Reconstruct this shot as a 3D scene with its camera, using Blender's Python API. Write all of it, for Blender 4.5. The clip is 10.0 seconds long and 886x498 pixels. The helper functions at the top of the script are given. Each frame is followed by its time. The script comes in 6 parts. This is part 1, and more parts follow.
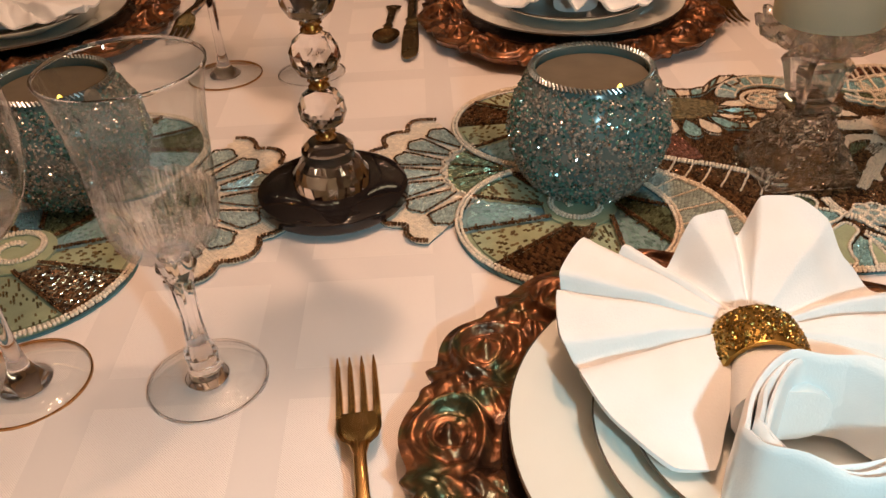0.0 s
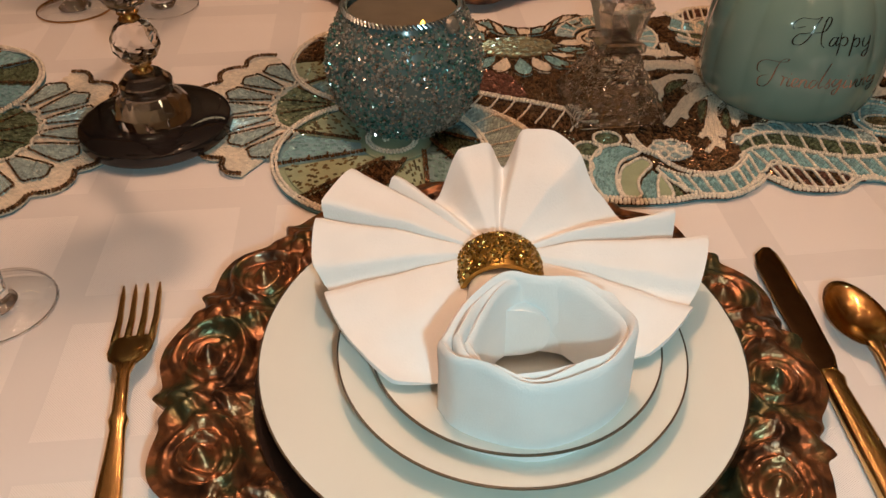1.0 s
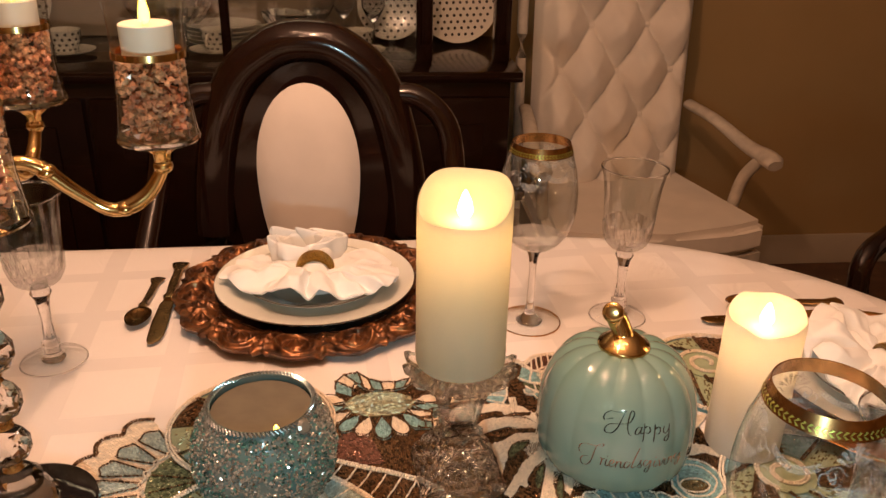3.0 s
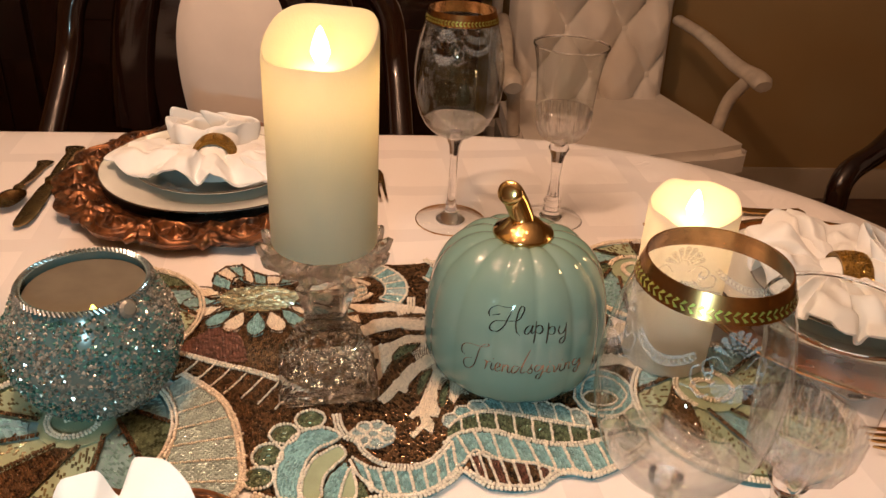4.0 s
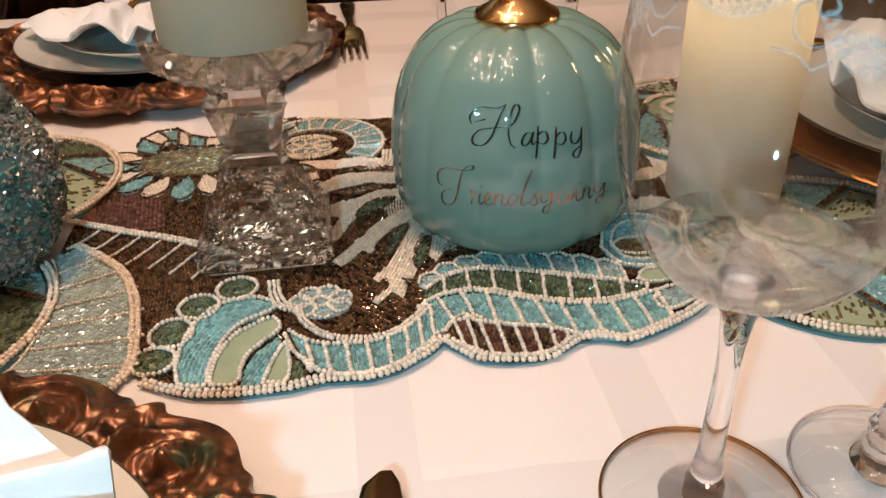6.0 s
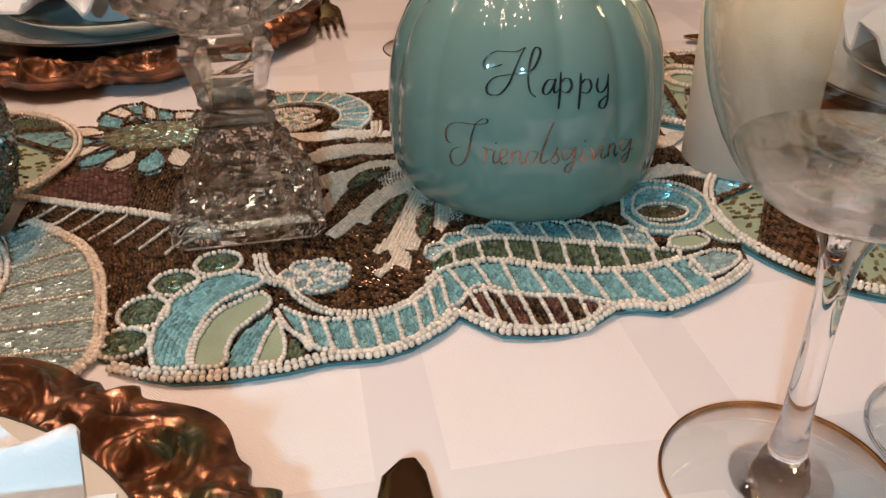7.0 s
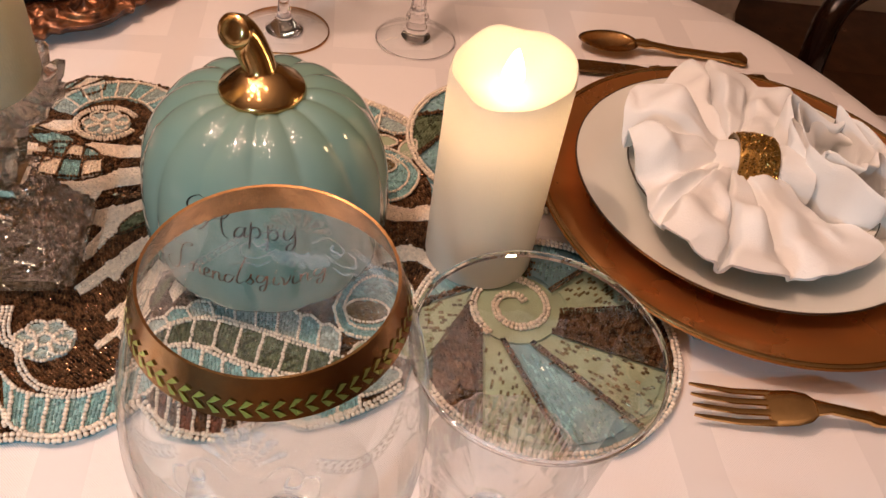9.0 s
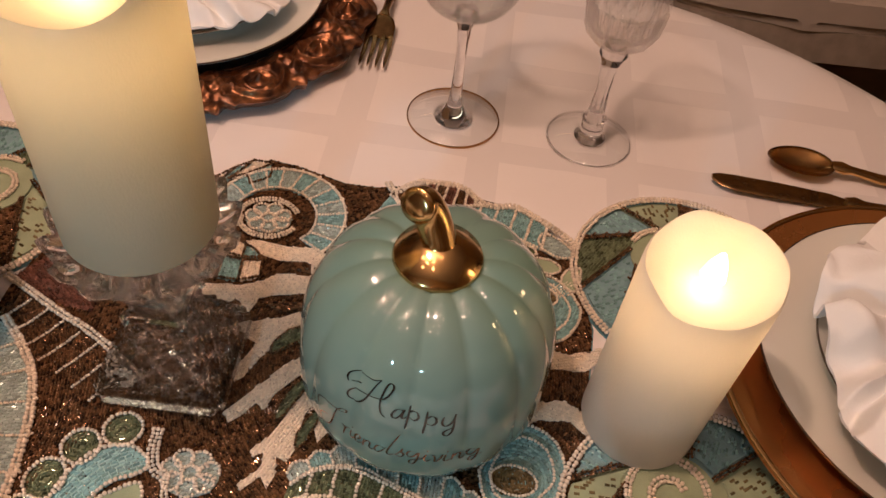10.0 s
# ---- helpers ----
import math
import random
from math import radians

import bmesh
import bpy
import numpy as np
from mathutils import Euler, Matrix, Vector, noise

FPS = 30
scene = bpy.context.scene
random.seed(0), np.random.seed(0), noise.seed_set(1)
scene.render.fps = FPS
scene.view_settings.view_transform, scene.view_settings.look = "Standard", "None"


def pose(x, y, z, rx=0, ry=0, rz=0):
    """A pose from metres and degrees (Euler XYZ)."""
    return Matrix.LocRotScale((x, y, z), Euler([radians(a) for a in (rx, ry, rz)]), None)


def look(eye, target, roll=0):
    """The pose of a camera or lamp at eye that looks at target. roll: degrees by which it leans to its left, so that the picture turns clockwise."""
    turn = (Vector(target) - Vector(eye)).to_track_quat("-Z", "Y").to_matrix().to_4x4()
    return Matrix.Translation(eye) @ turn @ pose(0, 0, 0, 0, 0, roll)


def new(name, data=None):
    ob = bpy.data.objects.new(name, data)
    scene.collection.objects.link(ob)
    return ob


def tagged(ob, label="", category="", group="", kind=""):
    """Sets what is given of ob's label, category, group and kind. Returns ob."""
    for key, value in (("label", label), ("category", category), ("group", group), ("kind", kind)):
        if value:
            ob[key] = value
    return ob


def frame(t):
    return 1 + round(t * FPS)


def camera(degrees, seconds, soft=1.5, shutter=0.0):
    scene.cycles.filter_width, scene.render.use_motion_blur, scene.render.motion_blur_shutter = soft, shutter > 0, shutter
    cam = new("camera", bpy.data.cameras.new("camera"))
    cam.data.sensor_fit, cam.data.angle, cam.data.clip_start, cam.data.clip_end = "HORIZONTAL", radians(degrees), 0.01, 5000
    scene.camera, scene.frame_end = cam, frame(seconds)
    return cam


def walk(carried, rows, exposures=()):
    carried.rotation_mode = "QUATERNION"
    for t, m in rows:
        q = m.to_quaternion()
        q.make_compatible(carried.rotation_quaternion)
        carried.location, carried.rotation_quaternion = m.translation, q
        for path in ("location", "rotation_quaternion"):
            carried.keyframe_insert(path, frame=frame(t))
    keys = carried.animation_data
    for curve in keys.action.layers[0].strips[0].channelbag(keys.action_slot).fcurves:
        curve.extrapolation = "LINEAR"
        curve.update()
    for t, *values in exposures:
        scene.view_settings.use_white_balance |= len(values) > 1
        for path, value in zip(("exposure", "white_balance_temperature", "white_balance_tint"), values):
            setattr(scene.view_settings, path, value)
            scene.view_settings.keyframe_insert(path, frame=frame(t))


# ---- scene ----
cam = camera(57.1, 10.0)
PATH = [
    (0, (0.013, 0.023, 1.115), (-0.074, 1.655, -0.037), -2.9),
    (0.5, (0.077, 0.005, 1.109), (0.048, 1.578, -0.125), -2.1),
    (1, (0.123, 0.001, 1.119), (0.146, 1.549, -0.148), -0.5),
    (1.5, (0.15, 0.004, 1.166), (0.224, 1.605, -0.03), 0.9),
    (2, (0.16, 0.001, 1.213), (0.273, 1.699, 0.162), 1.4),
    (2.5, (0.176, 0.002, 1.265), (0.316, 1.785, 0.37), 1.1),
    (2.7, (0.184, 0.006, 1.284), (0.35, 1.819, 0.456), 1.0),
    (3.8, (0.256, 0.056, 1.226), (0.506, 1.829, 0.336), 2.4),
    (4, (0.306, 0.08, 1.189), (0.501, 1.82, 0.223), 3.3),
    (4.5, (0.363, 0.108, 1.148), (0.472, 1.816, 0.113), 3.1),
    (5, (0.373, 0.132, 1.106), (0.421, 1.832, 0.052), 1.0),
    (5.5, (0.361, 0.17, 1.051), (0.398, 1.866, -0.008), -1.1),
    (5.7, (0.363, 0.176, 1.041), (0.416, 1.87, -0.02), -1.5),
    (6.8, (0.347, 0.213, 0.979), (0.525, 1.926, -0.037), -1.3),
    (7, (0.339, 0.217, 0.977), (0.526, 1.925, -0.046), -0.9),
    (7.5, (0.358, 0.209, 0.992), (0.544, 1.878, -0.094), 1.0),
    (8, (0.442, 0.196, 1.073), (0.588, 1.813, -0.096), 3.3),
    (8.5, (0.489, 0.201, 1.132), (0.608, 1.736, -0.145), 5.0),
    (9, (0.5, 0.257, 1.165), (0.671, 1.656, -0.255), 9.1),
    (9.5, (0.472, 0.334, 1.196), (0.6, 1.66, -0.296), 10.7),
    (10, (0.455, 0.359, 1.215), (0.356, 1.691, -0.274), 8.1),
]
EXPOSURES = [(0.0, -0.2, 6300, 8), (0.5, -0.4, 6400, 8), (1.0, -0.62, 6600, 9), (1.6, -0.4, 6600, 10), (2.2, -0.02, 6900, 12), (2.7, 0.2, 6900, 14), (4.0, 0.15, 6250, 5), (4.5, 0.0, 6100, 5), (5.0, 0.10, 5850, 3), (5.5, 0.2, 5350, -1), (7.0, -0.08, 5050, 0), (7.7, -0.05, 5150, 2), (8.5, 0.05, 5500, 8), (9.2, 0.1, 5500, 9), (10.0, -0.3, 5600, 10)]
walk(cam, [(t, look(eye, target, roll)) for t, eye, target, roll in PATH], EXPOSURES)

# ---- light: dim warm room, a chandelier over the table, a fixed stand-in for the phone's cool lamp ----
world = bpy.data.worlds.new("world")
scene.world = world
world.use_nodes = True
world.node_tree.nodes["Background"].inputs[0].default_value = (1.0, 0.86, 0.72, 1)
world.node_tree.nodes["Background"].inputs[1].default_value = 0.045


def lamp(name, kind, place, energy, colour, size, target=None):
    data = bpy.data.lights.new(name, kind)
    data.energy, data.color = energy, colour
    ob = new(name, data)
    if kind == "POINT":
        data.shadow_soft_size = size
        ob.location = place
    else:
        data.shape, data.size, data.size_y = "RECTANGLE", size[0], size[1]
        ob.matrix_world = look(place, target)
    return ob


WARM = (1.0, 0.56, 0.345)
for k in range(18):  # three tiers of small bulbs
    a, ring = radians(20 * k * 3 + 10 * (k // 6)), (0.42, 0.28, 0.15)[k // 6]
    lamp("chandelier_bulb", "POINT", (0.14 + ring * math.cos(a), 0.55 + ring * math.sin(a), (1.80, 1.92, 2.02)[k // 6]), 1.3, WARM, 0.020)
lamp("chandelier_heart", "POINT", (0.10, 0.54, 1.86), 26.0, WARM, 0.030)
lamp("torch_stand_in", "POINT", (0.19, -0.06, 1.10), 7.0, (0.58, 0.93, 1.0), 0.015)  # cool white stand-in for the phone's lamp: unseen, stays put beside the camera's path

# ---- materials ----
def material(name, colour, rough=0.5, metal=0.0, coat=0.0, spec=0.5, vary=0.0, scale=40.0, bump=0.0, bump_scale=200.0, second=None, sheen=0.0, island=0.0):
    """A surface with grain at two scales: vary mixes towards the second colour, bump gives fine relief."""
    m = bpy.data.materials.new(name)
    m.use_nodes = True
    nt = m.node_tree
    b = nt.nodes["Principled BSDF"]
    b.inputs["Base Color"].default_value = (*colour, 1)
    b.inputs["Roughness"].default_value = rough
    b.inputs["Metallic"].default_value = metal
    b.inputs["Coat Weight"].default_value = coat
    b.inputs["Specular IOR Level"].default_value = spec
    b.inputs["Sheen Weight"].default_value = sheen
    where = nt.nodes.new("ShaderNodeTexCoord").outputs["Object"]
    if vary:
        n = nt.nodes.new("ShaderNodeTexNoise")
        n.inputs["Scale"].default_value, n.inputs["Detail"].default_value = scale, 6
        nt.links.new(where, n.inputs["Vector"])
        r = nt.nodes.new("ShaderNodeValToRGB")
        r.color_ramp.elements[0].position, r.color_ramp.elements[1].position = 0.35, 0.65
        r.color_ramp.elements[0].color = (*colour, 1)
        r.color_ramp.elements[1].color = (*(second or [c * (1 - vary) for c in colour]), 1)
        nt.links.new(n.outputs["Fac"], r.inputs["Fac"])
        tint = r.outputs["Color"]
        rr = nt.nodes.new("ShaderNodeMapRange")
        rr.inputs["To Min"].default_value, rr.inputs["To Max"].default_value = (max(rough - 0.08, 0.02), min(rough + 0.1, 1)) if rough > 0.2 else (rough * 0.6, rough * 1.5)
        nt.links.new(n.outputs["Fac"], rr.inputs["Value"])
        nt.links.new(rr.outputs["Result"], b.inputs["Roughness"])
        b.inputs["Coat Roughness"].default_value = 0.02
    else:
        tint = None
    if island:
        g = nt.nodes.new("ShaderNodeNewGeometry")
        h = nt.nodes.new("ShaderNodeHueSaturation")
        v = nt.nodes.new("ShaderNodeMapRange")
        v.inputs["To Min"].default_value, v.inputs["To Max"].default_value = 1 - island, 1 + island
        nt.links.new(g.outputs["Random Per Island"], v.inputs["Value"])
        nt.links.new(v.outputs["Result"], h.inputs["Value"])
        if tint:
            nt.links.new(tint, h.inputs["Color"])
        else:
            h.inputs["Color"].default_value = (*colour, 1)
        tint = h.outputs["Color"]
    if tint:
        nt.links.new(tint, b.inputs["Base Color"])
    if bump:
        n2 = nt.nodes.new("ShaderNodeTexNoise")
        n2.inputs["Scale"].default_value, n2.inputs["Detail"].default_value = bump_scale, 4
        nt.links.new(where, n2.inputs["Vector"])
        bp = nt.nodes.new("ShaderNodeBump")
        bp.inputs["Strength"].default_value, bp.inputs["Distance"].default_value = bump, 0.002
        nt.links.new(n2.outputs["Fac"], bp.inputs["Height"])
        nt.links.new(bp.outputs["Normal"], b.inputs["Normal"])
    return m


def clear_glass(name, tint=(0.97, 0.99, 0.98), rough=0.0, ior=1.5, body=True, gloss=0.05, milk=0.0, straight=0.3):
    """Solid crystal refracts; a thin blown wall lets light straight through and keeps its gloss."""
    m = bpy.data.materials.new(name)
    m.use_nodes = True
    nt = m.node_tree
    nt.nodes.remove(nt.nodes["Principled BSDF"])
    out = nt.nodes["Material Output"]
    if body:
        g = nt.nodes.new("ShaderNodeBsdfGlass")
        g.inputs["Color"].default_value, g.inputs["Roughness"].default_value, g.inputs["IOR"].default_value = (*tint, 1), rough, ior
        nt.links.new(g.outputs["BSDF"], out.inputs["Surface"])
        if milk:  # many small cuts let part of the light straight through and scatter a little
            t, d = nt.nodes.new("ShaderNodeBsdfTransparent"), nt.nodes.new("ShaderNodeBsdfTranslucent")
            d.inputs["Color"].default_value = (0.9, 0.9, 0.9, 1)
            one, two = nt.nodes.new("ShaderNodeMixShader"), nt.nodes.new("ShaderNodeMixShader")
            one.inputs["Fac"].default_value, two.inputs["Fac"].default_value = straight, milk
            nt.links.new(g.outputs["BSDF"], one.inputs[1])
            nt.links.new(t.outputs["BSDF"], one.inputs[2])
            nt.links.new(one.outputs["Shader"], two.inputs[1])
            nt.links.new(d.outputs["BSDF"], two.inputs[2])
            nt.links.new(two.outputs["Shader"], out.inputs["Surface"])
        return m
    t = nt.nodes.new("ShaderNodeBsdfTransparent")
    t.inputs["Color"].default_value = (*tint, 1)
    g = nt.nodes.new("ShaderNodeBsdfGlossy")
    g.inputs["Roughness"].default_value = rough
    lw = nt.nodes.new("ShaderNodeLayerWeight")
    lw.inputs["Blend"].default_value = 0.5
    p = nt.nodes.new("ShaderNodeMath")
    p.operation = "POWER"
    p.inputs[1].default_value = 3.6
    nt.links.new(lw.outputs["Facing"], p.inputs[0])
    f = nt.nodes.new("ShaderNodeMapRange")
    f.inputs["To Min"].default_value, f.inputs["To Max"].default_value = gloss, 0.9
    nt.links.new(p.outputs[0], f.inputs["Value"])
    x = nt.nodes.new("ShaderNodeMixShader")
    nt.links.new(f.outputs["Result"], x.inputs["Fac"])
    nt.links.new(t.outputs["BSDF"], x.inputs[1])
    nt.links.new(g.outputs["BSDF"], x.inputs[2])
    nt.links.new(x.outputs["Shader"], out.inputs["Surface"])
    return m


def wax(name, colour, through_share=0.55):
    m = bpy.data.materials.new(name)
    m.use_nodes = True
    nt = m.node_tree
    b = nt.nodes["Principled BSDF"]
    b.inputs["Base Color"].default_value, b.inputs["Roughness"].default_value = (*colour, 1), 0.45
    t = nt.nodes.new("ShaderNodeBsdfTranslucent")
    t.inputs["Color"].default_value = (*colour, 1)
    x = nt.nodes.new("ShaderNodeMixShader")
    x.inputs["Fac"].default_value = through_share
    nt.links.new(b.outputs["BSDF"], x.inputs[1])
    nt.links.new(t.outputs["BSDF"], x.inputs[2])
    nt.links.new(x.outputs["Shader"], nt.nodes["Material Output"].inputs["Surface"])
    n = nt.nodes.new("ShaderNodeTexNoise")
    n.inputs["Scale"].default_value = 60
    bp = nt.nodes.new("ShaderNodeBump")
    bp.inputs["Strength"].default_value, bp.inputs["Distance"].default_value = 0.15, 0.002
    nt.links.new(n.outputs["Fac"], bp.inputs["Height"])
    nt.links.new(bp.outputs["Normal"], b.inputs["Normal"])
    return m


def frosted(name, colour, clear):
    """Etched glass: part plain, part scattering."""
    m = bpy.data.materials.new(name)
    m.use_nodes = True
    nt = m.node_tree
    b = nt.nodes["Principled BSDF"]
    b.inputs["Base Color"].default_value, b.inputs["Roughness"].default_value = (*colour, 1), 0.8
    t, x = nt.nodes.new("ShaderNodeBsdfTransparent"), nt.nodes.new("ShaderNodeMixShader")
    x.inputs["Fac"].default_value = clear
    nt.links.new(b.outputs["BSDF"], x.inputs[1])
    nt.links.new(t.outputs["BSDF"], x.inputs[2])
    nt.links.new(x.outputs["Shader"], nt.nodes["Material Output"].inputs["Surface"])
    return m


def glow(name, colour, strength):
    m = bpy.data.materials.new(name)
    m.use_nodes = True
    b = m.node_tree.nodes["Principled BSDF"]
    b.inputs["Emission Color"].default_value, b.inputs["Emission Strength"].default_value = (*colour, 1), strength
    return m


def cloth_material():
    """White damask: a fine twill with satin bands woven both ways."""
    m = material("white_damask", (0.80, 0.77, 0.75), 0.62, spec=0.35, sheen=0.15)
    nt = m.node_tree
    b = nt.nodes["Principled BSDF"]
    tc = nt.nodes.new("ShaderNodeTexCoord")
    mp = nt.nodes.new("ShaderNodeMapping")
    mp.inputs["Rotation"].default_value = (0, 0, radians(-3.5))
    nt.links.new(tc.outputs["Object"], mp.inputs["Vector"])
    sx = nt.nodes.new("ShaderNodeSeparateXYZ")
    nt.links.new(mp.outputs["Vector"], sx.inputs["Vector"])

    def calc(op, a, c, d=None):
        n = nt.nodes.new("ShaderNodeMath")
        n.operation = op
        for i, v in enumerate((a, c, d)):
            if v is None:
                continue
            if isinstance(v, (int, float)):
                n.inputs[i].default_value = v
            else:
                nt.links.new(v, n.inputs[i])
        return n.outputs[0]

    def band(axis, shift):
        w = calc("FRACT", calc("DIVIDE", calc("ADD", axis, 10.0 * 0.117 + shift), 0.117), 0.0)
        d = calc("ABSOLUTE", calc("SUBTRACT", w, 0.5), 0.0)
        return calc("LESS_THAN", d, 0.115)
    bands = calc("MAXIMUM", band(sx.outputs["X"], BAND_X), band(sx.outputs["Y"], BAND_Y))
    tone = nt.nodes.new("ShaderNodeMix")
    tone.data_type = "RGBA"
    tone.inputs["A"].default_value, tone.inputs["B"].default_value = (0.83, 0.80, 0.785, 1), (0.745, 0.718, 0.707, 1)
    nt.links.new(bands, tone.inputs["Factor"])
    nt.links.new(tone.outputs["Result"], b.inputs["Base Color"])
    ro = calc("MULTIPLY_ADD", bands, -0.2, 0.62)
    nt.links.new(ro, b.inputs["Roughness"])
    twill = nt.nodes.new("ShaderNodeTexWave")
    twill.inputs["Scale"].default_value, twill.inputs["Distortion"].default_value = 430.0, 0.4
    twill.bands_direction = "DIAGONAL"
    nt.links.new(mp.outputs["Vector"], twill.inputs["Vector"])
    weave = calc("MULTIPLY", twill.outputs["Fac"], calc("SUBTRACT", 1.0, bands))
    bp = nt.nodes.new("ShaderNodeBump")
    bp.inputs["Strength"].default_value, bp.inputs["Distance"].default_value = 0.4, 0.0006
    nt.links.new(weave, bp.inputs["Height"])
    nt.links.new(bp.outputs["Normal"], b.inputs["Normal"])
    return m


def shift_colours(m, colours, scale):
    """Mottled colour from a list, in cells of noise."""
    nt = m.node_tree
    b = nt.nodes["Principled BSDF"]
    tc = nt.nodes.new("ShaderNodeTexCoord")
    n = nt.nodes.new("ShaderNodeTexNoise")
    n.inputs["Scale"].default_value, n.inputs["Detail"].default_value = scale, 3
    nt.links.new(tc.outputs["Object"], n.inputs["Vector"])
    r = nt.nodes.new("ShaderNodeValToRGB")
    e = r.color_ramp.elements
    while len(e) < len(colours):
        e.new(0.5)
    for i, c in enumerate(colours):
        e[i].position = 0.3 + 0.4 * i / (len(colours) - 1)
        e[i].color = (*c, 1)
    nt.links.new(n.outputs["Fac"], r.inputs["Fac"])
    nt.links.new(r.outputs["Color"], b.inputs["Base Color"])
    return m


BAND_X, BAND_Y = 0.0345, 0.0225
DAMASK = cloth_material()
NAPKIN = material("napkin_linen", (0.82, 0.84, 0.84), 0.7, spec=0.25, sheen=0.2, vary=0.05, scale=30, bump=0.18, bump_scale=900)
CHINA = material("cream_china", (0.74, 0.75, 0.69), 0.025, coat=0.4, vary=0.03, scale=15)
PLATINUM = material("rim_line", (0.12, 0.10, 0.075), 0.3, metal=0.8)
BRONZE = shift_colours(material("burnished_bronze", (0.2, 0.1, 0.05), 0.3, metal=0.75, coat=0.3, bump=0.35, bump_scale=260),
                       [(0.035, 0.017, 0.010), (0.10, 0.045, 0.022), (0.24, 0.10, 0.042), (0.10, 0.085, 0.036), (0.07, 0.09, 0.05)], 45)
BRONZE_WARM = shift_colours(material("copper_bronze", (0.2, 0.1, 0.05), 0.3, metal=0.75, coat=0.3, bump=0.35, bump_scale=260),
                            [(0.035, 0.015, 0.008), (0.11, 0.045, 0.02), (0.27, 0.11, 0.042), (0.12, 0.06, 0.024)], 60)
WELL = material("charger_well", (0.022, 0.010, 0.007), 0.25, metal=0.3, coat=0.5, vary=0.4, scale=60)
GOLD = material("polished_gold", (0.68, 0.44, 0.18), 0.16, metal=1.0, vary=0.12, scale=90)
GOLD_DARK = material("aged_gold", (0.42, 0.27, 0.12), 0.24, metal=1.0, vary=0.4, scale=120)
# the blade's dark reflections are put into its gold colour
BLADE = material("gold_blade_dark_reflection", (0.30, 0.19, 0.10), 0.10, metal=1.0, vary=0.2, scale=60)
GOLD_PLATE = material("brushed_gold_charger", (0.68, 0.30, 0.085), 0.27, metal=0.85, vary=0.15, scale=14)
GLITTER = material("gold_glitter", (0.36, 0.23, 0.065), 0.28, metal=1.0, island=0.55)
CRYSTAL = clear_glass("cut_crystal", (0.99, 0.985, 0.99), 0.0, 1.45)
BLOWN = clear_glass("blown_glass", (0.915, 0.935, 0.93), 0.0, 1.5, body=False, gloss=0.085)
BLOWN_FOOT = clear_glass("glass_foot", (0.965, 0.975, 0.975), 0.02, 1.5, body=False, gloss=0.08)
ETCH = frosted("etched_glass", (0.75, 0.78, 0.8), 0.76)
# yellow-green candlelight through the gilt band is put into the leaves' colour
LEAF_GOLD = material("candlelit_gold_leaves", (0.55, 0.58, 0.12), 0.28, metal=0.7, vary=0.4, scale=150)
CLEAR_CUT = clear_glass("clear_cut_crystal", (0.995, 0.99, 0.99), 0.0, 1.45, milk=0.002, straight=0.65)
CLEAR_BASE = clear_glass("clear_crystal_foot", (0.995, 0.99, 0.99), 0.0, 1.5, milk=0.004, straight=0.15)
GOLD_BAND = material("gilt_band", (0.55, 0.30, 0.12), 0.22, metal=1.0, vary=0.35, scale=120)
CERAMIC = material("teal_glaze", (0.185, 0.285, 0.25), 0.02, coat=0.5, spec=0.45, vary=0.16, scale=9, second=(0.145, 0.26, 0.23))
# one copper foil: dark reflections are put into both colours, most in the first
FOIL_DARKENED = material("foil_dark_reflection", (0.075, 0.075, 0.065), 0.16, metal=0.7, vary=0.4, scale=90)
COPPER_INK = material("copper_foil_lettering", (0.44, 0.25, 0.18), 0.16, metal=0.9, vary=0.6, scale=75, second=(0.09, 0.09, 0.075))
IVORY_WAX = wax("ivory_wax", (0.58, 0.55, 0.43), 0.45)
WHITE_WAX = wax("white_wax", (0.74, 0.71, 0.65), 0.42)
FLAME = glow("led_flame", (1.0, 0.66, 0.25), 16)
TEA_FLAME = glow("tea_flame", (1.0, 0.62, 0.05), 6)
TEAWAX = material("tealight_wax", (0.78, 0.75, 0.66), 0.5)
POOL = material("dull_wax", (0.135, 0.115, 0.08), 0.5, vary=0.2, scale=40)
VOTIVE = material("teal_glass", (0.07, 0.15, 0.155), 0.2, coat=0.3, vary=0.5, scale=30, second=(0.15, 0.17, 0.15))
CHIP_SILVER = material("silver_chip", (0.29, 0.275, 0.235), 0.14, metal=0.35, coat=0.4, island=0.5)
CHIP_TEAL = material("teal_chip", (0.07, 0.18, 0.155), 0.14, metal=0.25, coat=0.4, island=0.7)
SILVER = material("silver_beads", (0.72, 0.70, 0.68), 0.18, metal=1.0)
EBONY = material("espresso_lacquer", (0.014, 0.005, 0.003), 0.14, coat=0.2, spec=0.35, vary=0.35, scale=25)
PAD = material("blush_upholstery", (0.68, 0.61, 0.55), 0.8, sheen=0.3, vary=0.08, scale=12, bump=0.2, bump_scale=700)
TUFT = material("cream_upholstery", (0.74, 0.67, 0.58), 0.75, sheen=0.3, vary=0.1, scale=10, bump=0.15, bump_scale=600)
PAINTED = material("cream_painted_wood", (0.60, 0.53, 0.44), 0.5, vary=0.2, scale=30, bump=0.1, bump_scale=150)
WALL = material("olive_wall", (0.36, 0.24, 0.105), 0.85, vary=0.08, scale=3, bump=0.12, bump_scale=300)
CEIL = material("ceiling_paint", (0.7, 0.66, 0.6), 0.9, vary=0.04, scale=3, bump=0.1, bump_scale=200)
TRIM = material("cream_trim", (0.5, 0.43, 0.33), 0.5, vary=0.06, scale=9)
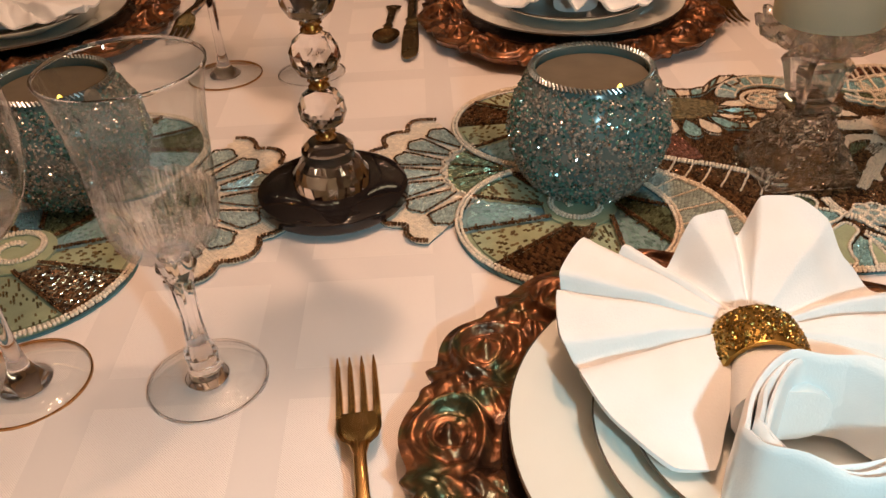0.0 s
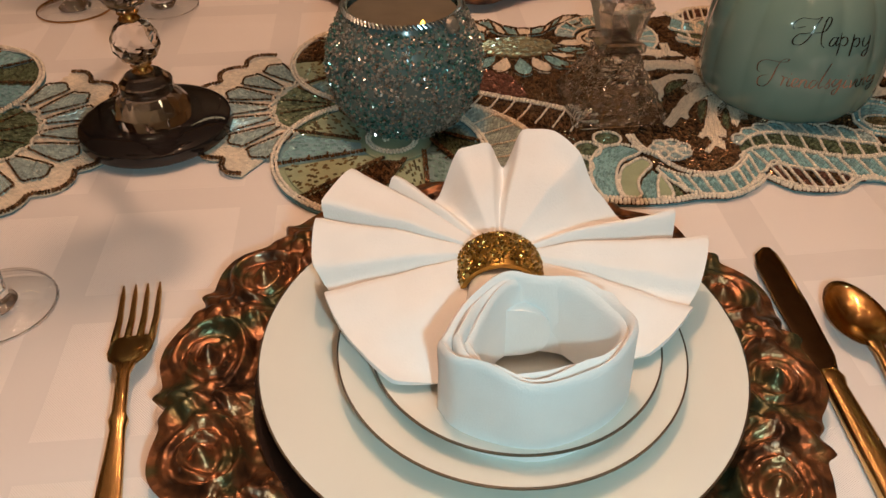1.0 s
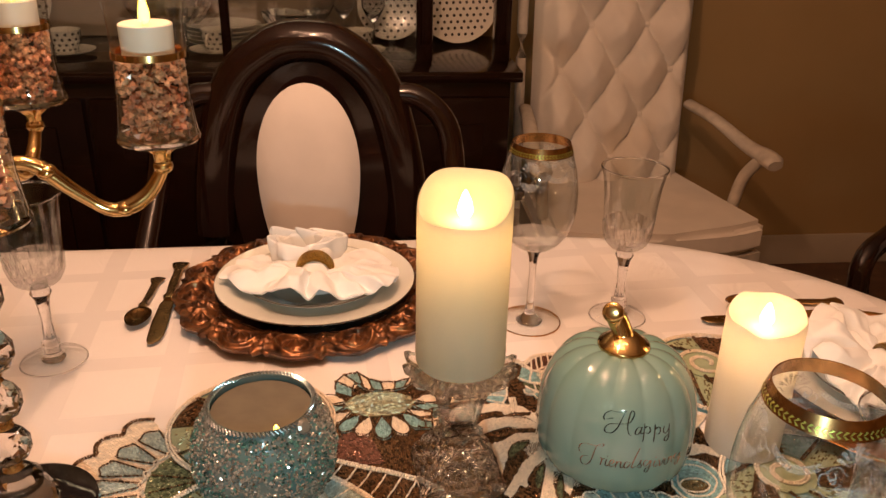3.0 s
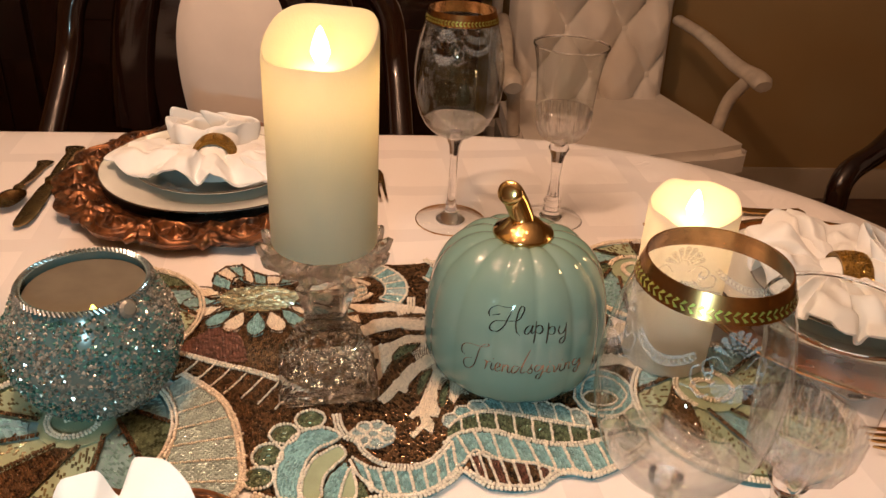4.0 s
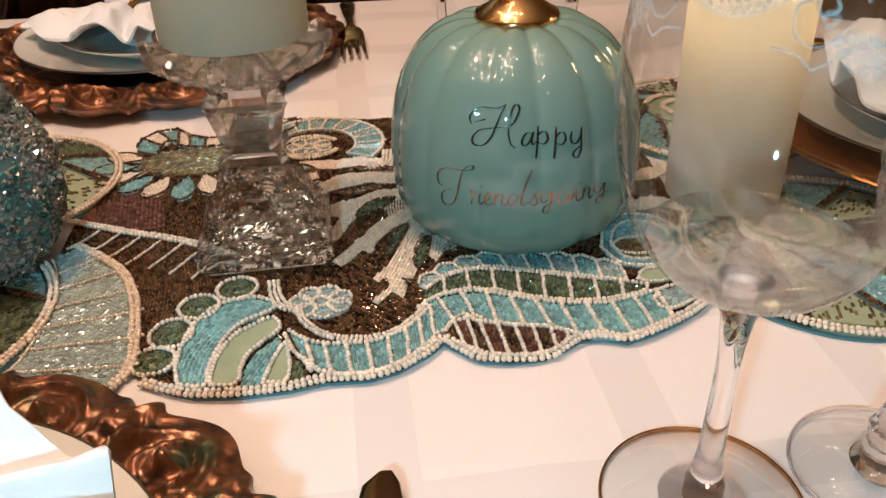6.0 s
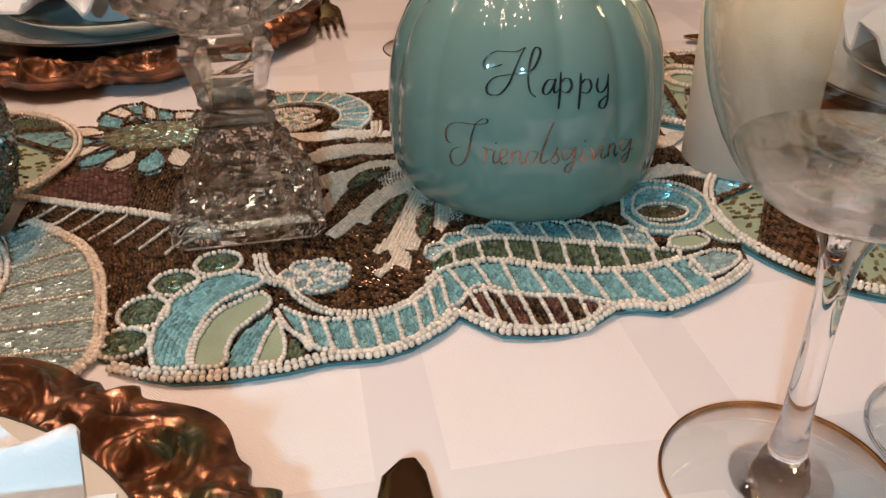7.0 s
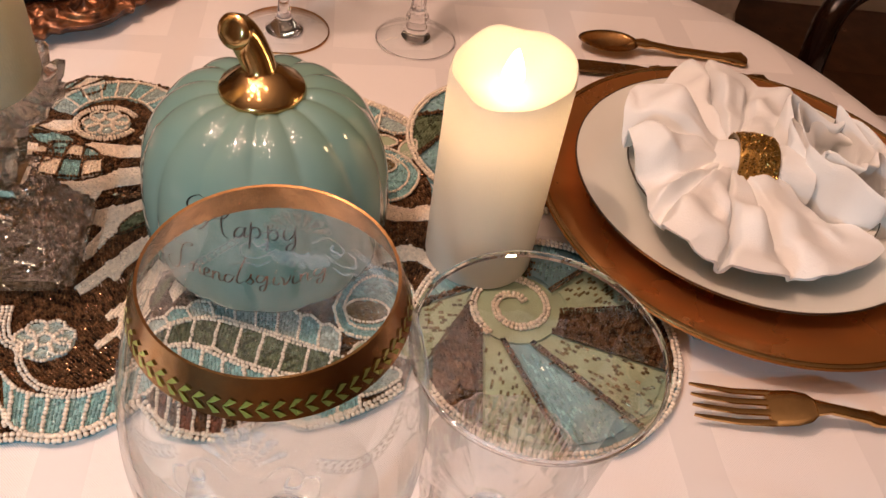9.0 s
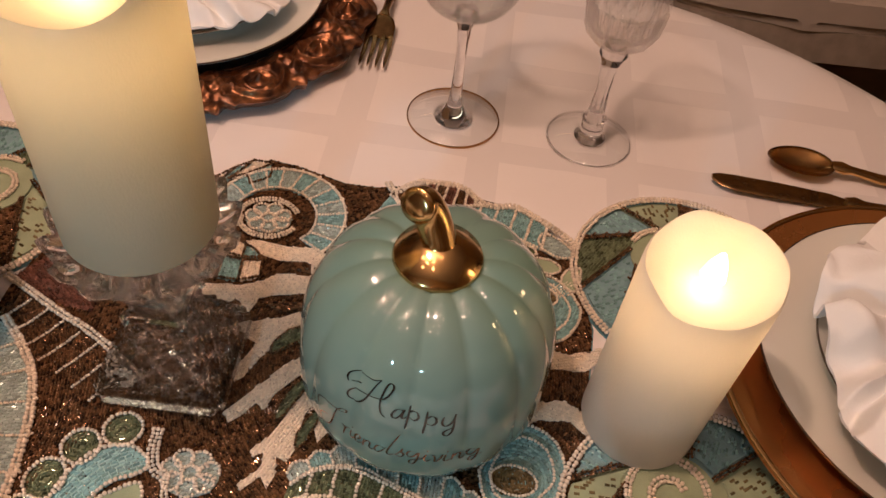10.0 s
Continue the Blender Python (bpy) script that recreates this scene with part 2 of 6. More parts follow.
FLOOR = material("dark_floor", (0.09, 0.035, 0.018), 0.3, coat=0.3, vary=0.5, scale=18, bump=0.1)
POLKA = material("spotted_china", (0.74, 0.71, 0.64), 0.2, coat=0.5)
STONES = material("amber_stones", (0.54, 0.18, 0.10), 0.10, coat=0.6, island=0.5, vary=0.6, scale=40, second=(0.66, 0.37, 0.20))

# ---- building helpers ----
TOP = 0.762  # cloth's upper face on the table


def thing(name, label, category, place=(0, 0, 0), turn=0.0, group="", kind=""):
    ob = new(name)
    ob.matrix_world = pose(*place, 0, 0, turn)
    ob.empty_display_size = 0.02
    return tagged(ob, label, category, group, kind)


def mesh_of(name, bm, smooth=True, angle=40):
    me = bpy.data.meshes.new(name)
    bmesh.ops.recalc_face_normals(bm, faces=bm.faces)
    for f in bm.faces:
        f.smooth = smooth
    if smooth:
        for e in bm.edges:
            if len(e.link_faces) == 2 and e.calc_face_angle(0) > radians(angle):
                e.smooth = False
    bm.to_mesh(me)
    bm.free()
    return me


def part(name, bm, mat, parent, label="", smooth=True, angle=40, at=None):
    me = bm if isinstance(bm, bpy.types.Mesh) else mesh_of(name, bm, smooth, angle)
    if not me.materials:
        me.materials.append(mat)
    ob = new(name, me)
    ob.parent = parent
    if at is not None:
        ob.matrix_basis = at
    return tagged(ob, label) if label else ob


def whole(name, bm, mat, label, category, kind="", smooth=True, angle=40, at=None, group=""):
    me = bm if isinstance(bm, bpy.types.Mesh) else mesh_of(name, bm, smooth, angle)
    if not me.materials:
        me.materials.append(mat)
    ob = new(name, me)
    if at is not None:
        ob.matrix_basis = at
    return tagged(ob, label, category, group, kind)


def lathe(profile, seg=48, shape=None, bm=None, closed=False):
    """Turns (r, z) points about z. shape(a, r, z) may change the radius and height."""
    bm = bm or bmesh.new()
    rings = []
    for r, z in profile:
        if r < 1e-6:
            rings.append([bm.verts.new((0, 0, z))])
            continue
        ring = []
        for k in range(seg):
            a = 2 * math.pi * k / seg
            rr, zz = shape(a, r, z) if shape else (r, z)
            ring.append(bm.verts.new((rr * math.cos(a), rr * math.sin(a), zz)))
        rings.append(ring)
    pairs = list(zip(rings, rings[1:])) + ([(rings[-1], rings[0])] if closed else [])
    for a, b in pairs:
        for k in range(seg):
            j = (k + 1) % seg
            if len(a) == 1 and len(b) == 1:
                break
            if len(a) == 1:
                bm.faces.new((a[0], b[j], b[k]))
            elif len(b) == 1:
                bm.faces.new((a[k], a[j], b[0]))
            else:
                bm.faces.new((a[k], a[j], b[j], b[k]))
    return bm


def smooth_line(points, n=8):
    """A rounded path through the points."""
    p = [Vector(q) for q in points]
    p = [2 * p[0] - p[1]] + p + [2 * p[-1] - p[-2]]
    out = []
    for i in range(1, len(p) - 2):
        a, b, c, d = p[i - 1:i + 3]
        for k in range(n):
            t = k / n
            out.append(0.5 * (2 * b + (c - a) * t + (2 * a - 5 * b + 4 * c - d) * t * t + (3 * b - a - 3 * c + d) * t ** 3))
    return out + [p[-2]]


def tube(points, radius, seg=10, bm=None, flat=1.0, cap=True):
    """A round bar along points; radius may be a list."""
    bm = bm or bmesh.new()
    pts = [Vector(q) for q in points]
    rad = radius if isinstance(radius, (list, tuple)) else [radius, radius]
    rad = np.interp(np.linspace(0, 1, len(pts)), np.linspace(0, 1, len(rad)), rad).tolist()
    up, rings = Vector((0, 0, 1)), []
    for i, p in enumerate(pts):
        d = (pts[min(i + 1, len(pts) - 1)] - pts[max(i - 1, 0)]).normalized()
        side = d.cross(up)
        if side.length < 0.05:
            side = d.cross(Vector((0, 1, 0)))
        side.normalize()
        hi = side.cross(d)
        rings.append([bm.verts.new(p + side * rad[i] * math.cos(2 * math.pi * k / seg) + hi * rad[i] * flat * math.sin(2 * math.pi * k / seg)) for k in range(seg)])
    for a, b in zip(rings, rings[1:]):
        for k in range(seg):
            bm.faces.new((a[k], a[(k + 1) % seg], b[(k + 1) % seg], b[k]))
    if cap:
        bm.faces.new(rings[0][::-1])
        bm.faces.new(rings[-1])
    return bm


def loft(sections, seg=12, bm=None):
    """Closed rounded sections along +y: (x, y, z, half width, half height)."""
    bm = bm or bmesh.new()
    rings = []
    for x, y, z, w, h in sections:
        ring = []
        for k in range(seg):
            a = 2 * math.pi * k / seg
            c, s = math.cos(a), math.sin(a)
            ring.append(bm.verts.new((x + w * math.copysign(abs(c) ** 0.7, c), y, z + h * math.copysign(abs(s) ** 0.7, s))))
        rings.append(ring)
    for a, b in zip(rings, rings[1:]):
        for k in range(seg):
            bm.faces.new((a[k], a[(k + 1) % seg], b[(k + 1) % seg], b[k]))
    bm.faces.new(rings[0][::-1])
    bm.faces.new(rings[-1])
    return bm


def block(x0, y0, z0, x1, y1, z1, bevel=0.0, bm=None):
    own = bmesh.new()
    bmesh.ops.create_cube(own, size=1.0)
    for v in own.verts:
        v.co = Vector(((x0 + x1) / 2 + v.co.x * (x1 - x0), (y0 + y1) / 2 + v.co.y * (y1 - y0), (z0 + z1) / 2 + v.co.z * (z1 - z0)))
    if bevel:
        bmesh.ops.bevel(own, geom=own.edges[:], offset=bevel, segments=2, affect="EDGES", profile=0.6)
    if bm is None:
        return own
    me = bpy.data.meshes.new("joined")
    own.to_mesh(me)
    own.free()
    bm.from_mesh(me)
    bpy.data.meshes.remove(me)
    return bm


def slab(outline, z0, z1, bm=None):
    """A flat piece with the given outline, from z0 up to z1."""
    bm = bm or bmesh.new()
    lo = [bm.verts.new((x, y, z0)) for x, y in outline]
    hi = [bm.verts.new((x, y, z1)) for x, y in outline]
    bm.faces.new(lo[::-1])
    bm.faces.new(hi)
    n = len(lo)
    for k in range(n):
        bm.faces.new((lo[k], lo[(k + 1) % n], hi[(k + 1) % n], hi[k]))
    return bm


def cells(name, places, mats, faces):
    """One mesh of many small pieces, their corners in places (N, V, 3)."""
    verts = places.reshape(-1, 3)
    n, v = places.shape[0], places.shape[1]
    f = (np.array(faces)[None] + (np.arange(n) * v)[:, None, None]).reshape(-1, len(faces[0]))
    me = bpy.data.meshes.new(name)
    me.from_pydata(verts.tolist(), [], f.tolist())
    for m in mats:
        me.materials.append(m)
    return me


GEM = np.array([(1, 0, 0), (0, 1, 0), (-1, 0, 0), (0, -1, 0), (0, 0, 1), (0, 0, -1)], float)
GEM_FACES = [(0, 1, 4), (1, 2, 4), (2, 3, 4), (3, 0, 4), (1, 0, 5), (2, 1, 5), (3, 2, 5), (0, 3, 5)]
ROD = np.array([(-1, -1, 0), (1, -1, 0), (1, 1, 0), (-1, 1, 0), (-0.75, -0.45, 1), (0.75, -0.45, 1), (0.75, 0.45, 1), (-0.75, 0.45, 1)], float)
ROD_FACES = [(0, 1, 5, 4), (1, 2, 6, 5), (2, 3, 7, 6), (3, 0, 4, 7), (4, 5, 6, 7)]


def ball_template(n=7, m=4):
    v, f = [(0, 0, 1.0)], []
    for i in range(1, m):
        t = math.pi * i / m
        v += [(math.sin(t) * math.cos(2 * math.pi * k / n), math.sin(t) * math.sin(2 * math.pi * k / n), math.cos(t)) for k in range(n)]
    v.append((0, 0, -1.0))
    for k in range(n):
        j = (k + 1) % n
        f.append((0, 1 + k, 1 + j, 0))
        for i in range(m - 2):
            a = 1 + i * n
            f.append((a + k, a + n + k, a + n + j, a + j))
        f.append((len(v) - 1, 1 + (m - 2) * n + j, 1 + (m - 2) * n + k, len(v) - 1))
    return np.array(v), f


def pebbles(name, centres, radii, mat, seed=1):
    """Small faceted pieces, each its own island."""
    rng = np.random.default_rng(seed)
    n = len(centres)
    q = rng.normal(size=(n, 3, 3))
    q, _ = np.linalg.qr(q)
    jig = 1 + rng.uniform(-0.3, 0.3, (n, 6, 1))
    pts = (GEM[None] * jig * np.asarray(radii).reshape(n, 1, 1)) @ q + np.asarray(centres)[:, None, :]
    return cells(name, pts, [mat], GEM_FACES)

# ---- the room ----
def wall(name, x0, y0, z0, x1, y1, z1, mat=WALL):
    return whole(name, block(x0, y0, z0, x1, y1, z1), mat, "plain olive painted wall", "wall", "structure", smooth=False)


X0, X1, Y0, Y1, ZC = -2.6, 2.9, -1.12, 2.62, 2.6
floor = thing("floor", "dark brown wooden plank floor", "floor", kind="structure")
part("subfloor", block(X0 - 0.1, Y0 - 0.3, -0.12, X1 + 0.1, Y1 + 0.1, -0.006), FLOOR, floor, smooth=False)
wall("wall_north", X0 - 0.1, Y1, -0.1, X1 + 0.1, Y1 + 0.1, ZC)
wall("wall_east", X1, Y0 - 0.12, -0.1, X1 + 0.1, Y1, ZC)
wall("wall_west", X0 - 0.1, Y0 - 0.12, -0.1, X0, Y1, ZC)
wall("wall_south", X0, Y0 - 0.12, -0.1, X1, Y0, ZC)
whole("ceiling", block(X0 - 0.1, Y0 - 0.2, ZC, X1 + 0.1, Y1 + 0.1, ZC + 0.1), CEIL, "off-white painted ceiling", "ceiling", "structure", smooth=False)
skirt = block(X0, Y1 - 0.016, 0, X1, Y1 - 0.001, 0.115, 0.004)
block(X1 - 0.016, Y0, 0, X1 - 0.001, Y1 - 0.017, 0.115, 0.004, bm=skirt)
whole("baseboard", skirt, TRIM, "cream painted baseboard along the wall", "baseboard", "structure")


# ---- table ----
def table_edge(n=40, grow=0.0):
    """Outline of the oval-ended table top, anticlockwise."""
    a, w, xr, xl = 0.545 + grow, 0.522 + grow, 0.45, -0.67
    out = [(xr + a * math.sin(math.pi * k / n), -w * math.cos(math.pi * k / n)) for k in range(n + 1)]
    out += [(xl - a * math.sin(math.pi * k / n), w * math.cos(math.pi * k / n)) for k in range(n + 1)]
    turn, cy = radians(1.2), 0.662
    return [(x * math.cos(turn) - y * math.sin(turn), cy + x * math.sin(turn) + y * math.cos(turn)) for x, y in out]


table = thing("dining_table", "long oval-ended dining table of dark wood under a white cloth", "table")
part("tabletop", slab(table_edge(), 0.722, 0.757), EBONY, table, angle=30)
part("apron", slab(table_edge(grow=-0.09), 0.64, 0.721), EBONY, table, angle=30)
for sx in (-0.85, 0.6):
    for sy in (0.36, 0.97):
        leg = lathe([(0, 0), (0.022, 0), (0.026, 0.03), (0.03, 0.2), (0.04, 0.45), (0.034, 0.52), (0.045, 0.56), (0.045, 0.64), (0, 0.64)], 20)
        part("leg", leg, EBONY, table, at=pose(sx, sy, 0))

cloth = thing("tablecloth", "white damask tablecloth with woven satin bands draped over the table", "tablecloth")


def ripple(x, y):
    """Soft creases in the cloth, deeper along the near left side."""
    near = max(0.0, min(1.0, (0.505 - y) / 0.05))
    g = near * (max(0.0, min(1.0, (0.10 - x) / 0.15)) + 0.55 * max(0.0, min(1.0, (x - 0.38) / 0.1)))
    n = (1 - abs(noise.noise(Vector((x * 3.0 + y * 2 + 4, y * 9 + x * 5, 0.3)))) * 1.6) ** 3 * 0.55 + noise.noise(Vector((x * 7 + y * 5, y * 15 - x * 6, 2.0))) * 0.25
    for ox, oy, r in ((-0.156, 0.3855, 0.080), (-0.272, 0.385, 0.085), (-0.033, 0.29, 0.05), (-0.033, 0.36, 0.05), (-0.26, 0.29, 0.05), (-0.33, 0.505, 0.115), (-0.18, 0.56, 0.10), (0.06, 0.553, 0.10), (0.152, 0.31, 0.20), (0.474, 0.402, 0.08), (0.5535, 0.411, 0.08), (0.612, 0.577, 0.11)):
        d = math.hypot(x - ox, y - oy) / r
        g *= max(0.0, min(1.0, (d - 0.85) / 0.5))
    fine = noise.noise(Vector((x * 14, y * 9, 5.0))) * 0.0005 + 0.0022 * (1 - abs(noise.noise(Vector((x * 4.5 + y * 2.5, y * 5 - x * 3, 9.0)))) * 1.8) ** 5
    g *= max(0.0, min(1.0, (y - 0.405) / 0.03)) if x < 0.3 else 1.0
    fold = math.sin((y + 0.28 * x) * 140 + 4 * noise.noise(Vector((x * 7, y * 7, 1.0)))) * (0.5 + 0.5 * noise.noise(Vector((x * 9, y * 9, 7.0))))
    return g * (0.009 * n + 0.0085 * fold) + fine


def cloth_sheet():
    bm = bmesh.new()
    edge = table_edge(110, 0.003)
    cx, cy, n = -0.11, 0.662, len(edge)
    fr = [1 - k / 110 for k in range(111)]
    rows = []
    for s in fr[:-1]:
        ring = []
        for x, y in edge:
            px, py = cx + (x - cx) * s, cy + (y - cy) * s
            ring.append(bm.verts.new((px, py, TOP + (ripple(px, py) if s < 0.97 else 0) - (0.003 if s > 0.985 else 0))))
        rows.append(ring)
    hub = bm.verts.new((cx, cy, TOP))
    hang = []
    for i, (drop, out) in enumerate(((0.012, 0.006), (0.05, 0.012), (0.12, 0.02), (0.22, 0.03), (0.30, 0.036))):
        ring = []
        for k, (x, y) in enumerate(edge):
            d = Vector((x - edge[k - 1][0], y - edge[k - 1][1]))
            nrm = Vector((d.y, -d.x)).normalized() if d.length > 1e-6 else Vector((x - cx, y - cy)).normalized()
            wave = out * (1 + 0.8 * math.sin(k * 0.62) * i / 4)
            ring.append(bm.verts.new((x + nrm.x * wave, y + nrm.y * wave, TOP - 0.003 - drop)))
        hang.append(ring)
    rings = hang[::-1] + rows
    for a, b in zip(rings, rings[1:]):
        for k in range(n):
            j = (k + 1) % n
            bm.faces.new((a[k], a[j], b[j], b[k]))
    for k in range(n):
        bm.faces.new((rows[-1][k], rows[-1][(k + 1) % n], hub))
    bmesh.ops.remove_doubles(bm, verts=bm.verts, dist=1e-5)
    return bm


part("cloth", cloth_sheet(), DAMASK, cloth, angle=70)

# ---- place settings ----
def relief(a, u, seed, lobes=14):
    """Height of the carved scrollwork at angle a, share u across the rim."""
    w = a * lobes / (2 * math.pi)
    c = (w % 1.0) - 0.5
    k = int(w) % lobes
    r = math.hypot(c * 1.0, (u - 0.52) * 0.95)
    turn = math.atan2(u - 0.52, c)
    gap = 0.5 + 0.5 * math.tanh(3 * math.cos(turn - 2.1 * k))  # the scrolls are open on one side
    scroll = 0.95 * math.exp(-(r / 0.085) ** 2) + 0.5 * math.exp(-((r - 0.19) / 0.032) ** 2) * (0.4 + 0.6 * gap) + 0.85 * math.exp(-((r - 0.33) / 0.05) ** 2) * (0.35 + 0.65 * (1 - gap))
    side = 0.5 - abs(c)
    leaf = 0.85 * math.exp(-(side / 0.15) ** 2) * (0.55 + 0.45 * abs(math.sin(u * 13 + side * 16 + k)) ** 0.6)
    n = noise.noise(Vector((math.cos(a) * 9 + seed, math.sin(a) * 9, u * 5))) * 0.22
    fine = noise.noise(Vector((math.cos(a) * 34, math.sin(a) * 34 + seed, u * 13))) * 0.12
    return (scroll + leaf + n + fine) * math.sin(math.pi * min(1, max(0, u * 0.92 + 0.08))) ** 0.6


def ornate_charger(place, turn, mat, label, seed):
    t = thing("charger_plate", label, "charger plate", place, turn, "chargers under the plates")
    bm, seg, rows, lobes = bmesh.new(), 760, 40, 14
    grid = []
    for j in range(rows + 1):
        u = j / rows
        ring = []
        for k in range(seg):
            a = 2 * math.pi * k / seg
            c = ((a * lobes / (2 * math.pi)) % 1.0) - 0.5
            rim = 0.180 + 0.005 * math.cos(2 * math.pi * c) + 0.007 * math.exp(-((abs(c) - 0.41) / 0.06) ** 2) * (1 if c > 0 else 0.4) + 0.003 * noise.noise(Vector((math.cos(a) * 6, math.sin(a) * 6, seed)))
            r = 0.128 + (rim - 0.128) * u
            z = 0.0150 + 0.0110 * relief(a, u, seed) + 0.003 * u
            ring.append(bm.verts.new((r * math.cos(a), r * math.sin(a), z)))
        grid.append(ring)
    under = [bm.verts.new((v.co.x * 0.985, v.co.y * 0.985, 0.0115)) for v in grid[-1]]
    lip, foot = [[bm.verts.new((r * math.cos(2 * math.pi * k / seg), r * math.sin(2 * math.pi * k / seg), z)) for k in range(seg)] for r, z in ((0.134, 0.0090), (0.122, 0.0005))]
    rings = grid + [under, lip, foot]
    for a, b in zip(rings, rings[1:]):
        for k in range(seg):
            bm.faces.new((a[k], a[(k + 1) % seg], b[(k + 1) % seg], b[k]))
    part("carved_rim", bm, mat, t, angle=75)
    part("well", lathe([(0, 0.012), (0.105, 0.012), (0.118, 0.016), (0.129, 0.0175), (0.131, 0.012), (0.131, 0.001), (0, 0.001)], 72), WELL, t, "dark bronze well")
    return t


def plain_charger(place):
    t = thing("charger_plate", "smooth copper-gold charger plate under a white plate", "charger plate", place, 0, "chargers under the plates")
    part("body", lathe([(0, 0.010), (0.112, 0.010), (0.120, 0.015), (0.160, 0.0235), (0.1645, 0.0240), (0.1655, 0.0228), (0.160, 0.0215), (0.122, 0.0125), (0.108, 0.0085), (0.104, 0.0005), (0, 0.0005)], 96), GOLD_PLATE, t)
    part("rim", lathe([(0.1625 + 0.0022 * math.cos(radians(a)), 0.0237 + 0.0016 * math.sin(radians(a))) for a in range(0, 360, 45)], 96, closed=True), GOLD, t, "polished gold edge")
    return t


def plate(place, radius, label):
    t = thing("dinner_plate" if radius > 0.12 else "salad_plate" if radius > 0.085 else "bread_plate", label, "plate", place, 0, "stacked plates")
    r = radius
    prof = [(0, 0.004), (r * 0.58, 0.004), (r * 0.66, 0.0065), (r * 0.72, 0.011), (r * 0.97, 0.0195), (r, 0.0205), (r, 0.019), (r * 0.97, 0.017), (r * 0.7, 0.006), (r * 0.6, 0.0005), (r * 0.55, 0), (0, 0.001)]
    part("body", lathe(prof, 96), CHINA, t, angle=60)
    part("rim_line", lathe([(r - 0.0006, 0.0207), (r + 0.0003, 0.0207), (r + 0.0004, 0.0195), (r - 0.0003, 0.0195)], 96, closed=True), PLATINUM, t, "thin dark metallic rim line")
    return t


SPREAD = [(-50, 0.090, 0.006), (-45, 0.104, 0.018), (-25, 0.113, 0.028), (-20, 0.110, 0.010), (-15, 0.115, 0.030), (-2, 0.120, 0.044), (3, 0.104, 0.014), (9, 0.107, 0.046), (24, 0.090, 0.020), (35, 0.076, 0.042), (46, 0.076, 0.062), (60, 0.078, 0.068), (76, 0.076, 0.066), (84, 0.070, 0.040), (91, 0.072, 0.060), (107, 0.070, 0.058),
          (122, 0.068, 0.022), (136, 0.086, 0.044), (143, 0.088, 0.024), (147, 0.103, 0.054), (166, 0.107, 0.050), (169, 0.103, 0.026), (172, 0.107, 0.046), (189, 0.107, 0.036), (194, 0.097, 0.012), (199, 0.104, 0.031), (222, 0.104, 0.023), (236, 0.106, 0.012), (246, 0.085, 0.004)]  # angle, reach and lift of each fold


def slumped(reach, lift):
    """The same fan of folds, grown and settled."""
    return [(a, r * reach, z * lift) for a, r, z in SPREAD]


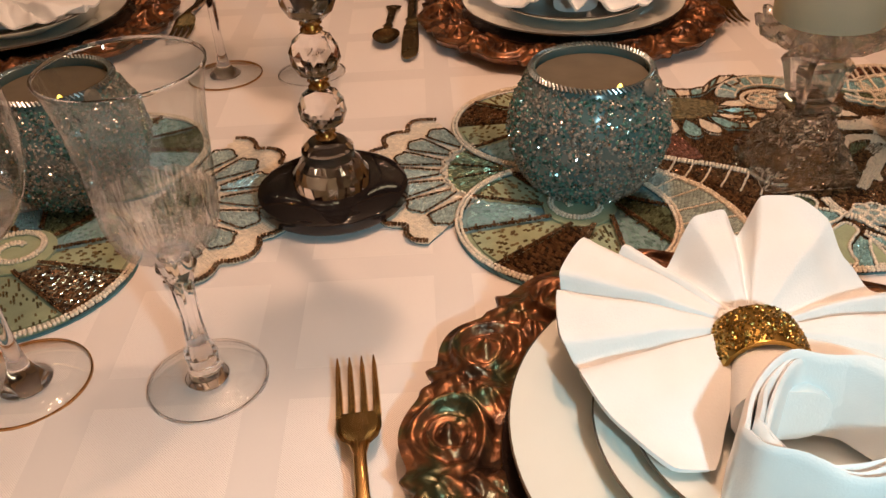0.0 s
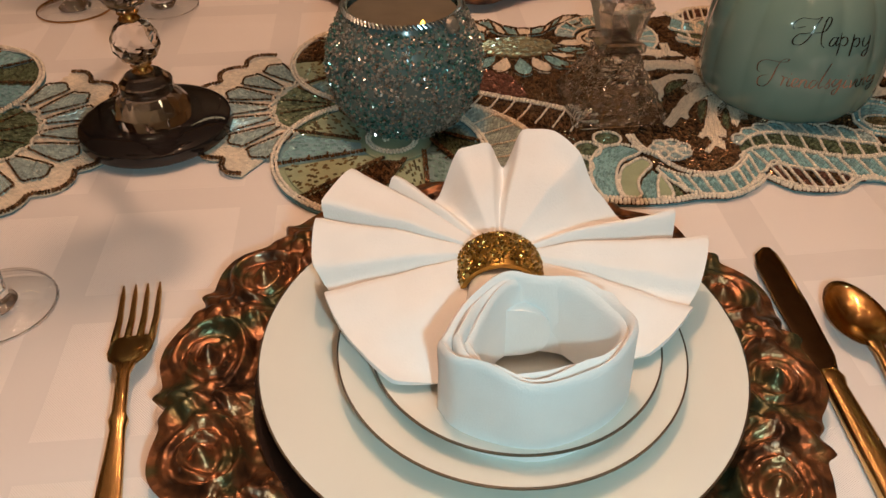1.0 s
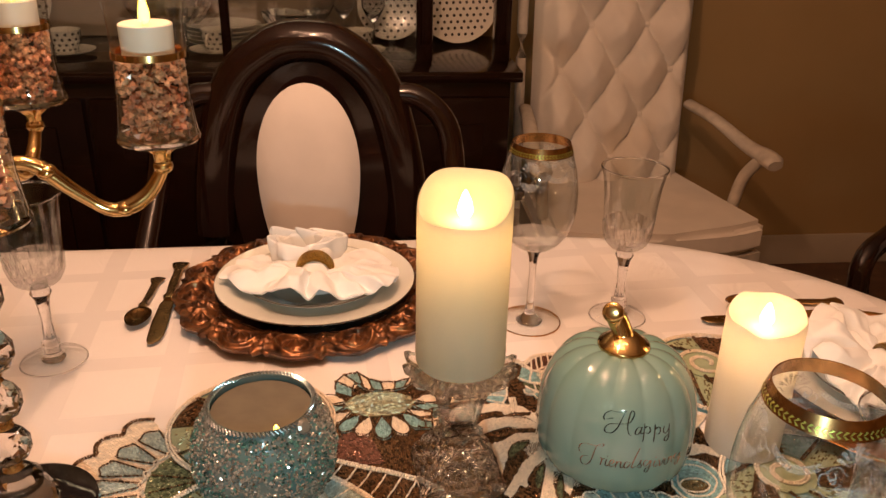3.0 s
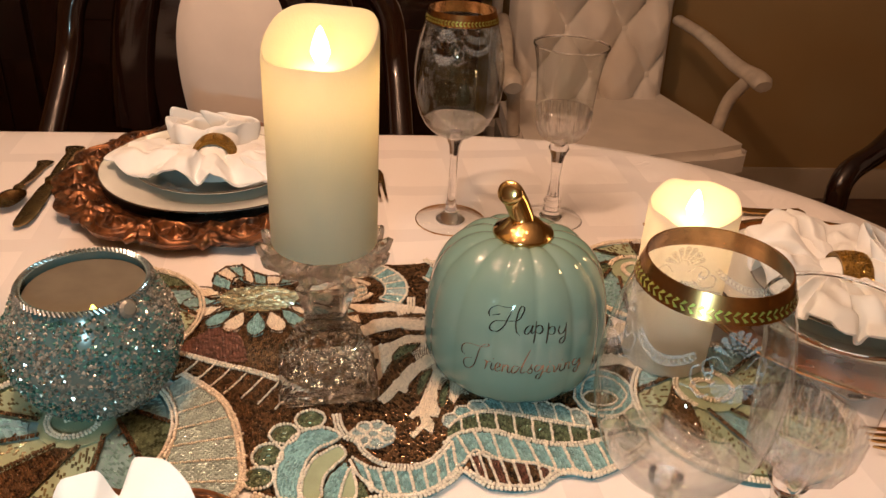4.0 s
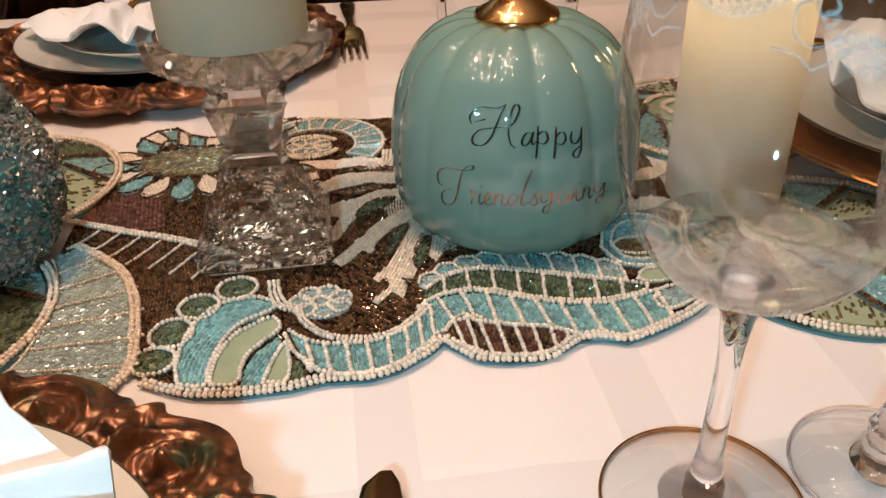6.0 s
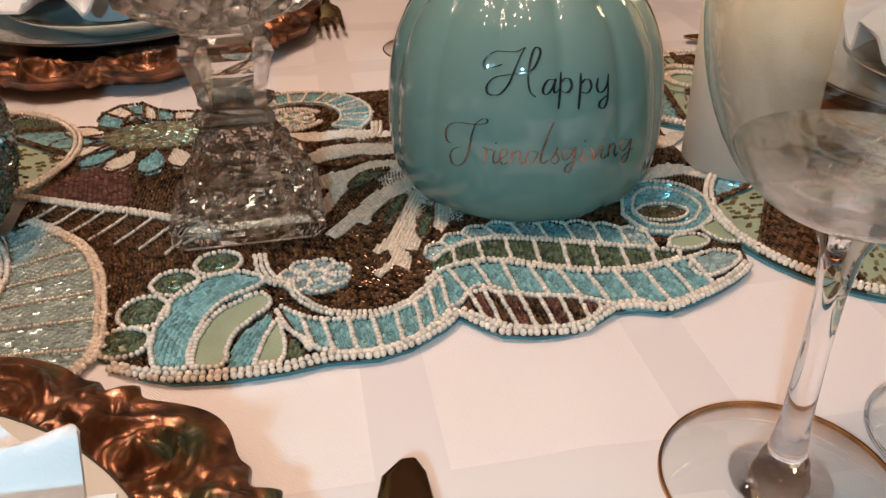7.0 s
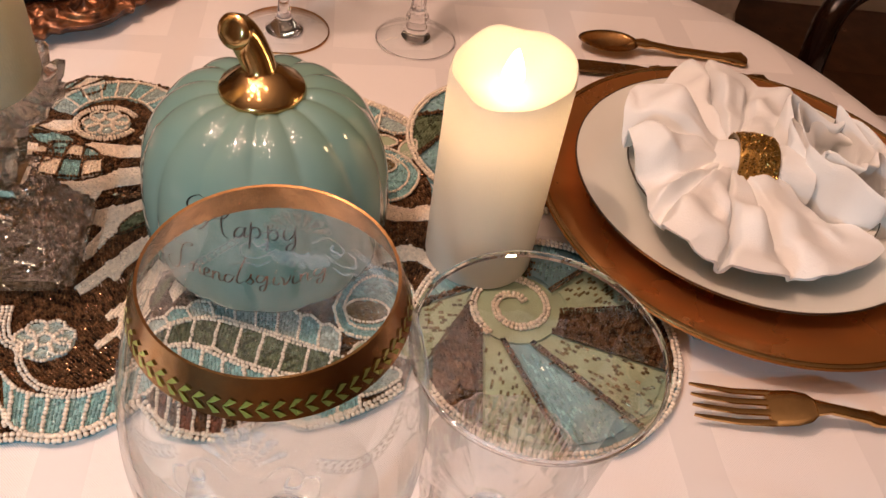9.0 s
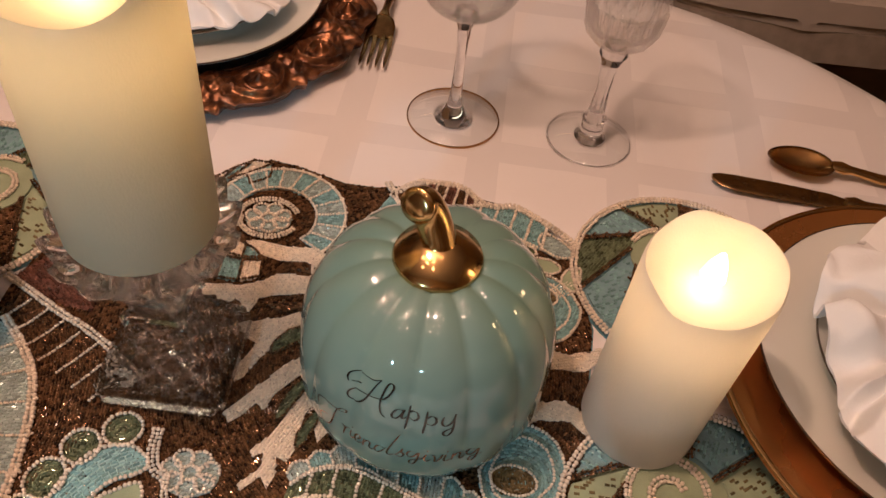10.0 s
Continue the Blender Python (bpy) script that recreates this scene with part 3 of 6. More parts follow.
def napkin(place, turn, seed, folds=SPREAD, crumple=0.0022, droop=0.0, loop_high=0.056, dish=(0.0, 0.0, 0.094)):
    """A fan of folds gathered in a glittering ring, its tail rolled into an upright loop."""
    t = thing("folded_napkin", "white linen napkin folded into a fan through a gold ring", "napkin", place, turn, "napkins on the plates")
    rows, per = 18, 7
    bm, lines = bmesh.new(), []
    for i in range(len(folds) - 1):
        (a0, r0, z0), (a1, r1, z1) = folds[i], folds[i + 1]
        for s in range(per + (i == len(folds) - 2)):
            q = s / per
            e = 0.55 * q + 0.45 * q * q * (3 - 2 * q)
            a = radians(a0 + (a1 - a0) * q)
            rr, zt = r0 + (r1 - r0) * q, z0 + (z1 - z0) * e
            line = []
            for j in range(rows + 1):
                u = j / rows
                r = 0.011 + (rr - 0.011) * u
                z = 0.030 * (1 - u) ** 1.5 + zt * (u ** 0.9) * (1 - droop * u ** 4) + 0.006 * math.sin(math.pi * u)
                w = Vector((r * math.cos(a) * 34, r * math.sin(a) * 34, seed * 3.1))
                z += crumple * (noise.noise(w) + 0.5 * noise.noise(w * 2.3)) * min(1, 3 * u)
                side = crumple * 0.8 * noise.noise(w * 1.4 + Vector((5, 2, 1))) * u
                hem = 0.0013 if u > 0.90 else 0.0
                x, y = r * math.cos(a) - side * math.sin(a), r * math.sin(a) + 0.010 + side * math.cos(a)
                rest = float(np.interp(math.hypot(x - dish[0], y - dish[1]) / dish[2], (0.58, 0.66, 0.72, 1.0, 1.1), (0.001, 0.0025, 0.007, 0.0165, 0.0165)))
                line.append(bm.verts.new((x, y, max(z + hem, rest + 0.0015 + 0.25 * max(0.0, z)))))
            lines.append(line)
    for a, b in zip(lines, lines[1:]):
        for j in range(rows):
            bm.faces.new((a[j], a[j + 1], b[j + 1], b[j]))
    for _ in range(2):
        bmesh.ops.smooth_vert(bm, verts=bm.verts[:], factor=0.4, use_axis_x=True, use_axis_y=True, use_axis_z=True)
    bmesh.ops.solidify(bm, geom=bm.faces[:], thickness=0.0024)
    part("fan", bm, NAPKIN, t, angle=80)
    # the rolled tail: a thick upright loop with layers showing inside
    corner = [(-0.036, -0.084), (-0.026, -0.101), (0.012, -0.112), (0.042, -0.101), (0.058, -0.080), (0.050, -0.056), (0.026, -0.038), (0.000, -0.036), (-0.022, -0.055)]
    outline = [(v.x, v.y) for v in smooth_line([(*c, 0) for c in corner + corner[:1]], 7)][:-1]
    n = len(outline)
    mx, my = 0.013, -0.075
    for layer, (grow, sx, sy, high) in enumerate(((1.0, 0, 0, loop_high), (0.905, 0.0025, 0.0030, loop_high - 0.002), (0.845, 0.0055, 0.0050, loop_high - 0.006))):
        bm, rows3 = bmesh.new(), []
        for z, out in ((0.0, 1.03), (0.012, 1.02), (high * 0.6, 1.0), (high * 0.9, 1.0), (high * 0.97, 0.985), (high, 0.95), (high * 0.97, 0.91), (high * 0.9, 0.895), (high * 0.5, 0.89), (0.003, 0.89)):
            ring = []
            for k, (x, y) in enumerate(outline):
                wob = crumple * 2.0 * noise.noise(Vector((x * 30, y * 30, seed + layer * 3 + z * 20)))
                f = z / high
                ring.append(bm.verts.new((mx + sx + (x - mx) * grow * out + wob, my + sy + (y - my) * grow * out + wob, z + f * (0.03 * (y - my) + wob + 0.0016 * math.sin(k * 0.3 + layer * 2)))))
            rows3.append(ring)
        for a, b in zip(rows3, rows3[1:]):
            for k in range(n):
                bm.faces.new((a[k], a[(k + 1) % n], b[(k + 1) % n], b[k]))
        part("rolled_layer", bm, NAPKIN, t, angle=80)
    part("neck", loft([(0, -0.046, 0.020, 0.024, 0.017), (0, -0.015, 0.022, 0.018, 0.018), (0, 0.01, 0.022, 0.017, 0.017), (0, 0.03, 0.016, 0.026, 0.013)], 20), NAPKIN, t)
    ring = lathe([(0.0205, -0.014), (0.0235, -0.0145), (0.025, -0.008), (0.0255, 0), (0.025, 0.008), (0.0235, 0.0145), (0.0205, 0.014)], 40, closed=True)
    ring = part("napkin_ring", ring, GLITTER, t, "gold glitter ring", at=pose(0, -0.004, 0.0215, 90, 0, 0))
    g = np.random.default_rng(seed)
    n = 2400
    aa, zz = g.uniform(0, 2 * math.pi, n), g.uniform(-0.0135, 0.0135, n)
    rad = 0.0254 - 0.0015 * (zz / 0.0135) ** 2
    c = np.c_[rad * np.cos(aa), rad * np.sin(aa), zz]
    tagged(part("glitter", pebbles("glitter", c, g.uniform(0.0006, 0.0012, n), GLITTER, seed), GLITTER, ring), kind="stuff")
    return t


def fork(place, turn, mat, label, flip=False):
    t = thing("dinner_fork", label, "fork", place, turn, "cutlery")
    h = lambda y: 0.0035 + 0.010 * math.exp(-((y - 0.125) / 0.035) ** 2) if not flip else 0.003 + 0.008 * math.exp(-((y - 0.125) / 0.035) ** 2)
    part("handle", loft([(0, y, h(y), w, d) for y, w, d in ((0, 0.002, 0.001), (0.004, 0.0075, 0.002), (0.012, 0.0092, 0.0026), (0.05, 0.0068, 0.0028), (0.09, 0.0042, 0.0026), (0.096, 0.0055, 0.003), (0.10, 0.0040, 0.0026), (0.125, 0.0036, 0.0024), (0.134, 0.0060, 0.002))], 14), mat, t)
    part("neck", loft([(0, y, h(y), w, 0.0014) for y, w in ((0.131, 0.004), (0.138, 0.0105), (0.146, 0.0128), (0.158, 0.0130), (0.161, 0.0126))], 14), mat, t)
    for i in range(4):
        x = -0.0108 + 0.0072 * i
        part("tine", loft([(x * (1 + 0.04 * (y - 0.158) / 0.05), y, h(y) + 0.004 * ((y - 0.158) / 0.05) ** 2, w, 0.0012) for y, w in ((0.158, 0.0025), (0.18, 0.0021), (0.2, 0.0016), (0.208, 0.0005))], 8), mat, t)
    return t


def knife(place, turn, mat, blade_mat, label, fancy=False):
    t = thing("dinner_knife", label, "knife", place, turn, "cutlery")
    hs = ((0, 0.003, 0.002), (0.004, 0.0085, 0.004), (0.015, 0.0088, 0.0045), (0.07, 0.0072, 0.0042), (0.10, 0.0060, 0.004), (0.106, 0.0074, 0.005), (0.112, 0.0056, 0.004))
    if fancy:
        hs = ((0, 0.004, 0.002), (0.003, 0.0125, 0.003), (0.014, 0.0105, 0.004), (0.026, 0.0062, 0.004), (0.07, 0.0072, 0.0042), (0.098, 0.006, 0.004), (0.106, 0.0088, 0.005), (0.114, 0.0066, 0.004))
    part("handle", loft([(0, y, 0.0052, w, d) for y, w, d in hs], 14), mat, t)
    part("blade", loft([(x, y, 0.0048, w, 0.0011) for x, y, w in ((0, 0.111, 0.0062), (0.001, 0.125, 0.0088), (0.0012, 0.17, 0.0102), (0.001, 0.205, 0.0098), (0.002, 0.218, 0.0078), (0.004, 0.2245, 0.003))], 28), blade_mat, t, "gold-toned blade")
    return t


def spoon(place, turn, mat, label, fancy=False):
    t = thing("teaspoon", label, "spoon", place, turn, "cutlery")
    hs = ((0, 0.002, 0.001), (0.004, 0.007, 0.002), (0.012, 0.0085, 0.0024), (0.05, 0.006, 0.0026), (0.085, 0.004, 0.0024), (0.115, 0.0032, 0.0022), (0.125, 0.005, 0.002))
    if fancy:
        hs = ((0, 0.004, 0.0016), (0.003, 0.012, 0.002), (0.012, 0.010, 0.0024), (0.024, 0.006, 0.0026), (0.07, 0.0058, 0.0024), (0.095, 0.0045, 0.0024), (0.103, 0.0075, 0.0026), (0.112, 0.005, 0.002))
    end = hs[-1][0]
    part("handle", loft([(0, y, 0.004 + 0.007 * math.exp(-((y - end) / 0.04) ** 2), w, d) for y, w, d in hs], 14), mat, t)
    bm, rows = bmesh.new(), []
    for j in range(9):
        u = j / 8
        ring = []
        for k in range(28):
            a = 2 * math.pi * k / 28
            rx, ry = 0.0185 * u, 0.029 * u
            yy = math.sin(a) * ry
            ring.append(bm.verts.new((math.cos(a) * rx * (1 + 0.12 * math.sin(a) * -1), end + 0.026 + yy, 0.0022 + 0.0085 * u * u)) if u > 0 else None)
        rows.append(ring if u > 0 else [bm.verts.new((0, end + 0.026, 0.0022))])
    for a, b in zip(rows, rows[1:]):
        for k in range(28):
            j = (k + 1) % 28
            bm.faces.new((a[0], b[k], b[j]) if len(a) == 1 else (a[k], b[k], b[j], a[j]))
    bmesh.ops.solidify(bm, geom=bm.faces[:], thickness=0.0012)
    part("bowl", bm, mat, t, angle=70)
    return t


# setting on the near side
ornate_charger((0.152, 0.310, TOP), 8, BRONZE, "ornate carved bronze charger plate with green patina", 1.0)
P1 = (0.159, 0.316)
plate((*P1, TOP + 0.0125), 0.132, "large cream china dinner plate on a bronze charger")
plate((0.164, 0.312, TOP + 0.0170), 0.094, "cream china salad plate with a dark rim line")
plate((0.166, 0.311, TOP + 0.0215), 0.078, "small cream china plate holding a folded napkin")
napkin((0.160, 0.352, TOP + 0.0285), 0, 3, dish=(0.006, -0.041, 0.078))
fork((-0.034, 0.190, TOP + 0.001), 8.5, GOLD, "polished gold dinner fork on the white cloth")
knife((0.350, 0.200, TOP + 0.001), 1.5, GOLD, BLADE, "polished gold dinner knife beside the charger")
spoon((0.382, 0.204, TOP + 0.001), 1.0, GOLD, "polished gold teaspoon beside the knife")

# setting on the far side
ornate_charger((0.128, 1.004, TOP), 20, BRONZE_WARM, "ornate carved copper-bronze charger plate", 5.0)
plate((0.131, 1.000, TOP + 0.0125), 0.132, "large cream china dinner plate on a copper charger")
plate((0.131, 1.000, TOP + 0.0170), 0.094, "cream china salad plate with a dark rim line")
napkin((0.131, 0.990, TOP + 0.0225), 180, 8, slumped(1.05, 0.85), 0.012, 0.40, 0.040, (0, -0.010, 0.094))
fork((0.308, 1.165, TOP + 0.001), 184, GOLD_DARK, "aged gold dinner fork with a flared handle")
knife((-0.067, 1.109, TOP + 0.001), 182.2, GOLD_DARK, GOLD_DARK, "aged gold knife with a fluted flared handle", True)
spoon((-0.0905, 1.066, TOP + 0.001), 180, GOLD_DARK, "aged gold spoon lying face down", True).scale = (0.87, 0.87, 0.87)

# setting at the table's end
plain_charger((0.782, 0.715, TOP + 0.001))
plate((0.777, 0.720, TOP + 0.012), 0.132, "large cream china dinner plate on a gold charger")
plate((0.777, 0.720, TOP + 0.0165), 0.094, "cream china salad plate with a dark rim line")
napkin((0.766, 0.718, TOP + 0.022), 84, 12, slumped(1.14, 0.95), 0.014, 0.25, 0.046, (0.002, -0.010, 0.094))
fork((0.905, 0.520, TOP + 0.001), 86, GOLD, "gold dinner fork on the cloth beside the charger")
knife((0.855, 0.895, TOP + 0.001), 90, GOLD_DARK, GOLD_DARK, "gold dinner knife beside the end setting", True)
spoon((0.845, 0.935, TOP + 0.001), 90, GOLD, "gold teaspoon beside the end setting", True)

# settings at the far left and near left, cut by the view
ornate_charger((-0.545, 1.010, TOP), 5, BRONZE_WARM, "ornate carved copper-bronze charger plate", 9.0)
plate((-0.553, 1.005, TOP + 0.0125), 0.132, "large cream china dinner plate on a copper charger")
plate((-0.553, 1.005, TOP + 0.0170), 0.094, "cream china salad plate with a dark rim line")
napkin((-0.553, 0.995, TOP + 0.0225), 180, 21, slumped(1.05, 0.85), 0.012, 0.40, 0.040, (0, -0.010, 0.094))
fork((-0.360, 1.165, TOP + 0.001), 184, GOLD_DARK, "aged gold dinner fork with a flared handle")


# ---- glasses ----
def wine_glass(place, turn, label):
    t = thing("wine_glass", label, "wine glass", place, turn, "gold-rimmed wine glasses")
    part("foot", lathe([(0.009, 0.0085), (0.013, 0.0066), (0.02, 0.0046), (0.0395, 0.0022), (0.0400, 0.0012)], 64), BLOWN_FOOT, t, "clear round foot", angle=80)
    stem = [(0, 0.0020), (0.0165, 0.0024), (0.0170, 0.0040), (0.0130, 0.0075), (0.0085, 0.0115), (0.0062, 0.018), (0.0049, 0.03), (0.0042, 0.06), (0.0045, 0.080), (0.0060, 0.094), (0.0100, 0.1035), (0.006, 0.1065), (0, 0.107)]
    part("stem", lathe(stem, 48), CRYSTAL, t, "clear slender stem", angle=50)
    part("foot_rim", lathe([(0.0396, 0.0006), (0.0406, 0.0012), (0.0404, 0.0026), (0.0394, 0.0028)], 64, closed=True), GOLD_BAND, t, "gilt line round the foot")
    bowl = [(v.x, v.y) for v in smooth_line([(0.007, 0.1040, 0), (0.020, 0.1080, 0), (0.0325, 0.1180, 0), (0.0415, 0.1340, 0), (0.0466, 0.152, 0), (0.0480, 0.170, 0), (0.0470, 0.189, 0), (0.0435, 0.209, 0), (0.0379, 0.229, 0), (0.0336, 0.2425, 0)], 3)]
    part("bowl", lathe(bowl, 64), BLOWN, t, angle=80)
    lens = [(r * 0.97, z + 0.0006) for r, z in bowl if z < 0.127]
    part("bowl_base", lathe([(0, lens[0][1])] + lens + [(lens[-1][0] * 0.8, lens[-1][1] - 0.006), (lens[-1][0] * 0.4, lens[-1][1] - 0.0105), (0, lens[-1][1] - 0.012)], 48), CLEAR_CUT, t, "thick clear base of the bowl", angle=60)
    part("rim_band", lathe([(0.0334, 0.2428), (0.0342, 0.2430), (0.0381, 0.2310), (0.0374, 0.2306)], 72, closed=True), GOLD_BAND, t, "patterned gold rim band")
    leaves = bmesh.new()
    for k in range(60):
        a = 2 * math.pi * k / 60
        for m in (-1, 1):
            q = [(-0.0016, 0.0), (0, 0.0006 * m), (0.0019, 0.0022 * m), (0.0002, 0.0029 * m)]
            v = []
            for du, dz in q[::m]:
                z = 0.2348 + 0.85 * dz
                rr = 0.0385 - (z - 0.2310) * 0.32
                v.append(leaves.verts.new((rr * math.cos(a + du / rr), rr * math.sin(a + du / rr), z)))
            leaves.faces.new(v)
    part("band_leaves", leaves, LEAF_GOLD, t, "embossed leaf pattern on the band", smooth=False)
    # etched garland: medallions joined by swags of small flowers
    bm = bmesh.new()

    def dot(a, z, r):
        rr = 0.0002 + np.interp(z, [p[1] for p in bowl], [p[0] for p in bowl])
        ring = []
        for k in range(7):
            b = 2 * math.pi * k / 7
            q = r
            ring.append(bm.verts.new((rr * math.cos(a + q * math.cos(b) / rr), rr * math.sin(a + q * math.cos(b) / rr), z + q * math.sin(b))))
        bm.faces.new(ring)

    def vine(points, a0, z0, r=0.00055):
        for v in smooth_line([(x, y, 0) for x, y in points], 7):
            dot(a0 + v.x / 0.05, z0 + v.y, r)

    for m in range(4):
        a0, z0 = 2 * math.pi * m / 4 + 0.3, 0.208
        for k in range(7):  # shell of petals above
            b = radians(-66 + 22 * k)
            for q in range(5):
                h = 0.004 + 0.0021 * q
                dot(a0 + h * math.sin(b) / 0.05, z0 + 0.007 + h * math.cos(b), 0.0006 + 0.0003 * q)
        for k in range(9):  # hanging half flower
            b = radians(-80 + 20 * k)
            for q in range(4):
                h = 0.003 + 0.0026 * q
                dot(a0 + h * math.sin(b) / 0.05, z0 - 0.004 - h * math.cos(b) * 0.8, 0.0010 + 0.0002 * q)
        for w in (-1, 1):  # scrolls and the swag to the next medallion
            vine([(0.005 * w, 0.003), (0.011 * w, 0.008), (0.017 * w, 0.005), (0.016 * w, 0.000), (0.012 * w, 0.001), (0.013 * w, 0.004)], a0, z0)
            vine([(0.009 * w, -0.003), (0.015 * w, -0.007), (0.021 * w, -0.005), (0.022 * w, 0.001), (0.019 * w, 0.003)], a0, z0)
            vine([(0.012 * w, -0.010), (0.016 * w, -0.012), (0.020 * w, -0.009), (0.026 * w, -0.008)], a0, z0)
            for k in range(6):
                dot(a0 + (0.0135 + 0.0016 * math.cos(k)) * w / 0.05, z0 - 0.001 + 0.0016 * math.sin(k), 0.0009)
        for k in range(40):
            s = k / 39
            a = a0 + 0.46 + s * (math.pi / 2 - 0.92)
            for h in (0.008, 0.0035):
                dot(a, z0 + h - 0.006 * math.sin(math.pi * s), 0.0005)
            if k % 3 == 0:
                for w in range(5):
                    dot(a + 0.03 * math.cos(w * 1.256), z0 + 0.0058 - 0.006 * math.sin(math.pi * s) + 0.0015 * math.sin(w * 1.256), 0.0007)
    part("etched_garland", bm, ETCH, t, "frosted white etched garland", smooth=False)
    return t


def goblet(place, turn, label, tall=1.0):
    t = thing("crystal_goblet", label, "goblet", place, turn, "cut crystal goblets")

    def cut(a, r, z):
        s = 1 + 0.035 * math.cos(10 * a) * (0.014 < z < 0.075)
        return r * s, z

    part("foot", lathe([(0.010, 0.0105), (0.014, 0.0076), (0.020, 0.0056), (0.036, 0.0026), (0.0368, 0.0012)], 64), BLOWN_FOOT, t, "clear round foot", angle=80)
    stem = [(0, 0.002), (0.0115, 0.0024), (0.0135, 0.0055), (0.0105, 0.0085), (0.0090, 0.018), (0.0102, 0.025), (0.0068, 0.033), (0.0056, 0.052), (0.0066, 0.074), (0.0080, 0.082), (0.0115, 0.090), (0.0090, 0.0975), (0, 0.098)]
    part("stem", lathe([(r, z * tall) for r, z in stem], 40, cut), CRYSTAL, t, "faceted clear stem", angle=25)

    def wedges(a, r, z):
        # cut wedges in the lower bowl
        w = 0.5 + 0.5 * math.cos(12 * a)
        up = 0.5 + 0.5 * math.cos(24 * a + (z - 0.098) * 260)
        return r * (1 - 0.05 * w - 0.04 * up), z

    low = [(0, 0.0980), (0.011, 0.0985), (0.0200, 0.1020), (0.0270, 0.1085), (0.0305, 0.117), (0.0318, 0.126), (0.0322, 0.136), (0.0305, 0.1375), (0.0290, 0.121), (0.026, 0.113), (0.018, 0.1075), (0, 0.1060)]
    part("cut_base", lathe([(r, z * tall) for r, z in low], 96, wedges), CLEAR_CUT, t, "thick cut-crystal lower bowl", smooth=False)

    def panel(a, r, z):
        k = 12
        c = ((a * k / (2 * math.pi)) % 1) - 0.5
        return r * (1 - 0.024 * (1 - 4 * c * c) * (z < 0.19 * tall)), z

    up = [(0.0320, 0.1365), (0.0326, 0.150), (0.0340, 0.170), (0.0364, 0.189), (0.0392, 0.203), (0.0402, 0.2065)]
    part("bowl", lathe([(r, z * tall) for r, z in up], 96, panel), BLOWN, t, "panelled clear bowl", angle=12)
    part("foot_edge", lathe([(0.0360, 0.0008), (0.0372, 0.0012), (0.0370, 0.0026), (0.0358, 0.0028)], 64, closed=True), CRYSTAL, t)
    part("lip", lathe([(0.0396, 0.2055 * tall), (0.0408, 0.2060 * tall), (0.0408, 0.2075 * tall), (0.0398, 0.2079 * tall)], 64, closed=True), CRYSTAL, t)
    return t


wine_glass((0.474, 0.402, TOP), -20, "clear gold-rimmed wine glass with etched garland")
goblet((0.5535, 0.411, TOP), 0, "clear cut-crystal water goblet")
wine_glass((-0.272, 0.385, TOP), 70, "clear gold-rimmed wine glass with etched garland")
goblet((-0.156, 0.3855, TOP), 12, "clear cut-crystal water goblet")
wine_glass((0.406, 0.916, TOP), 45, "clear gold-rimmed wine glass with etched garland")
goblet((0.525, 0.922, TOP), 0, "clear cut-crystal water goblet")
goblet((-0.166, 0.862, TOP), 5, "clear cut-crystal water goblet")
wine_glass((-0.262, 0.862, TOP), 10, "clear gold-rimmed wine glass with etched garland")

# ---- beaded runner ----
def bead_material(name, colour, rough, metal, spread, coat=0.3):
    return material(name, colour, rough, metal, coat=coat, island=spread)


AQUA = bead_material("aqua_beads", (0.25, 0.43, 0.435), 0.2, 0.1, 0.35)
PALE = bead_material("pale_aqua_beads", (0.40, 0.49, 0.465), 0.22, 0.15, 0.3)
CREAM = bead_material("cream_beads", (0.74, 0.65, 0.52), 0.3, 0.0, 0.15)
BROWN = bead_material("bronze_brown_beads", (0.185, 0.104, 0.050), 0.13, 0.65, 0.9)
PLUM = bead_material("plum_brown_beads", (0.24, 0.115, 0.08), 0.18, 0.6, 0.5)
OLIVE = bead_material("olive_beads", (0.18, 0.22, 0.13), 0.16, 0.5, 0.65)
BRASS = bead_material("brass_beads", (0.24, 0.185, 0.09), 0.22, 0.5, 0.5)
PEARL = bead_material("pearl_beads", (0.76, 0.68, 0.56), 0.22, 0.0, 0.14, 0.5)
SAGE = material("sage_fabric", (0.33, 0.40, 0.25), 0.6, vary=0.2, scale=60, bump=0.3, bump_scale=900, sheen=0.2)
SKYBLUE = material("blue_fabric", (0.20, 0.36, 0.40), 0.6, vary=0.25, scale=60, bump=0.3, bump_scale=900, sheen=0.2)
FELT = material("teal_backing", (0.12, 0.26, 0.30), 0.9, vary=0.15, scale=50, bump=0.3, bump_scale=600)
LIFT = TOP + 0.0016
STEP = 0.0011  # rise from one layer of beads to the next
runner = thing("table_runner", "beaded runner with shell and coral motifs in aqua and bronze", "table runner")


def inside(poly, pts):
    x, y = pts[:, 0], pts[:, 1]
    hit = np.zeros(len(pts), bool)
    j = len(poly) - 1
    for i in range(len(poly)):
        xi, yi, xj, yj = poly[i][0], poly[i][1], poly[j][0], poly[j][1]
        if yi != yj:
            hit ^= ((yi > y) != (yj > y)) & (x < (xj - xi) * (y - yi) / (yj - yi) + xi)
        j = i
    return hit


bead_rng = np.random.default_rng(7)


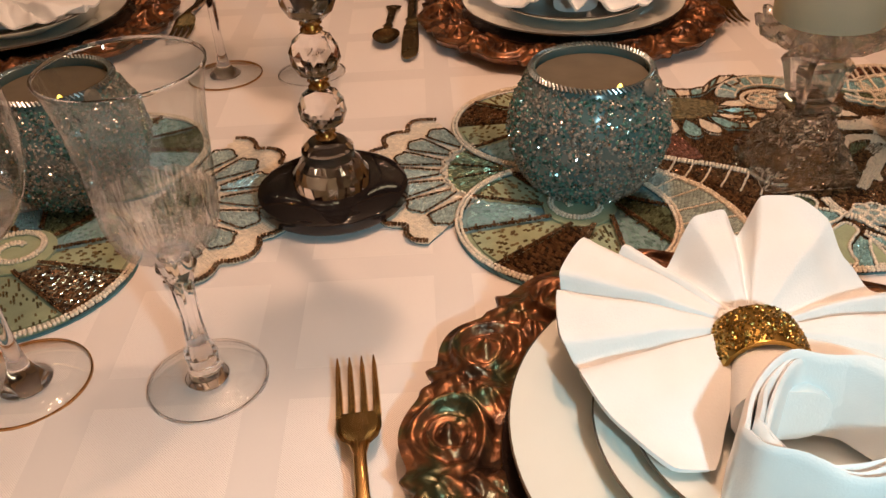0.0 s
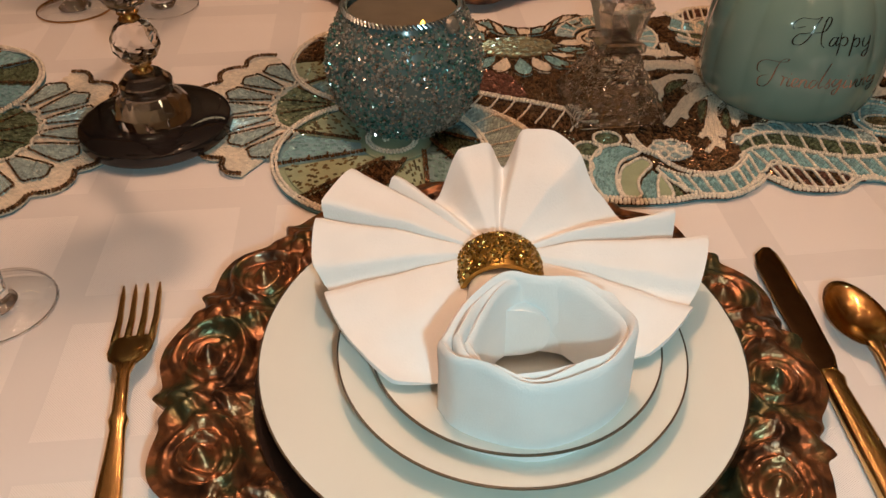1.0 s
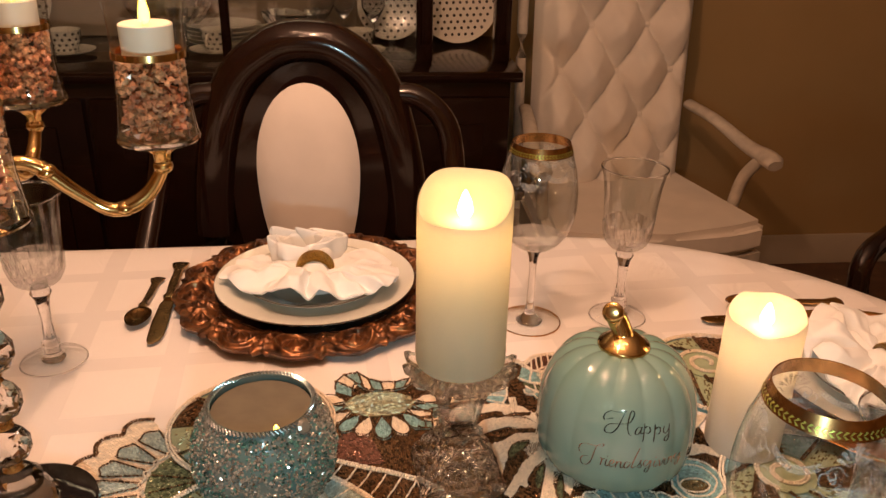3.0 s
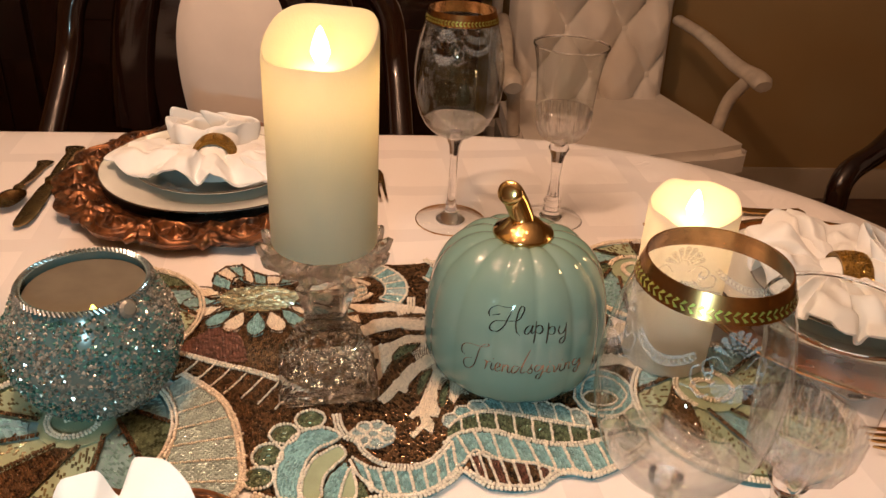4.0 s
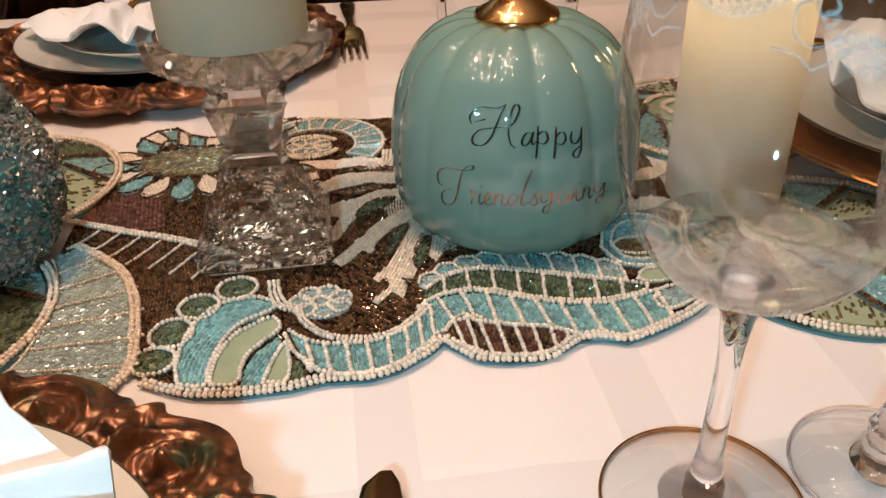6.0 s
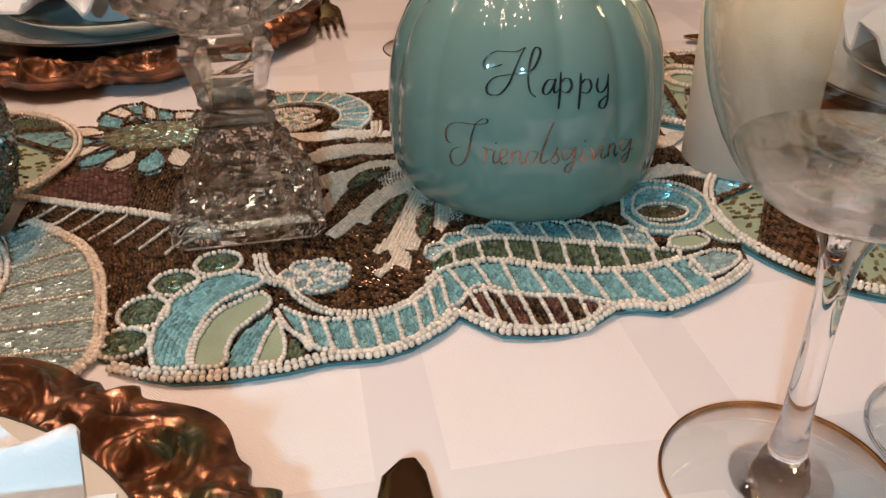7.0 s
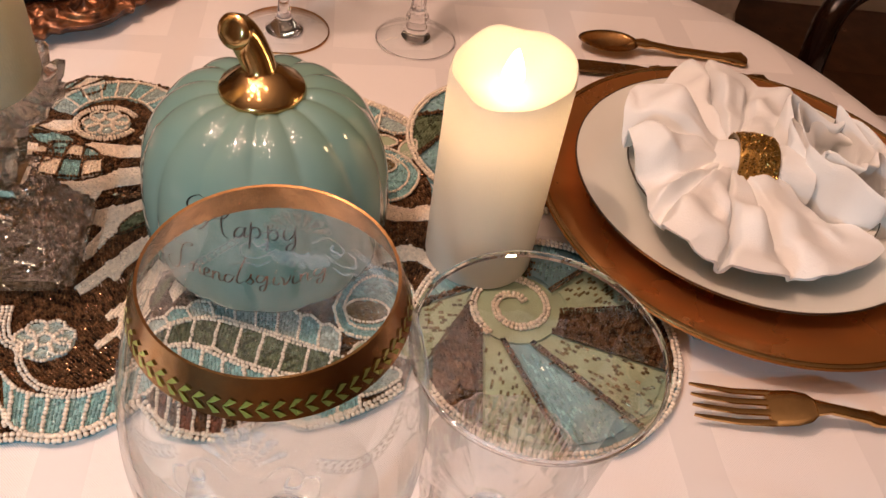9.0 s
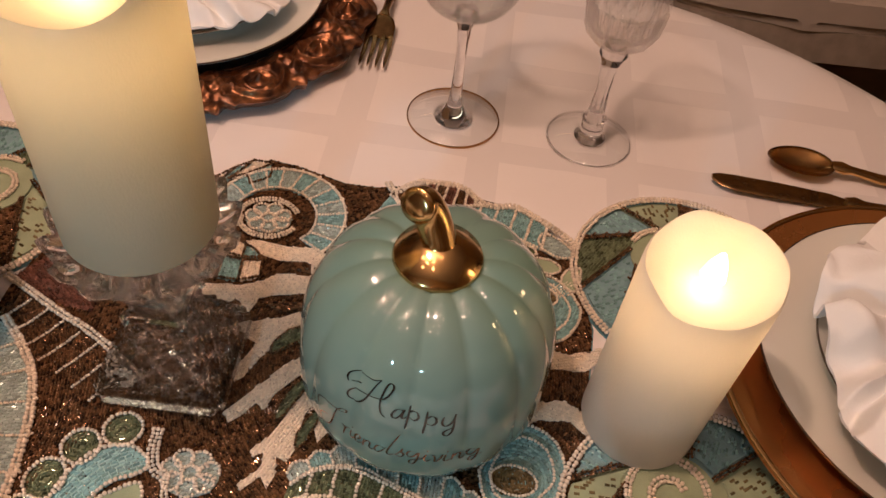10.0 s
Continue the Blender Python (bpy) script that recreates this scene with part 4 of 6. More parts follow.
def patch(poly, mat, flow=0.0, level=0, length=0.0037, width=0.0021, base=None, fill=1.0, name="beaded_patch", beads=True):
    """A cell of the pattern: a thin raised base closely sewn with rod beads along the flow (degrees, or the centre of rings)."""
    poly = np.array([(p[0], p[1]) for p in poly], float)
    z = LIFT + 0.0006 + STEP * level + (0.0009 if level == 1 and not beads else 0)
    n = len(poly)
    verts = [(x, y, z - 0.0016) for x, y in poly] + [(x, y, z) for x, y in poly]
    faces = [tuple(range(n, 2 * n))] + [(k, (k + 1) % n, n + (k + 1) % n, n + k) for k in range(n)]
    if beads:
        lo, hi = poly.min(0), poly.max(0)
        if isinstance(flow, tuple):
            c = np.array(flow)
            d = poly - c
            top = np.hypot(d[:, 0], d[:, 1]).max()
            rows = []
            for i, r in enumerate(np.arange(width, top, width)):
                m = max(4, int(2 * math.pi * r / length))
                a = (np.arange(m) + 0.5 * (i % 2)) * 2 * math.pi / m
                rows.append(np.c_[c[0] + r * np.cos(a), c[1] + r * np.sin(a), a + math.pi / 2])
            g = np.concatenate(rows)
        else:
            a = radians(flow)
            c, mid = (lo + hi) / 2, np.hypot(*(hi - lo)) / 2
            us, vs = np.arange(-mid, mid, length), np.arange(-mid, mid, width)
            u, v = np.meshgrid(us, vs)
            u = u + (np.arange(len(vs)) % 2)[:, None] * length / 2
            g = np.c_[c[0] + u.ravel() * math.cos(a) - v.ravel() * math.sin(a), c[1] + u.ravel() * math.sin(a) + v.ravel() * math.cos(a), np.full(u.size, a)]
        g = g[inside(poly, g[:, :2])]
        if fill < 1:
            g = g[bead_rng.random(len(g)) < fill]
        if len(g):
            k = len(g)
            g[:, 2] += bead_rng.normal(0, 0.03, k)
            size = np.array([length * 0.46, width * 0.47, 0.0011])
            t = ROD[None] * size * bead_rng.uniform(0.85, 1.08, (k, 1, 1))
            t[:, 4:, 2] += bead_rng.uniform(-0.00032, 0.00032, (k, 4))
            ca, sa = np.cos(g[:, 2])[:, None], np.sin(g[:, 2])[:, None]
            w = np.stack([g[:, 0:1] + t[:, :, 0] * ca - t[:, :, 1] * sa, g[:, 1:2] + t[:, :, 0] * sa + t[:, :, 1] * ca, t[:, :, 2] + z - 0.0001], -1)
            first = len(verts)
            verts += w.reshape(-1, 3).tolist()
            faces += (np.array(ROD_FACES)[None] + (first + np.arange(k) * 8)[:, None, None]).reshape(-1, 4).tolist()
    me = bpy.data.meshes.new(name)
    me.from_pydata(verts, [], faces)
    me.materials.append(mat)
    if base:
        me.materials.append(base)
        for i in range(n + 1):
            me.polygons[i].material_index = 1
    return tagged(part(name, me, mat, runner), kind="stuff")


BALL, BALL_FACES = ball_template()


def string(points, mat=None, r=0.0017, level=1, rows=1, closed=False, curve=True, name="bead_string"):
    """A line of round beads sewn along the points."""
    r = 0.85 * r
    pts = [(p[0], p[1], 0) for p in points]
    if closed:
        pts = pts + [pts[0]]
    line = np.array([tuple(p) for p in (smooth_line(pts, 10) if curve else pts)])[:, :2]
    step = np.hypot(*np.diff(line, axis=0).T)
    s = np.r_[0, np.cumsum(step)]
    at = np.arange(0, s[-1], 1.9 * r)
    x, y = np.interp(at, s, line[:, 0]), np.interp(at, s, line[:, 1])
    dx, dy = np.gradient(x) if len(x) > 1 else np.ones(1), np.gradient(y) if len(y) > 1 else np.ones(1)
    m = np.hypot(dx, dy) + 1e-9
    c = []
    for i in range(rows):
        o = (i - (rows - 1) / 2) * 1.9 * r
        c.append(np.c_[x - dy / m * o, y + dx / m * o, np.full(len(x), LIFT + 0.0008 + STEP * level + 0.3 * r)])
    c = np.concatenate(c)
    c[:, :2] += bead_rng.normal(0, 0.00018, (len(c), 2))
    size = r * bead_rng.uniform(0.9, 1.1, (len(c), 1, 1))
    me = cells(name, BALL[None] * size + c[:, None, :], [mat or PEARL], BALL_FACES)
    me.polygons.foreach_set("use_smooth", [True] * len(me.polygons))
    return tagged(part(name, me, mat or PEARL, runner), kind="stuff")


def arc(cx, cy, r, a0, a1, n=24, ry=None):
    return [(cx + r * math.cos(radians(a0 + (a1 - a0) * k / n)), cy + (ry or r) * math.sin(radians(a0 + (a1 - a0) * k / n))) for k in range(n + 1)]


def lobe(inner0, inner1, outer0, outer1, bulge=0.35):
    """A cell between an inner and an outer edge, with a rounded outer end."""
    a, b, c, d = (Vector((*p, 0)) for p in (inner0, inner1, outer1, outer0))
    mid = (c + d) / 2
    up = (mid - (a + b) / 2).normalized() * (c - d).length * bulge
    end = [c + (d - c) * t + up * math.sin(math.pi * t) for t in (0, 0.15, 0.35, 0.5, 0.65, 0.85, 1)]
    return [(p.x, p.y) for p in [a, b] + end]


def shrink(poly, s):
    cx, cy = sum(p[0] for p in poly) / len(poly), sum(p[1] for p in poly) / len(poly)
    return [(cx + (x - cx) * s, cy + (y - cy) * s) for x, y in poly]


def backing(outline, level=0):
    part("backing", slab(outline, TOP + 0.0002 + 0.0002 * level, LIFT - 0.0002 + 0.0002 * level), FELT, runner, "teal felt backing", smooth=False)


def fan(tip, facing, span, radius, count=7):
    """Scallop shell: lobes spread from the tip, cream scalloped edge, bronze lines."""
    tx, ty = tip
    a0, a1 = facing - span / 2, facing + span / 2
    edge = []
    for k in range(count):
        b0, b1 = a0 + (a1 - a0) * k / count, a0 + (a1 - a0) * (k + 1) / count
        edge += [(tx + radius * (1 + 0.09 * math.sin(math.pi * t)) * math.cos(radians(b0 + (b1 - b0) * t)), ty + radius * (1 + 0.09 * math.sin(math.pi * t)) * math.sin(radians(b0 + (b1 - b0) * t))) for t in (0, 0.2, 0.4, 0.6, 0.8)]
    outline = [tip] + edge
    backing(outline)
    patch(outline, CREAM, facing, 0, name="beaded_fan_ground")
    for k in range(count):
        b0, b1 = a0 + (a1 - a0) * (k + 0.1) / count, a0 + (a1 - a0) * (k + 0.9) / count
        mid = (b0 + b1) / 2

        def at(r, b):
            return (tx + r * math.cos(radians(b)), ty + r * math.sin(radians(b)))
        cell = lobe(at(radius * 0.50, mid - 0.24 * (b1 - b0)), at(radius * 0.50, mid + 0.24 * (b1 - b0)), at(radius * 0.80, b0), at(radius * 0.80, b1), 0.4)
        patch(cell, PALE, mid, 1)
        string(cell, BROWN, 0.0012, 2, closed=True)
    string(edge, BROWN, 0.0015, 2, rows=2)
    crest = [at(radius * 0.46 + 0.004 * (k % 2), a0 + (a1 - a0) * k / 14) for k in range(15)]
    patch([tip] + arc(tx, ty, radius * 0.44, a0, a1, 16), OLIVE, facing, 1)
    string(crest, CREAM, 0.0018, 2, rows=1)
    for k in range(4):
        b = a0 + (a1 - a0) * (k + 0.5) / 4
        string([at(0.006, b), at(radius * 0.42, b)], BROWN, 0.0012, 2, curve=False)


def nautilus(cx, cy, r, start, mirror=1, eye=(0.012, 0.02)):
    """A round shell: pearl rim, a small curl and wedges of sage, blue and bronze."""
    out = arc(cx, cy, r, 0, 360, 56)[:-1]
    backing(arc(cx, cy, r + 0.002, 0, 360, 56)[:-1], 1)
    ex, ey = cx + eye[0] * mirror, cy + eye[1]
    fabrics = [SKYBLUE, SAGE, BROWN, SAGE, SKYBLUE, SAGE, BROWN, SAGE, SKYBLUE, OLIVE]
    n = len(fabrics)
    for k, m in enumerate(fabrics):
        b0, b1 = start + 360 * k / n, start + 360 * (k + 1) / n
        inner = [(ex + (x - cx) * 0.34, ey + (y - cy) * 0.34) for x, y in arc(cx, cy, r, b0 + 25 * mirror, b1 + 25 * mirror, 5)]
        outer = arc(cx, cy, r - 0.001, b0, b1, 7)
        cell = outer + inner[::-1]
        plain = m in (SAGE, SKYBLUE)
        patch(cell, m, (b0 + b1) / 2 + 60, 0 if plain else 1, beads=not plain)
        if plain:
            patch(shrink(cell, 0.8), BRASS if m is SAGE else AQUA, (b0 + b1) / 2, 2, fill=0.25 if m is SAGE else 0.55, beads=True, base=m)
        string([outer[0], inner[0]], BROWN, 0.0013, 3, rows=2, curve=False)
        if m is SKYBLUE:
            p, q = Vector((*outer[-1], 0)), Vector((*inner[-1], 0))
            for t in (0.15, 0.35, 0.55, 0.75):
                o = p.lerp(q, t)
                s = (Vector((*outer[0], 0)) - p).normalized() * 0.007
                string([(o.x, o.y), (o.x + s.x, o.y + s.y)], BROWN, 0.0011, 3, curve=False)
    patch(arc(ex, ey, r * 0.345, 0, 360, 24)[:-1], SAGE, 0, 2, beads=False)
    curl = [(ex + r * q * math.cos(radians(mirror * (start + 560 * t))), ey + r * q * math.sin(radians(mirror * (start + 560 * t)))) for t, q in ((i / 22, 0.35 * (1 - 0.75 * i / 22)) for i in range(23))]
    string(curl, CREAM, 0.0017, 3, rows=2)
    string(out, PEARL, 0.0019, 3, rows=2, closed=True)


def chain(top, bottom, count, mats, level=1, bulge=0.15, r=0.0014, flow=90, line=None):
    """A row of cells between two edges."""
    t = np.array([tuple(p) for p in smooth_line([(*p, 0) for p in top], 10)])[:, :2]
    b = np.array([tuple(p) for p in smooth_line([(*p, 0) for p in bottom], 10)])[:, :2]

    def along(line, u):
        s = np.r_[0, np.cumsum(np.hypot(*np.diff(line, axis=0).T))]
        return (float(np.interp(u * s[-1], s, line[:, 0])), float(np.interp(u * s[-1], s, line[:, 1])))
    for k in range(count):
        u0, u1 = k / count, (k + 1) / count
        cell = lobe(along(t, u0), along(t, u1), along(b, u0), along(b, u1), bulge)
        m = mats[k % len(mats)]
        p, q = Vector(along(t, (u0 + u1) / 2)), Vector(along(b, (u0 + u1) / 2))
        patch(cell, m, math.degrees(math.atan2(q.y - p.y, q.x - p.x)) if flow == 90 else flow, level, beads=m not in (SAGE, SKYBLUE))
        string(cell[1:], line or PEARL, r, level + 1)
    string(top, line or PEARL, r, level + 1)


AX = 0.661  # the long axis, about which the edge bands mirror


# ground of the middle stretch
NEAR_EDGE = [(0.232, 0.493), (0.246, 0.487), (0.259, 0.483), (0.281, 0.482), (0.303, 0.484), (0.320, 0.488), (0.341, 0.488), (0.355, 0.493), (0.371, 0.505), (0.378, 0.513), (0.387, 0.504), (0.395, 0.497), (0.410, 0.494), (0.428, 0.494), (0.439, 0.501), (0.447, 0.507), (0.459, 0.508), (0.471, 0.504), (0.487, 0.510), (0.502, 0.518), (0.514, 0.526), (0.524, 0.535)]
ground = [(0.150, 0.625), (0.180, 0.605), (0.208, 0.572), (0.222, 0.515)] + NEAR_EDGE + [(0.540, 0.60),
          (0.540, 0.715), (0.522, 0.775), (0.500, 0.803), (0.458, 0.820), (0.405, 0.826), (0.362, 0.812), (0.338, 0.810), (0.300, 0.818), (0.275, 0.820), (0.242, 0.785), (0.212, 0.785), (0.182, 0.808), (0.162, 0.790), (0.158, 0.715), (0.148, 0.660)]
backing(shrink(ground, 1.006))
patch(ground, BROWN, (0.43, 0.66), 0, 0.0027, 0.0019, name="beaded_ground")
# rows that follow the striped band
patch([(0.162, 0.628), (0.180, 0.614), (0.200, 0.592), (0.213, 0.565), (0.222, 0.530), (0.226, 0.505), (0.234, 0.540), (0.250, 0.565), (0.270, 0.585), (0.268, 0.603), (0.240, 0.618), (0.205, 0.633), (0.165, 0.650)], BROWN, (0.082, 0.545), 0.6, 0.0027, 0.0019, name="beaded_ground")

fan((0.040, 0.634), 183, 118, 0.118)
fan((-0.258, 0.590), 3, 140, 0.116)
nautilus(0.082, 0.553, 0.084, 10)
nautilus(0.076, 0.716, 0.083, 70)
nautilus(-0.330, 0.505, 0.087, 100, -1)
nautilus(-0.318, 0.675, 0.083, 40, -1)
nautilus(0.612, 0.577, 0.085, 130, -1, (0.017, 0.024))
nautilus(0.605, 0.776, 0.083, 200, -1)
fan((0.655, 0.690), 0, 120, 0.118)
# striped band beside the shell
band_out = [(0.160, 0.628), (0.179, 0.612), (0.196, 0.594), (0.209, 0.568), (0.218, 0.535), (0.222, 0.505), (0.214, 0.485)]
band_in = [(0.150, 0.612), (0.156, 0.600), (0.163, 0.580), (0.167, 0.560), (0.167, 0.535), (0.164, 0.510), (0.158, 0.490)]
chain(band_in, band_out, 7, [PALE], 1, 0.05, 0.0011)
string(band_out, PEARL, 0.0019, 2, rows=2)
# feathered strokes on the brown ground
string([(0.143, 0.660), (0.163, 0.652), (0.190, 0.640), (0.212, 0.632), (0.236, 0.620), (0.262, 0.604)], CREAM, 0.0018, 2, rows=2)
for k in range(7):
    x, y = 0.168 + 0.014 * k, 0.645 - 0.0058 * k
    string([(x, y), (x - 0.006, y - 0.012), (x - 0.014, y - 0.022 - 0.001 * k)], CREAM, 0.0011, 2)
tri = [(0.147, 0.660), (0.155, 0.677), (0.173, 0.696), (0.192, 0.694), (0.202, 0.675), (0.208, 0.646), (0.188, 0.647), (0.163, 0.655)]
patch(tri, PLUM, -30, 1)
# leaf with banded edge on the far side
hub = (0.208, 0.744)
patch(arc(*hub, 0.037, 0, 360, 28, 0.022)[:-1], BRASS, 0, 2)
crown_out = [(0.160, 0.772), (0.163, 0.795), (0.182, 0.806), (0.198, 0.790), (0.216, 0.783), (0.240, 0.787), (0.258, 0.810), (0.276, 0.816), (0.280, 0.798)]
crown_in = [(0.178, 0.762), (0.180, 0.780), (0.187, 0.782), (0.194, 0.772), (0.214, 0.768), (0.236, 0.772), (0.250, 0.788), (0.262, 0.796), (0.268, 0.788)]
chain(crown_in, crown_out, 11, [AQUA, CREAM], 1, 0.05, 0.0014, line=BROWN)
chain([(0.248, 0.713), (0.264, 0.714), (0.285, 0.713), (0.302, 0.716)], [(0.246, 0.700), (0.264, 0.696), (0.287, 0.694), (0.305, 0.702)], 4, [AQUA, CREAM], 1, 0.05, 0.0014, line=BROWN)
chain([(0.249, 0.715), (0.264, 0.717), (0.285, 0.716), (0.300, 0.718)], [(0.254, 0.724), (0.264, 0.730), (0.280, 0.730), (0.296, 0.723)], 4, [CREAM, AQUA], 1, 0.05, 0.0014, line=BROWN)
for a, ln, m in ((165, 0.042, CREAM), (190, 0.046, AQUA), (212, 0.048, CREAM), (234, 0.046, AQUA), (252, 0.048, CREAM), (272, 0.052, AQUA), (290, 0.048, CREAM), (308, 0.048, AQUA), (325, 0.048, CREAM), (345, 0.048, AQUA), (8, 0.045, CREAM)):
    c, s = math.cos(radians(a)), math.sin(radians(a))
    x0, y0 = hub[0] + 0.036 * c, hub[1] + 0.023 * s
    x1, y1 = x0 + ln * 0.75 * c, y0 + ln * 0.75 * s
    px, py = -s * 0.0085, c * 0.0085
    leaf = [(x0, y0), ((x0 + x1) / 2 + px, (y0 + y1) / 2 + py), (x0 * 0.15 + x1 * 0.85 + px * 0.8, y0 * 0.15 + y1 * 0.85 + py * 0.8), (x1, y1), (x0 * 0.15 + x1 * 0.85 - px * 0.8, y0 * 0.15 + y1 * 0.85 - py * 0.8), ((x0 + x1) / 2 - px, (y0 + y1) / 2 - py)]
    patch(leaf, m, a, 1)
    string(leaf, BROWN, 0.0011, 2, closed=True)
# coral: cream branches that fork towards the crystal stand, with bronze-green drops between them
def coral(outline, along):
    patch(outline + [(0.405, 0.655)], CREAM, along, 1, 0.0024, 0.0021, name="beaded_coral")


coral([(0.360, 0.714), (0.332, 0.724), (0.313, 0.720), (0.291, 0.724), (0.284, 0.731), (0.293, 0.735), (0.315, 0.734), (0.332, 0.737), (0.362, 0.728)], 178)
coral([(0.362, 0.706), (0.336, 0.711), (0.316, 0.708), (0.308, 0.699), (0.295, 0.692), (0.277, 0.688), (0.264, 0.687), (0.269, 0.677), (0.277, 0.671), (0.289, 0.672), (0.295, 0.680), (0.300, 0.678), (0.303, 0.670), (0.307, 0.669), (0.310, 0.684), (0.319, 0.689), (0.339, 0.696), (0.362, 0.690)], 195)
coral([(0.362, 0.682), (0.343, 0.682), (0.329, 0.671), (0.320, 0.668), (0.306, 0.660), (0.298, 0.658), (0.306, 0.652), (0.314, 0.651), (0.321, 0.648), (0.317, 0.635), (0.312, 0.622), (0.317, 0.617), (0.321, 0.622), (0.326, 0.637), (0.332, 0.649), (0.339, 0.659), (0.349, 0.667), (0.365, 0.668)], 218)
coral([(0.365, 0.656), (0.353, 0.645), (0.343, 0.636), (0.337, 0.624), (0.332, 0.617), (0.326, 0.607), (0.318, 0.595), (0.323, 0.589), (0.329, 0.595), (0.335, 0.606), (0.341, 0.602), (0.342, 0.605), (0.343, 0.611), (0.347, 0.620), (0.355, 0.631), (0.368, 0.642)], 236)
coral([(0.366, 0.638), (0.361, 0.625), (0.358, 0.610), (0.355, 0.599), (0.350, 0.585), (0.342, 0.574), (0.345, 0.571), (0.350, 0.575), (0.352, 0.565), (0.342, 0.552), (0.345, 0.549), (0.353, 0.560), (0.359, 0.553), (0.361, 0.562), (0.358, 0.574), (0.365, 0.572), (0.368, 0.582), (0.366, 0.603), (0.371, 0.620), (0.380, 0.632)], 252)
coral([(0.383, 0.625), (0.376, 0.612), (0.374, 0.598), (0.379, 0.588), (0.384, 0.598), (0.388, 0.615), (0.396, 0.622)], 262)
patch([(0.338, 0.716), (0.343, 0.700), (0.345, 0.672), (0.350, 0.650), (0.353, 0.636), (0.360, 0.622), (0.368, 0.606), (0.390, 0.598), (0.410, 0.650), (0.390, 0.720)], CREAM, 225, 0, 0.0024, 0.0021, name="beaded_coral")
for drop in ([(0.322, 0.714), (0.336, 0.718), (0.368, 0.716), (0.366, 0.711), (0.340, 0.713)], [(0.312, 0.681), (0.326, 0.683), (0.344, 0.688), (0.368, 0.688), (0.366, 0.683), (0.344, 0.684), (0.328, 0.675)]):
    patch(drop, BROWN, 182, 2)
for drop in ([(0.354, 0.622), (0.358, 0.628), (0.364, 0.630), (0.360, 0.616), (0.356, 0.604), (0.351, 0.596), (0.349, 0.602), (0.351, 0.612)], [(0.366, 0.590), (0.371, 0.606), (0.377, 0.614), (0.375, 0.598), (0.372, 0.586), (0.368, 0.580)], [(0.338, 0.662), (0.346, 0.667), (0.356, 0.668), (0.350, 0.658), (0.340, 0.648), (0.333, 0.642), (0.332, 0.650)]):
    patch(drop, OLIVE, 62, 2)
    string(drop, BROWN, 0.0012, 2, closed=True)
for a, r1, w in ((104, 0.14, 0.009), (20, 0.12, 0.009), (50, 0.13, 0.009), (350, 0.11, 0.009), (78, 0.14, 0.009)):
    c, s = math.cos(radians(a)), math.sin(radians(a))
    mid = []
    for k in range(9):
        u = k / 8
        r = 0.060 + (r1 - 0.060) * u
        bend = 0.006 * math.sin(u * 5 + a)
        mid.append((0.434 + r * c - s * bend, 0.655 + r * s + c * bend))
    left, right = [], []
    for k, (x, y) in enumerate(mid):
        u = k / 8
        ww = 1.05 * w * (1 - 0.45 * u) * (1 + 0.18 * math.sin(k * 2.2 + a))
        left.append((x - s * ww, y + c * ww))
        right.append((x + s * ww, y - c * ww))
    tipx, tipy = mid[-1][0] + 0.008 * c, mid[-1][1] + 0.008 * s
    patch(left + [(tipx, tipy)] + right[::-1], CREAM, a, 1, 0.0024, 0.0021, name="beaded_coral")
